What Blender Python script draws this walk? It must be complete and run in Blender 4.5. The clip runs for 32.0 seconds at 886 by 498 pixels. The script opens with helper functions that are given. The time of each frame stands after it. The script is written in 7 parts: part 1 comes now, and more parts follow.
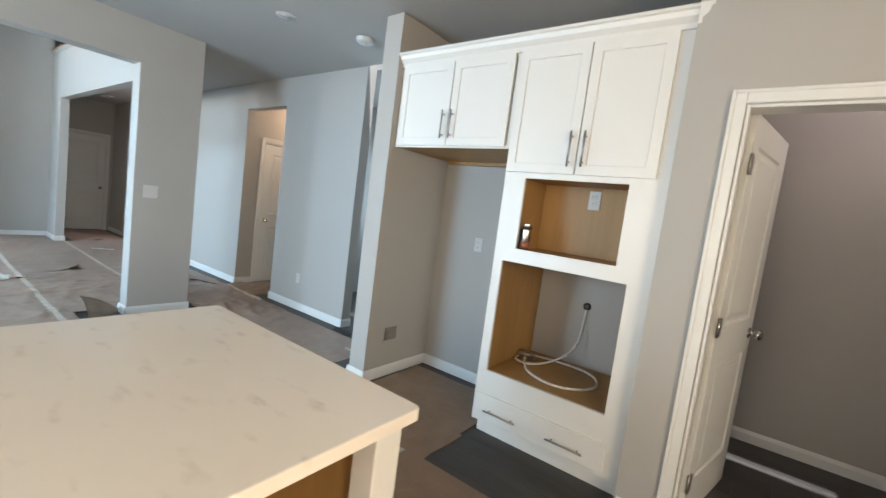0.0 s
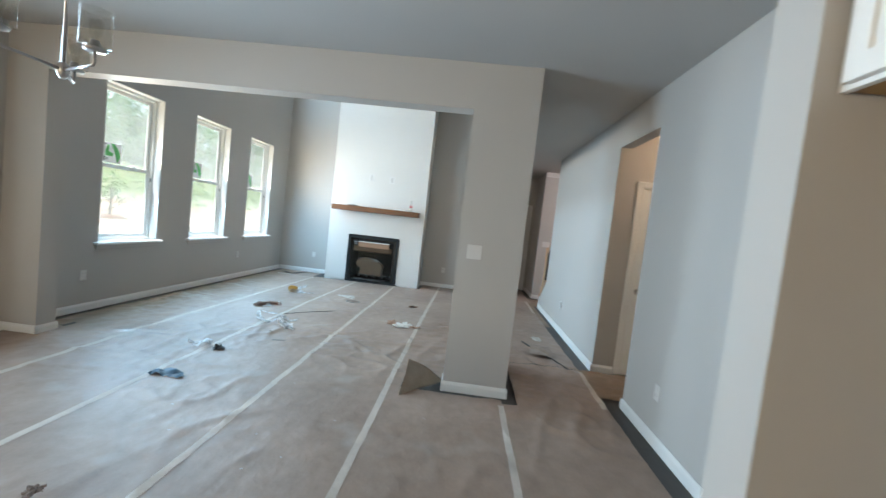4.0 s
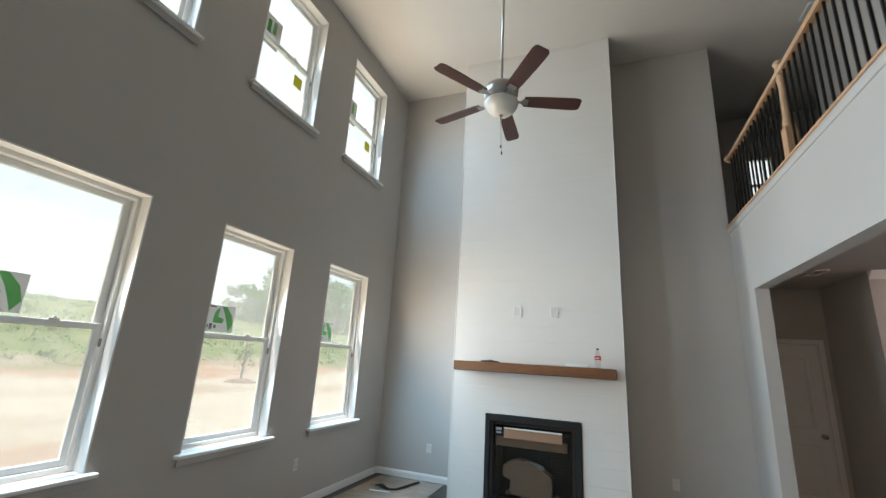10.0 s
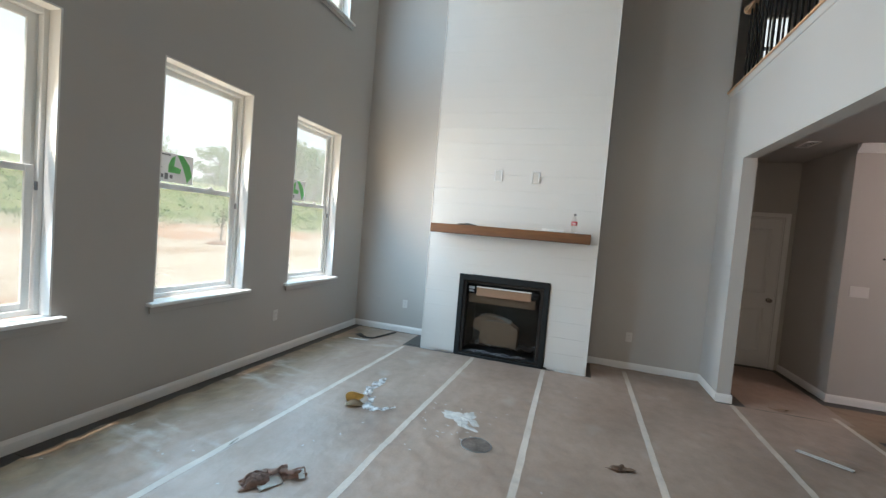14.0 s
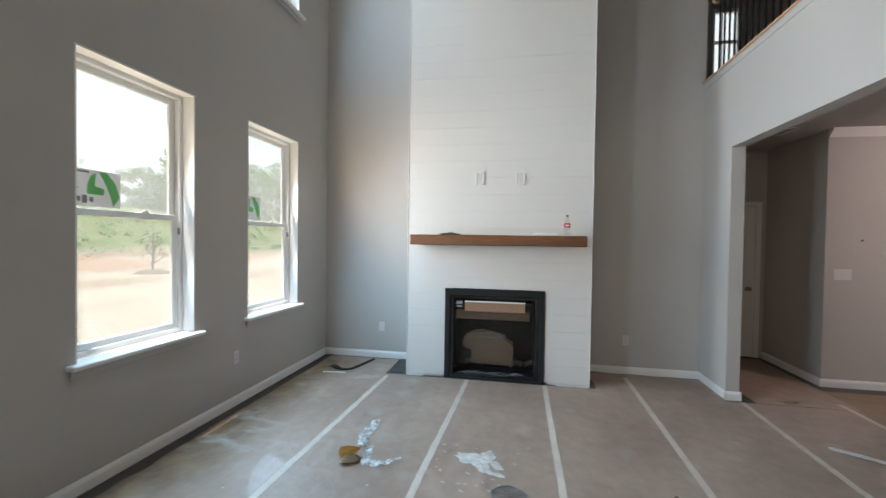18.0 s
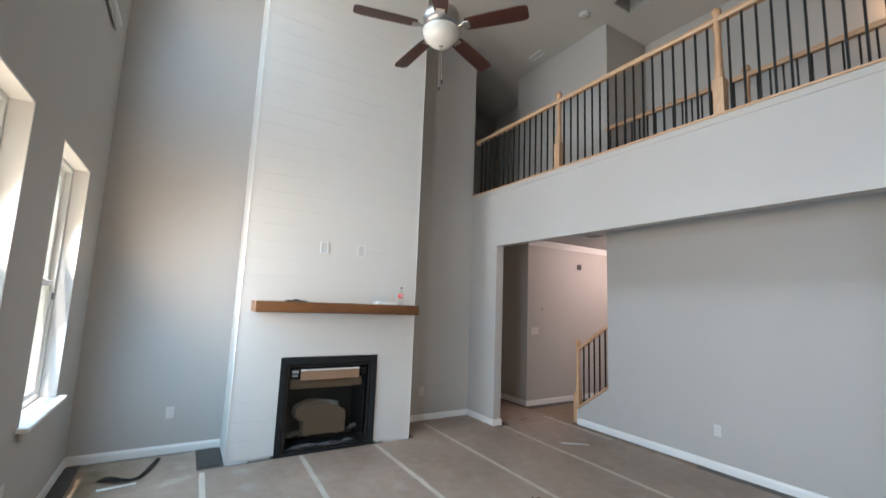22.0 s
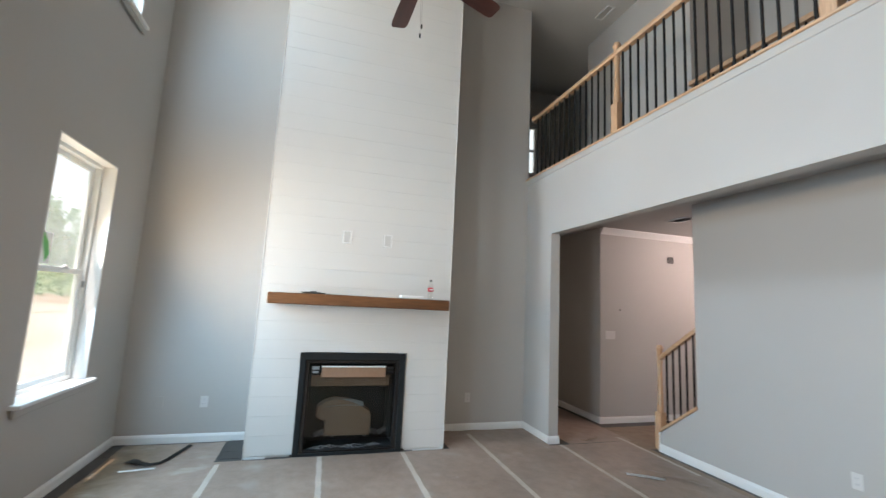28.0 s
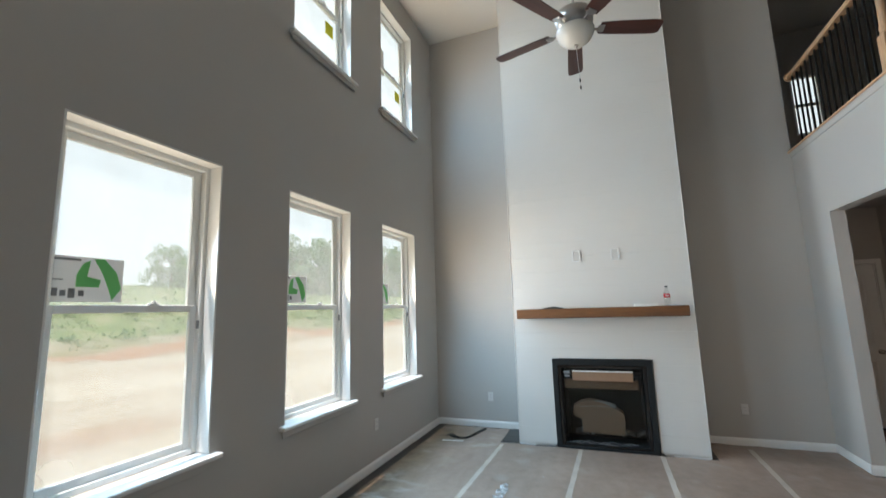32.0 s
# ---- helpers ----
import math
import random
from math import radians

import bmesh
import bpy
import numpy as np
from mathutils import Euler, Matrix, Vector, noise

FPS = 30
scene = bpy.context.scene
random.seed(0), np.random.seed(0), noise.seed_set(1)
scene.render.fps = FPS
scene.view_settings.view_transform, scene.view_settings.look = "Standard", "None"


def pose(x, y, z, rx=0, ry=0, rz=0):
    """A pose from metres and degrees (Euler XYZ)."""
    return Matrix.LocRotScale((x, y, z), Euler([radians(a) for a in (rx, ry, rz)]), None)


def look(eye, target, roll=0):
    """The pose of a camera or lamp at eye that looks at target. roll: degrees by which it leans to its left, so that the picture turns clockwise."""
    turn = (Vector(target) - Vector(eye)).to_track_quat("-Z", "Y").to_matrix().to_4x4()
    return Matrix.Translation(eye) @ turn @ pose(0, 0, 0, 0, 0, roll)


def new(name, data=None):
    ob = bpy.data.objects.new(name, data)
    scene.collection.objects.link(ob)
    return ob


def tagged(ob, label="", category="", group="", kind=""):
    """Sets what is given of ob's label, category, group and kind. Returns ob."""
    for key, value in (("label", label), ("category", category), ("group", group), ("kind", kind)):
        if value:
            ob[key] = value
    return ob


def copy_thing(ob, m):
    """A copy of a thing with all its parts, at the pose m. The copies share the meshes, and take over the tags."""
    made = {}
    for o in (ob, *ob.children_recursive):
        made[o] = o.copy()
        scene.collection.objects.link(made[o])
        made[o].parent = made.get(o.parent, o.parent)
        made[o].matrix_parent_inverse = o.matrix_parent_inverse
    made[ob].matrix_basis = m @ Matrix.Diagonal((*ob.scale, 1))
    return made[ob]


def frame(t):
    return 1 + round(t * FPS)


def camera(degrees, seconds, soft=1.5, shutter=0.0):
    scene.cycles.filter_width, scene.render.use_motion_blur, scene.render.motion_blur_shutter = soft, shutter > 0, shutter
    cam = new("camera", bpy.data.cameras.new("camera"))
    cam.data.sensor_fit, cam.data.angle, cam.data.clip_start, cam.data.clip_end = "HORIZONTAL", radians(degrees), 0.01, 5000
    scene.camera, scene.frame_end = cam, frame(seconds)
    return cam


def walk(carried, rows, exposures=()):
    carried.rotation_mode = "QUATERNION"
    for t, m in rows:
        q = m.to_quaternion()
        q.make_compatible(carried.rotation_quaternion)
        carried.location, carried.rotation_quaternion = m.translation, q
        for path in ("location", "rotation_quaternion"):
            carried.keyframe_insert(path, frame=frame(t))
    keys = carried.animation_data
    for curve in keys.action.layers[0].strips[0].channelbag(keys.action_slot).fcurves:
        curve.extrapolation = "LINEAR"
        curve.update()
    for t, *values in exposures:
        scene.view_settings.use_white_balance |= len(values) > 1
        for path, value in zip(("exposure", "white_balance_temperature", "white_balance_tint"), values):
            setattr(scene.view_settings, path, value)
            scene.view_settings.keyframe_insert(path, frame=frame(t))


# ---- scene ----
cam = camera(93.6, 32.0, soft=1.4, shutter=0.4)
PATH = [
    (0, (0.578, 0.786, 1.414), (-0.606, 2.387, 1.232), 7.4),
    (0.5, (0.551, 1.02, 1.373), (-0.574, 2.663, 1.19), 7.0),
    (1, (0.403, 1.259, 1.416), (-0.816, 2.833, 1.224), 6.5),
    (1.5, (0.385, 1.520, 1.405), (-1.033, 2.916, 1.222), 6.5),
    (2, (0.349, 1.742, 1.41), (-1.272, 2.899, 1.228), 6.4),
    (2.5, (0.129, 1.973, 1.403), (-1.636, 2.902, 1.257), 7.3),
    (3, (-0.081, 2.152, 1.395), (-1.983, 2.752, 1.244), 7.0),
    (3.5, (-0.296, 2.262, 1.406), (-2.28, 2.458, 1.247), 6.4),
    (4, (-0.652, 2.273, 1.442), (-2.645, 2.156, 1.32), 6.4),
    (4.5, (-0.96, 2.276, 1.431), (-2.924, 1.908, 1.34), 6.4),
    (6.5, (-2.27, 1.948, 1.462), (-4.12, 1.189, 1.421), 5.6),
    (7, (-2.574, 1.689, 1.491), (-4.429, 0.941, 1.468), 6.0),
    (7.5, (-2.87, 1.574, 1.495), (-4.74, 0.864, 1.501), 5.8),
    (8, (-3.149, 1.446, 1.518), (-5.03, 0.767, 1.539), 6.2),
    (8.5, (-3.445, 1.228, 1.535), (-5.354, 0.634, 1.592), 6.4),
    (9, (-3.712, 1.169, 1.545), (-5.622, 0.599, 1.71), 5.5),
    (9.5, (-3.981, 1.176, 1.576), (-5.832, 0.51, 1.938), 4.1),
    (10, (-4.189, 1.102, 1.613), (-5.989, 0.391, 2.12), 3.4),
    (10.5, (-4.351, 0.984, 1.622), (-6.166, 0.28, 2.079), 3.8),
    (11, (-4.414, 1.052, 1.561), (-6.246, 0.303, 1.845), 4.8),
    (11.5, (-4.423, 1.064, 1.523), (-6.257, 0.28, 1.667), 5.4),
    (12, (-4.405, 1.029, 1.532), (-6.251, 0.261, 1.587), 5.4),
    (12.5, (-4.398, 1.047, 1.536), (-6.256, 0.308, 1.533), 5.4),
    (13, (-4.404, 1.052, 1.526), (-6.281, 0.364, 1.492), 5.2),
    (13.5, (-4.403, 1.057, 1.534), (-6.297, 0.418, 1.466), 5.0),
    (14, (-4.403, 1.055, 1.521), (-6.307, 0.452, 1.43), 4.8),
    (14.5, (-4.402, 1.064, 1.527), (-6.317, 0.497, 1.407), 4.5),
    (15, (-4.415, 1.045, 1.529), (-6.345, 0.538, 1.398), 4.3),
    (15.5, (-4.433, 1.07, 1.524), (-6.381, 0.635, 1.407), 4.1),
    (17.5, (-4.573, 0.653, 1.509), (-6.556, 0.396, 1.485), 1.8),
    (18, (-4.779, 0.562, 1.537), (-6.744, 0.193, 1.497), 0.8),
    (18.5, (-4.765, 0.21, 1.534), (-6.72, -0.209, 1.494), -0.4),
    (19, (-4.832, -0.077, 1.57), (-6.774, -0.552, 1.509), -1.2),
    (19.5, (-4.939, -0.291, 1.519), (-6.868, -0.811, 1.429), -1.8),
    (20, (-4.996, -0.664, 1.534), (-6.986, -0.688, 1.339), -0.7),
    (20.5, (-4.89, -0.863, 1.574), (-6.82, -0.367, 1.402), 2.1),
    (21, (-4.704, -0.964, 1.55), (-6.542, -0.187, 1.425), 2.9),
    (21.5, (-4.666, -1.134, 1.593), (-6.413, -0.161, 1.628), 2.8),
    (22, (-4.647, -1.203, 1.65), (-6.338, -0.167, 1.906), 2.2),
    (22.5, (-4.629, -1.185, 1.686), (-6.287, -0.142, 2.091), 1.4),
    (23, (-4.612, -1.152, 1.709), (-6.252, -0.107, 2.178), 1.0),
    (23.5, (-4.627, -1.149, 1.703), (-6.255, -0.088, 2.176), 0.8),
    (24, (-4.646, -1.179, 1.674), (-6.262, -0.095, 2.136), 0.7),
    (24.5, (-4.657, -1.197, 1.657), (-6.26, -0.083, 2.095), 0.9),
    (25, (-4.663, -1.216, 1.678), (-6.25, -0.068, 2.083), 1.2),
    (25.5, (-4.68, -1.201, 1.649), (-6.256, -0.026, 2.014), 1.7),
    (27.5, (-4.878, -0.441, 1.608), (-6.65, 0.452, 1.865), 3.9),
    (28, (-4.816, -0.18, 1.569), (-6.715, 0.391, 1.828), 2.8),
    (28.5, (-4.657, 0.014, 1.604), (-6.611, 0.386, 1.815), 1.3),
    (29, (-4.46, 0.149, 1.574), (-6.434, 0.393, 1.775), 0.3),
    (29.5, (-4.285, 0.23, 1.578), (-6.273, 0.304, 1.782), 0.3),
    (30, (-4.214, 0.406, 1.561), (-6.194, 0.25, 1.792), -0.2),
    (30.5, (-4.135, 0.509, 1.575), (-6.076, 0.115, 1.854), -0.9),
    (31, (-4.093, 0.454, 1.666), (-5.954, -0.177, 2.037), -2.2),
    (31.5, (-4.08, 0.399, 1.662), (-5.891, -0.337, 2.084), -2.5),
    (32, (-4.078, 0.385, 1.631), (-5.927, -0.32, 1.919), -1.7),
]
EXPOSURES = [  # seconds, stops, kelvin, tint
    (0.0, 1.24, 5850, 10), (2.0, 1.23, 5800, 10), (3.0, 1.15, 5930, 10), (4.0, 1.10, 5950, 10), (6.5, 0.98, 6050, 9), (9.0, 0.70, 6400, 13), (10.5, 0.52, 6500, 15),
    (13.0, 0.53, 6450, 15), (15.5, 0.70, 6450, 17), (18.0, 0.60, 6450, 17), (19.0, 0.50, 6450, 17), (20.0, 0.36, 6550, 18), (21.0, 0.60, 6500, 18), (23.0, 0.65, 6550, 20), (26.0, 0.70, 6500, 19), (28.0, 0.80, 6500, 17),
    (30.0, 0.78, 6400, 15), (31.0, 0.53, 6400, 15), (32.0, 0.45, 6400, 15),
]
walk(cam, [(t, look(eye, target, roll)) for t, eye, target, roll in PATH], EXPOSURES)

# lamp powers
P_LOW, P_UP, P_PATIO, P_FILL_EAST, P_FILL_SOUTH = (23.0, 18.0), (18.0, 7.0), 29.0, 41.0, 25.0  # sky and ground share
P_PASSAGE, P_PANTRY, P_FOYER, P_SCONCE = 8.0, 3.8, 56.0, 1.3
P_FILL_BACK = 10.0

# ---- world, sun and large lights ----
SUN_EL, SUN_AZ = 73.2, 118.4
world = bpy.data.worlds.new("world")
scene.world = world
world.use_nodes = True
wn = world.node_tree.nodes
sky = wn.new("ShaderNodeTexSky")
sky.sky_type = "NISHITA"
sky.sun_disc = False
sky.sun_elevation = radians(SUN_EL)
sky.sun_rotation = radians(SUN_AZ)
sky.dust_density = 3.0
wn["Background"].inputs["Strength"].default_value = 0.13
wl = world.node_tree.links
w_co = wn.new("ShaderNodeTexCoord")
w_no = wn.new("ShaderNodeTexNoise")
w_no.inputs["Scale"].default_value, w_no.inputs["Detail"].default_value = 2.6, 5.0
wl.new(w_co.outputs["Generated"], w_no.inputs["Vector"])
w_ra = wn.new("ShaderNodeValToRGB")
w_ra.color_ramp.elements[0].position, w_ra.color_ramp.elements[0].color = 0.30, (0.76, 0.81, 0.86, 1)
w_ra.color_ramp.elements[1].position, w_ra.color_ramp.elements[1].color = 0.65, (1.0, 1.0, 1.0, 1)
wl.new(w_no.outputs["Fac"], w_ra.inputs[0])
w_cl = wn.new("ShaderNodeMix")
w_cl.data_type, w_cl.blend_type = "RGBA", "MULTIPLY"
w_cl.inputs[0].default_value = 1.0
w_cl.inputs[7].default_value = (8.2, 8.4, 8.5, 1)
wl.new(w_ra.outputs[0], w_cl.inputs[6])
w_mx = wn.new("ShaderNodeMix")
w_mx.data_type = "RGBA"
w_mx.inputs[0].default_value = 0.75
wl.new(sky.outputs[0], w_mx.inputs[6])
wl.new(w_cl.outputs[2], w_mx.inputs[7])
wl.new(w_mx.outputs[2], wn["Background"].inputs["Color"])


def lamp(name, kind, m, power, colour, size=(0.1, 0.1), spread=180.0):
    data = bpy.data.lights.new(name, kind)
    data.energy, data.color = power, colour
    if kind == "AREA":
        data.shape, data.size, data.size_y = "RECTANGLE", size[0], size[1]
        data.spread = radians(spread)
    elif kind == "POINT":
        data.shadow_soft_size = size[0]
    ob = new(name, data)
    ob.matrix_world = m
    return ob


sun_way = Vector((-0.265, 0.143, -1.0))
sun = lamp("sun", "SUN", look((0, 0, 30), Vector((0, 0, 30)) + sun_way), 5.0, (1.0, 0.95, 0.87))
sun.data.angle = radians(0.6)

SKYLIGHT, GROUNDLIGHT, DAY = (0.44, 0.76, 1.0), (1.0, 0.845, 0.60), (0.68, 0.88, 0.99)
WIN_X = ((-6.115, -5.205), (-7.675, -6.767), (-9.232, -8.325))
LOW_Z, UP_Z = (0.785, 2.657), (4.10, 5.61)
for x0, x1 in WIN_X:
    for (z0, z1), (p_sky, p_ground) in ((LOW_Z, P_LOW), (UP_Z, P_UP)):
        # cool light falling in from the sky, warm light thrown up by the sunlit clay
        for nm, power, tone, up, at in (("window_skylight", p_sky / 2, SKYLIGHT, 1, 0.76), ("window_skylight", p_sky / 2, SKYLIGHT, 1, 0.32), ("window_groundlight", p_ground, GROUNDLIGHT, -1, 0.5)):
            eye = Vector(((x0 + x1) / 2, -2.050, z0 + (z1 - z0) * at))
            lamp(nm, "AREA", look(eye, eye + Vector((0, 0.90, -0.44 * up))), power, tone, (x1 - x0 - 0.24, 0.26), 148.0)
lamp("patio_door_daylight", "AREA", look((-2.86, -2.03, 1.30), (-3.0, 5, 1.9)), P_PATIO, (0.60, 0.84, 1.0), (1.3, 2.0), 96.0)
# warm fill lamp at an added, unseen east window, to brighten the kitchen
lamp("kitchen_fill_east", "AREA", look((2.94, 0.3, 1.65), (-5, 0.9, 1.0)), P_FILL_EAST, (1.0, 0.76, 0.48), (1.7, 1.1))
# second warm fill, from an unseen south window added for the cabinet fronts
lamp("kitchen_fill_south", "AREA", look((-0.2, -1.995, 1.65), (-0.2, 5, 1.4)), P_FILL_SOUTH, (1.0, 0.80, 0.56), (2.0, 1.1))
# fill lamp added at an unseen window to lift the dark back room
lamp("back_room_fill", "AREA", look((-3.15, 5.38, 1.6), (-3.6, 0, 1.2)), P_FILL_BACK, DAY, (1.3, 1.2))


# ---- materials ----
def principled(name):
    m = bpy.data.materials.new(name)
    m.use_nodes = True
    return m, m.node_tree.nodes, m.node_tree.links, m.node_tree.nodes["Principled BSDF"]


def noise_node(nodes, links, coord, scale, detail=4.0, stretch=(1, 1, 1)):
    mp = nodes.new("ShaderNodeMapping")
    mp.inputs["Scale"].default_value = stretch
    links.new(coord, mp.inputs["Vector"])
    n = nodes.new("ShaderNodeTexNoise")
    n.inputs["Scale"].default_value, n.inputs["Detail"].default_value = scale, detail
    links.new(mp.outputs[0], n.inputs["Vector"])
    return n.outputs["Fac"]


def ramp_node(nodes, links, fac, stops):
    r = nodes.new("ShaderNodeValToRGB")
    el = r.color_ramp.elements
    while len(el) < len(stops):
        el.new(0.5)
    for e, (p, c) in zip(el, stops):
        e.position, e.color = p, (*c, 1)
    links.new(fac, r.inputs[0])
    return r.outputs[0]


def mix_node(nodes, links, a, b, fac, blend="MIX"):
    x = nodes.new("ShaderNodeMix")
    x.data_type, x.blend_type = "RGBA", blend
    links.new(a, x.inputs[6])
    links.new(b, x.inputs[7])
    if isinstance(fac, float):
        x.inputs[0].default_value = fac
    else:
        links.new(fac, x.inputs[0])
    return x.outputs[2]


def shade(c, k):
    return tuple(min(1.0, v * k) for v in c)


def mat(name, col, rough=0.5, metal=0.0, var=0.06, big=1.3, fine=70.0, bump=0.04, stretch=(1, 1, 1), piece=0.0, spec=0.5):
    """Paint, metal, plastic, wood: two scales of variation, fine relief, and a shift from piece to piece."""
    m, nodes, links, bsdf = principled(name)
    coord = nodes.new("ShaderNodeTexCoord").outputs["Object"]
    n1, n2 = noise_node(nodes, links, coord, big, 5, stretch), noise_node(nodes, links, coord, fine, 3, stretch)
    c1 = ramp_node(nodes, links, n1, ((0.3, shade(col, 1 - var)), (0.7, shade(col, 1 + var))))
    c2 = ramp_node(nodes, links, n2, ((0.3, shade((1, 1, 1), 1 - var * 0.8)), (0.7, (1, 1, 1))))
    out = mix_node(nodes, links, c1, c2, 1.0, "MULTIPLY")
    if piece:
        info = nodes.new("ShaderNodeObjectInfo")
        c3 = ramp_node(nodes, links, info.outputs["Random"], ((0.0, shade((1, 1, 1), 1 - piece)), (1.0, (1, 1, 1))))
        out = mix_node(nodes, links, out, c3, 1.0, "MULTIPLY")
    links.new(out, bsdf.inputs["Base Color"])
    bsdf.inputs["Metallic"].default_value = metal
    bsdf.inputs["Specular IOR Level"].default_value = spec
    rr = nodes.new("ShaderNodeMapRange")
    rr.inputs["To Min"].default_value, rr.inputs["To Max"].default_value = max(0.02, rough - 0.08), min(1.0, rough + 0.08)
    links.new(n1, rr.inputs["Value"])
    links.new(rr.outputs[0], bsdf.inputs["Roughness"])
    if bump:
        b = nodes.new("ShaderNodeBump")
        b.inputs["Strength"].default_value, b.inputs["Distance"].default_value = bump, 0.01
        links.new(n2, b.inputs["Height"])
        links.new(b.outputs[0], bsdf.inputs["Normal"])
    return m


def wood(name, dark, light, rough=0.5, along="x", scale=5.0, grain=0.8):
    m, nodes, links, bsdf = principled(name)
    coord = nodes.new("ShaderNodeTexCoord").outputs["Object"]
    st = {"x": (0.12, 1, 1), "y": (1, 0.12, 1), "z": (1, 1, 0.12)}[along]
    n1, n2 = noise_node(nodes, links, coord, scale, 6, st), noise_node(nodes, links, coord, scale * 14, 4, st)
    c1 = ramp_node(nodes, links, n1, ((0.3, dark), (0.72, light)))
    c2 = ramp_node(nodes, links, n2, ((0.35, (0.72, 0.7, 0.68)), (0.6, (1, 1, 1))))
    links.new(mix_node(nodes, links, c1, c2, grain, "MULTIPLY"), bsdf.inputs["Base Color"])
    bsdf.inputs["Roughness"].default_value = rough
    b = nodes.new("ShaderNodeBump")
    b.inputs["Strength"].default_value, b.inputs["Distance"].default_value = 0.15, 0.004
    links.new(n2, b.inputs["Height"])
    links.new(b.outputs[0], bsdf.inputs["Normal"])
    return m


def pane_glass(name, tint, gloss=1.0, dust_or_haze=0.0):
    """Thin pane: clear through, with gloss at a slant and milky haze painted in."""
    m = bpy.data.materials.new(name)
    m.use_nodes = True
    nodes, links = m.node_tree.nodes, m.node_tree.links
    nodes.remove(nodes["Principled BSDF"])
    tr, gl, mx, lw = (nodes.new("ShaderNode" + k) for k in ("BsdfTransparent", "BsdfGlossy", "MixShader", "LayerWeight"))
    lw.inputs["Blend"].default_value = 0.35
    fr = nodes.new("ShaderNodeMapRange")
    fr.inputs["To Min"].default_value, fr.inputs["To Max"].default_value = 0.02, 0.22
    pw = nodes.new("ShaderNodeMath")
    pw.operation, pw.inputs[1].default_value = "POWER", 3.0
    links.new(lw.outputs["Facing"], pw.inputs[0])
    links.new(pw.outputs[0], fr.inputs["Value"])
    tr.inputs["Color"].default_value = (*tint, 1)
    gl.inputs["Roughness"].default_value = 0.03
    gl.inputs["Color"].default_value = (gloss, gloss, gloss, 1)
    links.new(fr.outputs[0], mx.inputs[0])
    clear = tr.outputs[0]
    # pale translucent mix puts outdoor glare haze into the pane itself
    if dust_or_haze:
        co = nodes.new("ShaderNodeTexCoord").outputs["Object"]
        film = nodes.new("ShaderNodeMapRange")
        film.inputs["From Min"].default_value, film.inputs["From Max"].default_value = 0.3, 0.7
        film.inputs["To Min"].default_value, film.inputs["To Max"].default_value = dust_or_haze * 0.6, dust_or_haze * 1.4
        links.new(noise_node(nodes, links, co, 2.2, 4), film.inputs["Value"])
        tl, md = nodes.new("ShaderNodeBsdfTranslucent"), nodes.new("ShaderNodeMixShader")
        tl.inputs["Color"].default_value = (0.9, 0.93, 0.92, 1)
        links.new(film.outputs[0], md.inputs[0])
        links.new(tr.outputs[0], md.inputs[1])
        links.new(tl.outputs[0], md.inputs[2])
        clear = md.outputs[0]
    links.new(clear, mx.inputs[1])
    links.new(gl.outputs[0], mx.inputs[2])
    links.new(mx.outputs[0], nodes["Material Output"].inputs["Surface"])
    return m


def thin_film(name, col, through_part):
    """Thin paper or plastic that lets some light through from behind."""
    m, nodes, links, bsdf = principled(name)
    bsdf.inputs["Base Color"].default_value = (*col, 1)
    bsdf.inputs["Roughness"].default_value = 0.5
    tl, mx = nodes.new("ShaderNodeBsdfTranslucent"), nodes.new("ShaderNodeMixShader")
    tl.inputs["Color"].default_value = (*col, 1)
    mx.inputs[0].default_value = through_part
    links.new(bsdf.outputs[0], mx.inputs[1])
    links.new(tl.outputs[0], mx.inputs[2])
    links.new(mx.outputs[0], nodes["Material Output"].inputs["Surface"])
    return m


def leafy(name, dark, light):
    """Thin leaves that let half the light through, from dark to light by patches."""
    m, nodes, links, bsdf = principled(name)
    coord = nodes.new("ShaderNodeTexCoord").outputs["Object"]
    c = ramp_node(nodes, links, noise_node(nodes, links, coord, 1.2, 5), ((0.3, dark), (0.7, light)))
    links.new(c, bsdf.inputs["Base Color"])
    bsdf.inputs["Roughness"].default_value = 0.65
    tl, mx = nodes.new("ShaderNodeBsdfTranslucent"), nodes.new("ShaderNodeMixShader")
    links.new(c, tl.inputs["Color"])
    mx.inputs[0].default_value = 0.5
    links.new(bsdf.outputs[0], mx.inputs[1])
    links.new(tl.outputs[0], mx.inputs[2])
    links.new(mx.outputs[0], nodes["Material Output"].inputs["Surface"])
    return m


def clear_crinkle():
    """Clear plastic film gone milky along its creases."""
    m, nodes, links, bsdf = principled("crinkled_clear_film")
    coord = nodes.new("ShaderNodeTexCoord").outputs["Object"]
    n1 = noise_node(nodes, links, coord, 26.0, 4)
    bsdf.inputs["Base Color"].default_value = (0.62, 0.62, 0.62, 1)
    bsdf.inputs["Roughness"].default_value = 0.45
    tr, mx, rg = nodes.new("ShaderNodeBsdfTransparent"), nodes.new("ShaderNodeMixShader"), nodes.new("ShaderNodeMapRange")
    rg.inputs["From Min"].default_value, rg.inputs["From Max"].default_value = 0.38, 0.62
    rg.inputs["To Min"].default_value, rg.inputs["To Max"].default_value = 0.28, 0.80
    links.new(n1, rg.inputs["Value"])
    links.new(rg.outputs[0], mx.inputs[0])
    links.new(tr.outputs[0], mx.inputs[1])
    links.new(bsdf.outputs[0], mx.inputs[2])
    links.new(mx.outputs[0], nodes["Material Output"].inputs["Surface"])
    return m


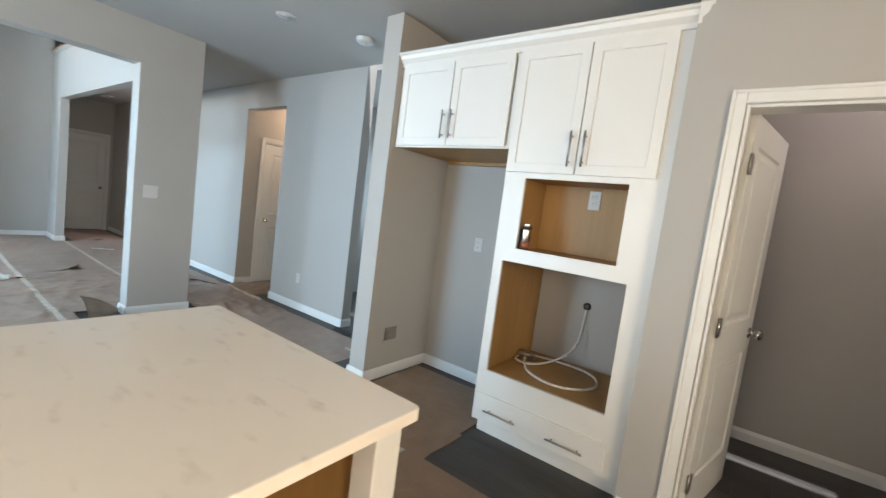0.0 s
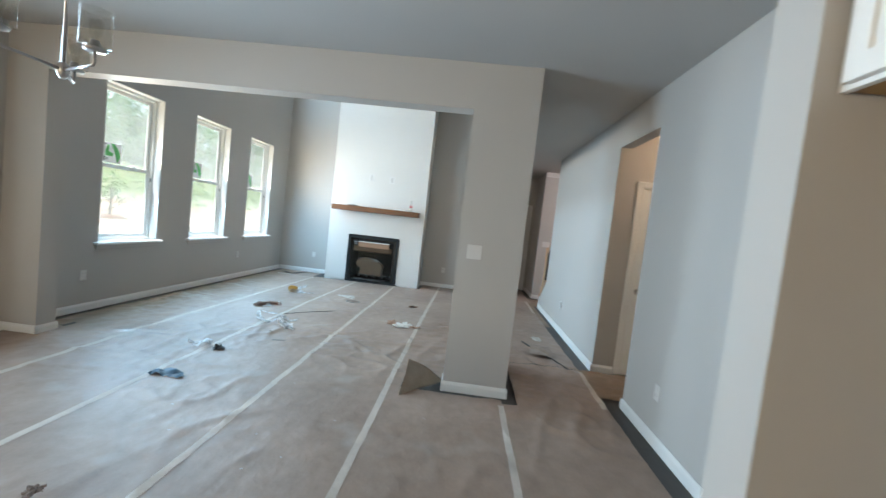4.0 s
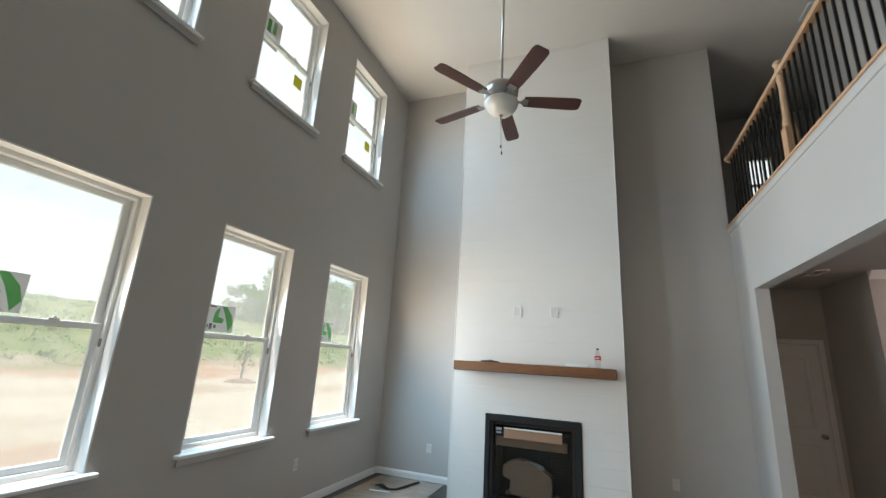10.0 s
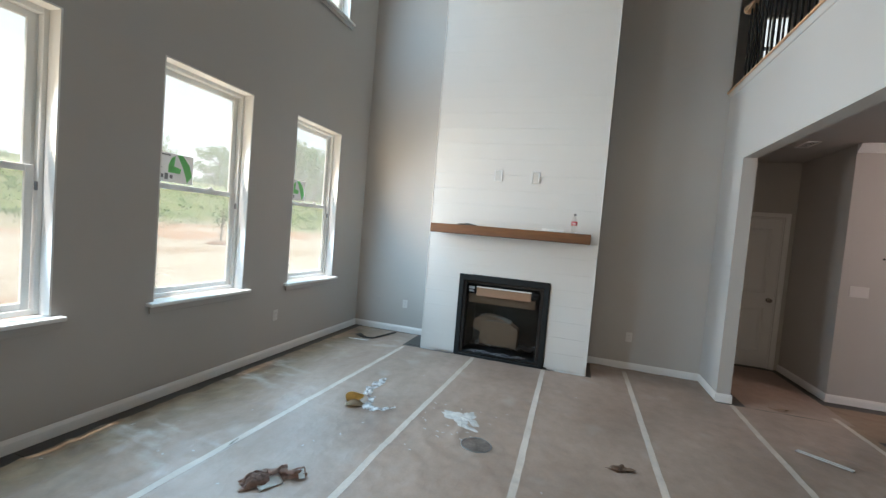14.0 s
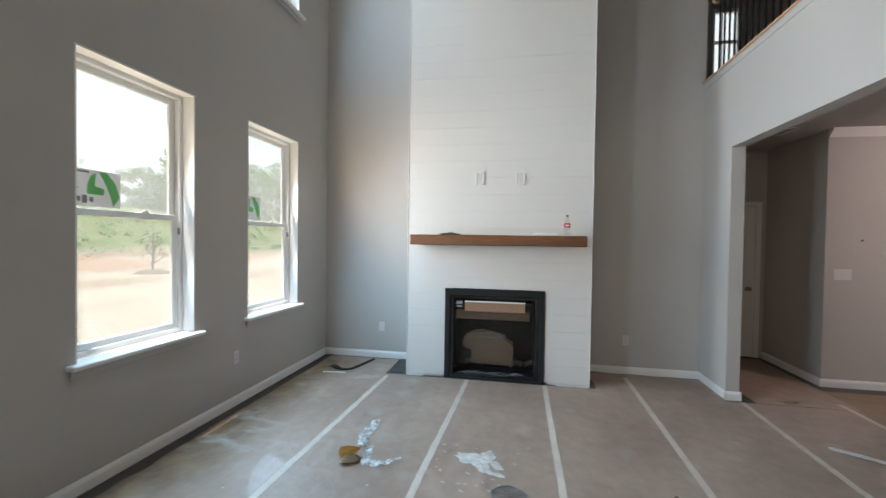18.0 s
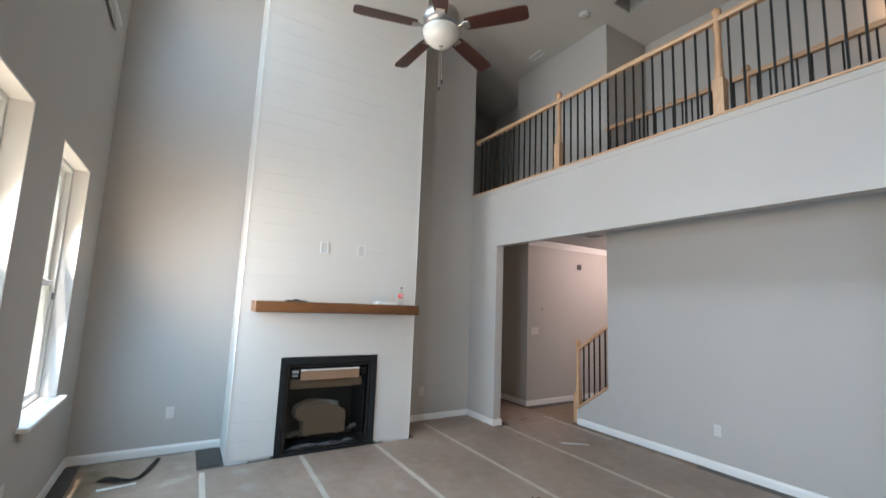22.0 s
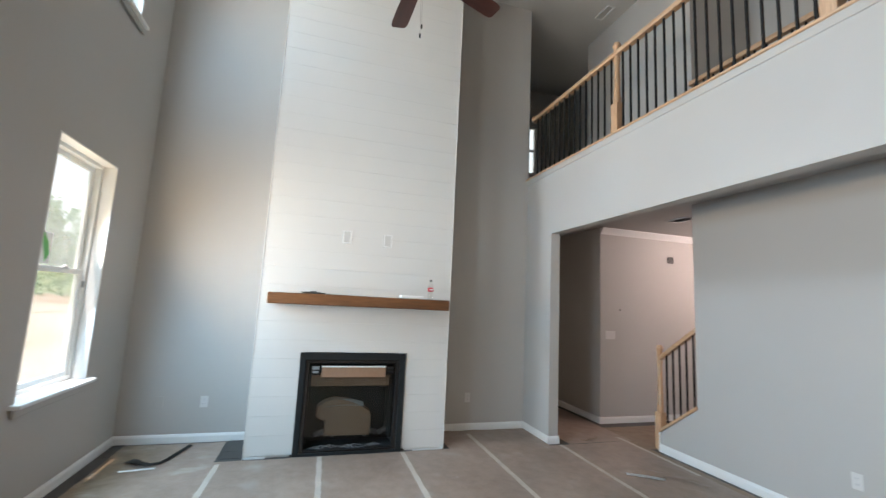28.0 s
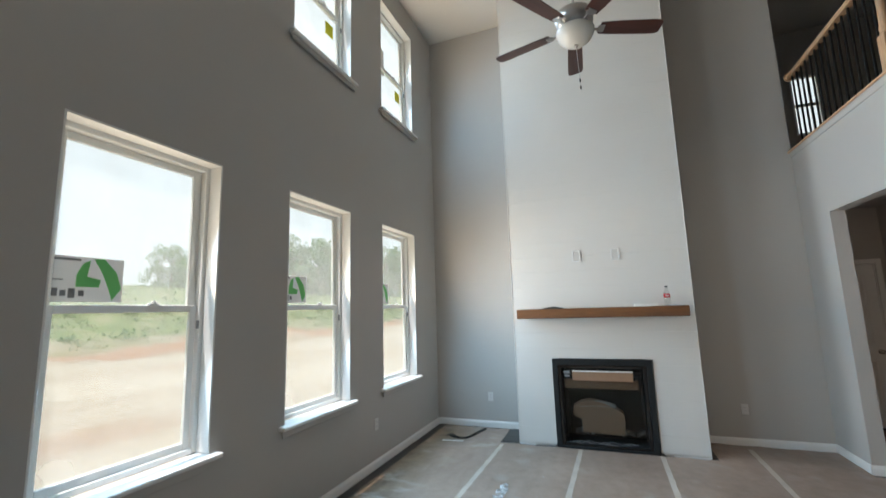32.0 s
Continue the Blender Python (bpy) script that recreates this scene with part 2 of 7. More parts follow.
def glow(name, col, strength):
    m, nodes, links, bsdf = principled(name)
    bsdf.inputs["Base Color"].default_value = (*shade(col, 0.8), 1)
    bsdf.inputs["Emission Color"].default_value = (*col, 1)
    bsdf.inputs["Emission Strength"].default_value = strength
    return m


def kraft_paper(name="brown_floor_paper", dark=(0.262, 0.187, 0.147), light=(0.360, 0.267, 0.213), spread=0.62):
    """Brown floor-protection paper: soft blotches, dusty scuffs, damp stains, small specks."""
    m, nodes, links, bsdf = principled(name)
    coord = nodes.new("ShaderNodeTexCoord").outputs["Object"]
    n1, n2 = noise_node(nodes, links, coord, 1.1, 5), noise_node(nodes, links, coord, 9.0, 5)
    n3, n4 = noise_node(nodes, links, coord, 60.0, 3), noise_node(nodes, links, coord, 2.6, 2)
    c = ramp_node(nodes, links, n1, ((0.3, dark), (0.7, light)))
    c = mix_node(nodes, links, c, ramp_node(nodes, links, n2, ((0.3, (0.84, 0.83, 0.82)), (0.65, (1, 1, 1)))), 1.0, "MULTIPLY")
    c = mix_node(nodes, links, c, ramp_node(nodes, links, n3, ((0.3, (0.93, 0.92, 0.91)), (0.7, (1, 1, 1)))), 1.0, "MULTIPLY")
    dust_or_haze = ramp_node(nodes, links, n4, ((spread, (0, 0, 0)), (spread + 0.16, (0.5, 0.5, 0.5))))
    grey = nodes.new("ShaderNodeRGB")
    grey.outputs[0].default_value = (0.38, 0.34, 0.30, 1)
    c = mix_node(nodes, links, c, grey.outputs[0], dust_or_haze)
    links.new(c, bsdf.inputs["Base Color"])
    bsdf.inputs["Roughness"].default_value = 0.48
    b = nodes.new("ShaderNodeBump")
    b.inputs["Strength"].default_value, b.inputs["Distance"].default_value = 0.35, 0.006
    links.new(n2, b.inputs["Height"])
    sub, ridge, crease = nodes.new("ShaderNodeMath"), nodes.new("ShaderNodeMath"), nodes.new("ShaderNodeBump")
    sub.operation, sub.inputs[1].default_value = "SUBTRACT", 0.5
    ridge.operation = "ABSOLUTE"
    links.new(noise_node(nodes, links, coord, 3.4, 3, (1.0, 1.5, 1)), sub.inputs[0])
    links.new(sub.outputs[0], ridge.inputs[0])
    crease.inputs["Strength"].default_value, crease.inputs["Distance"].default_value = 0.28, 0.04
    crease.invert = True
    links.new(ridge.outputs[0], crease.inputs["Height"])
    links.new(b.outputs[0], crease.inputs["Normal"])
    links.new(crease.outputs[0], bsdf.inputs["Normal"])
    return m


def stained_paper():
    """Paper strip under the windows: brown damp stain along the wall, pale powder smears in the middle."""
    m = kraft_paper("stained_floor_paper", (0.262, 0.187, 0.147), (0.360, 0.267, 0.213), 0.58)
    nodes, links = m.node_tree.nodes, m.node_tree.links
    bsdf = nodes["Principled BSDF"]
    plain = bsdf.inputs["Base Color"].links[0].from_socket
    coord = nodes.new("ShaderNodeTexCoord").outputs["Object"]
    sep = nodes.new("ShaderNodeSeparateXYZ")
    links.new(coord, sep.inputs[0])
    wob = nodes.new("ShaderNodeMath")
    wob.operation, wob.inputs[1].default_value = "MULTIPLY_ADD", 0.55
    links.new(noise_node(nodes, links, coord, 2.3, 6, (0.7, 1.6, 1)), wob.inputs[0])
    links.new(sep.outputs["Y"], wob.inputs[2])
    near = nodes.new("ShaderNodeMapRange")
    near.inputs["From Min"].default_value, near.inputs["From Max"].default_value = -1.06, -1.46
    links.new(wob.outputs[0], near.inputs["Value"])
    stain = ramp_node(nodes, links, noise_node(nodes, links, coord, 5.5, 6), ((0.32, (0.115, 0.073, 0.042)), (0.68, (0.230, 0.158, 0.098))))
    c = mix_node(nodes, links, plain, stain, near.outputs[0])
    powder = nodes.new("ShaderNodeRGB")
    powder.outputs[0].default_value = (0.50, 0.47, 0.43, 1)
    p1 = ramp_node(nodes, links, noise_node(nodes, links, coord, 1.5, 2), ((0.52, (0, 0, 0)), (0.66, (1, 1, 1))))
    p2 = ramp_node(nodes, links, noise_node(nodes, links, coord, 7.0, 7, (1.0, 0.45, 1)), ((0.50, (0, 0, 0)), (0.66, (0.55, 0.55, 0.55))))
    c = mix_node(nodes, links, c, powder.outputs[0], mix_node(nodes, links, p1, p2, 1.0, "MULTIPLY"))
    links.new(c, bsdf.inputs["Base Color"])
    bsdf.inputs["Roughness"].default_value = 0.36
    return m


def quartz():
    m, nodes, links, bsdf = principled("white_quartz")
    coord = nodes.new("ShaderNodeTexCoord").outputs["Object"]
    n1 = noise_node(nodes, links, coord, 7.5, 4, (1.0, 2.6, 1))
    n2 = noise_node(nodes, links, coord, 34.0, 3, (1.0, 1.8, 1))
    base = ramp_node(nodes, links, noise_node(nodes, links, coord, 1.6, 4), ((0.3, (0.785, 0.71, 0.625)), (0.7, (0.825, 0.76, 0.68))))
    fleck = ramp_node(nodes, links, n2, ((0.35, (0.47, 0.39, 0.315)), (0.65, (0.64, 0.56, 0.475))))
    c = mix_node(nodes, links, base, fleck, ramp_node(nodes, links, n1, ((0.60, (0, 0, 0)), (0.72, (0.42, 0.42, 0.42)))))
    links.new(c, bsdf.inputs["Base Color"])
    bsdf.inputs["Roughness"].default_value = 0.22
    return m


def earth():
    """Pale graded dirt near the house, grass farther out."""
    m, nodes, links, bsdf = principled("dirt_and_grass")
    coord = nodes.new("ShaderNodeTexCoord").outputs["Object"]
    n1, n2 = noise_node(nodes, links, coord, 0.20, 7, (0.35, 1.3, 1)), noise_node(nodes, links, coord, 2.5, 5)
    dirt = ramp_node(nodes, links, n1, ((0.32, (0.27, 0.175, 0.118)), (0.42, (0.31, 0.255, 0.200)), (0.58, (0.37, 0.325, 0.27))))
    dirt = mix_node(nodes, links, dirt, ramp_node(nodes, links, n2, ((0.3, (0.72, 0.70, 0.68)), (0.7, (1, 1, 1)))), 1.0, "MULTIPLY")
    grass = ramp_node(nodes, links, noise_node(nodes, links, coord, 0.7, 6), ((0.3, (0.105, 0.145, 0.060)), (0.5, (0.15, 0.185, 0.085)), (0.68, (0.24, 0.23, 0.145))))
    sep = nodes.new("ShaderNodeSeparateXYZ")
    links.new(coord, sep.inputs[0])
    add = nodes.new("ShaderNodeMath")
    add.operation = "MULTIPLY_ADD"
    add.inputs[1].default_value = 9.0
    links.new(n1, add.inputs[0])
    links.new(sep.outputs["Y"], add.inputs[2])
    edge = nodes.new("ShaderNodeMapRange")
    edge.inputs["From Min"].default_value, edge.inputs["From Max"].default_value = -19.9, -22.4
    links.new(add.outputs[0], edge.inputs["Value"])
    band = nodes.new("ShaderNodeMapRange")
    band.inputs["From Min"].default_value, band.inputs["From Max"].default_value = -15.0, -24.0
    links.new(add.outputs[0], band.inputs["Value"])
    clay = ramp_node(nodes, links, band.outputs[0], ((0.34, (0, 0, 0)), (0.46, (0.8, 0.8, 0.8)), (0.52, (0.8, 0.8, 0.8)), (0.60, (0, 0, 0))))
    red = nodes.new("ShaderNodeRGB")
    red.outputs[0].default_value = (0.28, 0.155, 0.10, 1)
    dirt = mix_node(nodes, links, dirt, red.outputs[0], clay)
    links.new(mix_node(nodes, links, dirt, grass, edge.outputs[0]), bsdf.inputs["Base Color"])
    bsdf.inputs["Roughness"].default_value = 0.9
    bsdf.inputs["Specular IOR Level"].default_value = 0.05
    b = nodes.new("ShaderNodeBump")
    b.inputs["Strength"].default_value, b.inputs["Distance"].default_value = 0.6, 0.06
    links.new(n2, b.inputs["Height"])
    links.new(b.outputs[0], bsdf.inputs["Normal"])
    return m


M_WALL = mat("greige_wall_paint", (0.395, 0.378, 0.355), 0.62, var=0.018, fine=160, bump=0.05, spec=0.35)
# one white ceiling paint; the lower rooms' shade is put in as darker grey
M_CEIL_SHADED = mat("shaded_ceiling_paint", (0.42, 0.41, 0.395), 0.8, var=0.02, fine=90, bump=0.10, spec=0.2)
M_CEIL_LIT = mat("lit_ceiling_paint", (0.52, 0.51, 0.49), 0.8, var=0.02, fine=90, bump=0.10, spec=0.2)
M_TRIM = mat("white_trim_paint", (0.67, 0.67, 0.655), 0.35, var=0.02, fine=120, bump=0.015)
M_CAB = mat("white_cabinet_paint", (0.69, 0.68, 0.655), 0.34, var=0.015, fine=140, bump=0.012)
M_SHIP = mat("white_shiplap_paint", (0.615, 0.60, 0.57), 0.45, var=0.02, fine=110, bump=0.02, piece=0.008)
M_PLANK = mat("charcoal_vinyl_plank", (0.060, 0.054, 0.050), 0.5, var=0.3, big=3.0, fine=40, stretch=(0.15, 1, 1), piece=0.3)
M_FLOOR = mat("charcoal_vinyl_floor", (0.052, 0.047, 0.044), 0.52, var=0.25, big=3.0, fine=40, stretch=(0.15, 1, 1))
M_PAPER = kraft_paper()
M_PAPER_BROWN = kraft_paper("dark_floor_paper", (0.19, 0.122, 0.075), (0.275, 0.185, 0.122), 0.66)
M_PAPER_DIRTY = stained_paper()
M_TAPE = mat("cream_masking_tape", (0.50, 0.43, 0.37), 0.6, var=0.12, big=4, fine=50, bump=0.1)
M_QUARTZ = quartz()
M_PLY = wood("maple_plywood", (0.29, 0.163, 0.052), (0.40, 0.238, 0.084), 0.5, "z", 2.2, 0.3)
M_BEAM = wood("stained_mantel_wood", (0.055, 0.019, 0.006), (0.225, 0.086, 0.026), 0.42, "y", 4.0)
M_OAK = wood("raw_oak", (0.42, 0.245, 0.135), (0.56, 0.36, 0.22), 0.5, "x", 6.0)
M_OAKZ = wood("raw_oak_upright", (0.42, 0.245, 0.135), (0.56, 0.36, 0.22), 0.5, "z", 6.0)
M_IRON = mat("black_iron", (0.009, 0.008, 0.008), 0.6, 0.0, var=0.2, spec=0.2)
M_BLACK = mat("black_fireplace_metal", (0.012, 0.014, 0.015), 0.6, 0.0, var=0.2, spec=0.25)
M_GLOSSBLACK = mat("glossy_black_frame", (0.010, 0.010, 0.011), 0.22, 0.0, var=0.2)
# black lifted to greenish grey, standing in for room reflections in the fire glass
M_DARKVOID = mat("dark_firebox", (0.026, 0.030, 0.031), 0.8, var=0.3)
M_NICKEL = mat("brushed_nickel", (0.42, 0.40, 0.385), 0.3, 1.0, var=0.06)
M_CHROME = mat("satin_nickel_knob", (0.55, 0.52, 0.49), 0.22, 1.0, var=0.05)
M_BLADE = wood("walnut_fan_blade", (0.028, 0.008, 0.006), (0.066, 0.021, 0.015), 0.35, "x", 7.0)
M_VINYL = mat("white_window_vinyl", (0.77, 0.78, 0.76), 0.38, var=0.02, bump=0.01)
M_PLATE = mat("white_plastic_plate", (0.54, 0.535, 0.515), 0.4, var=0.02, bump=0.0)
M_CARD = mat("brown_cardboard", (0.27, 0.155, 0.092), 0.8, var=0.10, fine=40)
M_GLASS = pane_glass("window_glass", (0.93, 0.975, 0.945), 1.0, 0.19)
M_FGLASS = pane_glass("smoked_fire_glass", (0.68, 0.71, 0.71))
M_CLEAR = pane_glass("clear_glass", (0.95, 0.95, 0.94))
M_OPAL = mat("frosted_white_glass", (0.58, 0.58, 0.55), 0.25, var=0.02, bump=0.0)
M_STICKER = thin_film("backlit_sticker", (0.75, 0.76, 0.76), 0.45)
M_CRINKLE = clear_crinkle()
M_WHITEP = mat("white_paper", (0.72, 0.72, 0.70), 0.7, var=0.06, fine=40, bump=0.1)
M_BLUE = mat("dark_blue_film", (0.045, 0.095, 0.15), 0.5, var=0.3)
M_DARKP = mat("dark_strip", (0.035, 0.032, 0.030), 0.5, var=0.3)
M_TAN = mat("tan_crumpled_paper", (0.16, 0.10, 0.068), 0.8, var=0.4, big=14)
M_TANPALE = mat("pale_crumpled_paper", (0.42, 0.268, 0.188), 0.8, var=0.2, big=10)
M_WAD = mat("reddish_brown_paper", (0.37, 0.225, 0.170), 0.8, var=0.35, big=12, fine=50, bump=0.2)
M_PACKFILM = mat("pale_packing_foam", (0.40, 0.37, 0.33), 0.6, var=0.1)
# same floor paper, lightened: kitchen light on the fold is put into its colour
M_FLAP_LIT = kraft_paper("lit_floor_paper", (0.36, 0.28, 0.21), (0.46, 0.37, 0.29), 0.7)
M_RED = mat("red_label", (0.55, 0.02, 0.03), 0.4, var=0.05)
M_GREEN = thin_film("green_sticker", (0.20, 0.62, 0.22), 0.5)
M_YELLOW = thin_film("yellow_sticker", (0.70, 0.68, 0.05), 0.5)
M_GREYINK = mat("grey_ink", (0.20, 0.21, 0.22), 0.6, var=0.05)
M_PLASTER = mat("white_plaster_dust", (0.50, 0.48, 0.45), 0.9, var=0.2, big=14)
M_CABLE = mat("white_cable_sheath", (0.56, 0.53, 0.48), 0.5, var=0.2, big=40)
M_EARTH = earth()
M_LEAF = leafy("tree_leaf", (0.075, 0.17, 0.05), (0.15, 0.27, 0.095))
M_BARK = mat("bark", (0.13, 0.09, 0.06), 0.9, var=0.3, big=5, fine=30, bump=0.4)
M_GRASS = leafy("grass_blade", (0.20, 0.25, 0.105), (0.31, 0.32, 0.18))
M_MULCH = mat("mulch", (0.16, 0.075, 0.045), 0.95, var=0.3, big=6, fine=30, bump=0.5)
M_BULB = glow("lit_bulb", (1.0, 0.62, 0.28), 30.0)
M_LAMPGLASS = glow("lit_lamp_glass", (1.0, 0.78, 0.55), 6.0)


# ---- mesh helpers ----
def bx(bm, lo, hi, bev=0.0):
    """A box between two corners, its edges bevelled if asked."""
    vs = [bm.verts.new((x, y, z)) for x in (lo[0], hi[0]) for y in (lo[1], hi[1]) for z in (lo[2], hi[2])]
    fs = [bm.faces.new([vs[i] for i in q]) for q in ((0, 1, 3, 2), (4, 6, 7, 5), (0, 4, 5, 1), (2, 3, 7, 6), (0, 2, 6, 4), (1, 5, 7, 3))]
    if bev:
        es = list({e for f in fs for e in f.edges})
        bmesh.ops.bevel(bm, geom=es, offset=bev, segments=1, affect="EDGES", profile=0.5)
    return vs


def spin(bm, profile, at=(0, 0, 0), seg=16, axis="z"):
    """A body of revolution: profile of (radius, height) from one end to the other, closed by caps."""
    rings = []
    for r, h in profile:
        ring = []
        for i in range(seg):
            a = 2 * math.pi * i / seg
            u, v = r * math.cos(a), r * math.sin(a)
            p = {"z": (u, v, h), "x": (h, u, v), "y": (v, h, u)}[axis]
            ring.append(bm.verts.new(Vector(p) + Vector(at)))
        rings.append(ring)
    for a, b in zip(rings, rings[1:]):
        for i in range(seg):
            f = bm.faces.new((a[i], a[(i + 1) % seg], b[(i + 1) % seg], b[i]))
            f.smooth = True
    if profile[0][0] > 1e-5:
        bm.faces.new(rings[0][::-1])
    if profile[-1][0] > 1e-5:
        bm.faces.new(rings[-1])


def tube(bm, pts, r, seg=8, taper=1.0):
    """A round bar swept along points."""
    pts = [Vector(p) for p in pts]
    rings = []
    side = None
    for i, p in enumerate(pts):
        d = (pts[min(i + 1, len(pts) - 1)] - pts[max(i - 1, 0)]).normalized()
        if side is None:
            side = d.orthogonal().normalized()
        side = (side - d * side.dot(d)).normalized()
        up = d.cross(side)
        rr = r * (1 + (taper - 1) * i / max(1, len(pts) - 1))
        rings.append([bm.verts.new(p + rr * (math.cos(2 * math.pi * k / seg) * side + math.sin(2 * math.pi * k / seg) * up)) for k in range(seg)])
    for a, b in zip(rings, rings[1:]):
        for k in range(seg):
            f = bm.faces.new((a[k], a[(k + 1) % seg], b[(k + 1) % seg], b[k]))
            f.smooth = True
    bm.faces.new(rings[0][::-1])
    bm.faces.new(rings[-1])


def smooth(pts, steps=6):
    """Points of a curve that runs softly through the given ones."""
    pts = [Vector(p) for p in pts]
    out = []
    for i in range(len(pts) - 1):
        a, b, c, d = pts[max(i - 1, 0)], pts[i], pts[i + 1], pts[min(i + 2, len(pts) - 1)]
        for k in range(steps):
            t = k / steps
            out.append(0.5 * (2 * b + (c - a) * t + (2 * a - 5 * b + 4 * c - d) * t * t + (3 * b - a - 3 * c + d) * t ** 3))
    return out + [pts[-1]]


def sheet(bm, nu, nv, place, thick=0.0):
    """A grid of quads whose points come from place(u, v), u and v from 0 to 1."""
    g = [[bm.verts.new(place(i / nu, j / nv)) for j in range(nv + 1)] for i in range(nu + 1)]
    fs = []
    for i in range(nu):
        for j in range(nv):
            f = bm.faces.new((g[i][j], g[i + 1][j], g[i + 1][j + 1], g[i][j + 1]))
            f.smooth = True
            fs.append(f)
    if thick:
        bmesh.ops.solidify(bm, geom=fs, thickness=thick)


def extrude_profile(bm, prof, a, b, out):
    """A moulding: a profile of (out, up) points run from a to b along a wall whose room side is out."""
    a, b, out = Vector(a), Vector(b), Vector(out)
    ra = [bm.verts.new(a + out * u + Vector((0, 0, w))) for u, w in prof]
    rb = [bm.verts.new(b + out * u + Vector((0, 0, w))) for u, w in prof]
    n = len(prof)
    for i in range(n):
        bm.faces.new((ra[i], ra[(i + 1) % n], rb[(i + 1) % n], rb[i]))
    bm.faces.new(ra[::-1])
    bm.faces.new(rb)


def mesh_of(name, bm, material):
    bmesh.ops.recalc_face_normals(bm, faces=bm.faces)
    me = bpy.data.meshes.new(name)
    bm.to_mesh(me)
    bm.free()
    me.materials.append(material)
    return me


def part(name, bm, material, parent, label=""):
    ob = new(name, mesh_of(name, bm, material))
    ob.parent = parent
    if label:
        ob["label"] = label
    return ob


def thing(name, at, label, category, group="", turn=0.0):
    ob = new(name)
    ob.matrix_world = pose(*at, 0, 0, turn)
    ob.empty_display_size = 0.1
    return tagged(ob, label, category, group)


def solo(name, bm, material, label, category, group="", kind=""):
    return tagged(new(name, mesh_of(name, bm, material)), label, category, group, kind)


def structure(name, bm, material, label, category):
    return solo(name, bm, material, label, category, kind="structure")


def boxes(name, material, label, category, *pairs, bev=0.0):
    bm = bmesh.new()
    for lo, hi in pairs:
        bx(bm, lo, hi, bev)
    return structure(name, bm, material, label, category)


def wall(name, lo, hi, holes=(), material=None, label="greige painted drywall wall"):
    """A wall between two corners, with holes (u0, u1, z0, z1) right through it; u runs along its longer side."""
    along = 0 if hi[0] - lo[0] > hi[1] - lo[1] else 1
    us = sorted({lo[along], hi[along], *(h[0] for h in holes), *(h[1] for h in holes)})
    zs = sorted({lo[2], hi[2], *(h[2] for h in holes), *(h[3] for h in holes)})
    us = [u for u in us if lo[along] <= u <= hi[along]]
    zs = [z for z in zs if lo[2] <= z <= hi[2]]

    def solid(i, j):
        if not (0 <= i < len(us) - 1 and 0 <= j < len(zs) - 1):
            return False
        u, z = (us[i] + us[i + 1]) / 2, (zs[j] + zs[j + 1]) / 2
        return not any(h[0] < u < h[1] and h[2] < z < h[3] for h in holes)

    bm = bmesh.new()
    made = {}

    def vert(i, j, k):
        if (i, j, k) not in made:
            p = [0, 0, zs[j]]
            p[along], p[1 - along] = us[i], (lo, hi)[k][1 - along]
            made[i, j, k] = bm.verts.new(p)
        return made[i, j, k]

    for i in range(len(us) - 1):
        for j in range(len(zs) - 1):
            if not solid(i, j):
                continue
            for k in (0, 1):
                bm.faces.new((vert(i, j, k), vert(i + 1, j, k), vert(i + 1, j + 1, k), vert(i, j + 1, k)))
            for di, dj, a, b in ((-1, 0, (i, j), (i, j + 1)), (1, 0, (i + 1, j), (i + 1, j + 1)), (0, -1, (i, j), (i + 1, j)), (0, 1, (i, j + 1), (i + 1, j + 1))):
                if not solid(i + di, j + dj):
                    bm.faces.new((vert(*a, 0), vert(*b, 0), vert(*b, 1), vert(*a, 1)))
    return structure(name, bm, material or M_WALL, label, "wall")

# ---- large structure ----
CE, HI, UP = 2.80, 5.97, 3.31
boxes("floor", M_FLOOR, "dark charcoal vinyl plank floor under the paper", "floor", ((-12.4, -2.19, -0.2), (2.95, 6.75, 0.0)))

wall("wall_south_great_room", (-10.25, -2.19, 0), (-4.30, -1.995, HI), [(a, b, *z) for a, b in WIN_X for z in ((LOW_Z[0] - 0.035, LOW_Z[1]), (UP_Z[0] - 0.035, UP_Z[1]))])
wall("wall_south_dining", (-4.30, -2.19, 0), (2.95, -1.995, HI), [(-3.77, -1.95, 0, 2.50), (-1.3, 0.9, 1.05, 2.25)])
wall("wall_west_fireplace", (-10.25, -1.995, 0), (-9.955, 0.8, HI))
wall("wall_west_alcove", (-10.25, 0.8, 0), (-9.955, 2.575, HI))
wall("wall_north_balcony", (-12.4, 2.575, 0), (-4.38, 2.70, 3.33), [(-9.325, -5.13, 0, 2.497)])
wall("wall_east_great_room", (-4.38, -1.995, 0), (-4.195, 2.735, HI), [(-1.60, 2.19, 0, 2.418)])
wall("wall_hall", (-8.38, 3.78, 0), (-2.89, 3.90, 3.05), [(-5.265, -4.335, 0, 2.46)])
wall("wall_passage_west", (-5.405, 3.90, 0), (-5.265, 5.4, CE), [(4.07, 4.83, 0, 2.06)])
wall("wall_passage_east", (-4.335, 3.90, 0), (-4.205, 5.4, CE))
wall("wall_passage_end", (-5.45, 5.4, 0), (-1.55, 5.52, CE), [(-3.9, -2.4, 0.9, 2.3)])
wall("wall_fridge_stub", (-1.87, 3.03, 0), (-1.70, 5.4, CE))
wall("wall_kitchen_back", (-1.70, 3.78, 0), (0.20, 3.90, CE))
wall("wall_cabinet_side", (0.20, 3.15, 0), (0.32, 4.64, CE))
wall("wall_pantry_front", (0.205, 3.03, 0), (2.95, 3.15, CE), [(0.455, 1.20, 0, 2.04)])
wall("wall_pantry_back", (0.20, 4.64, 0), (2.95, 4.76, CE))
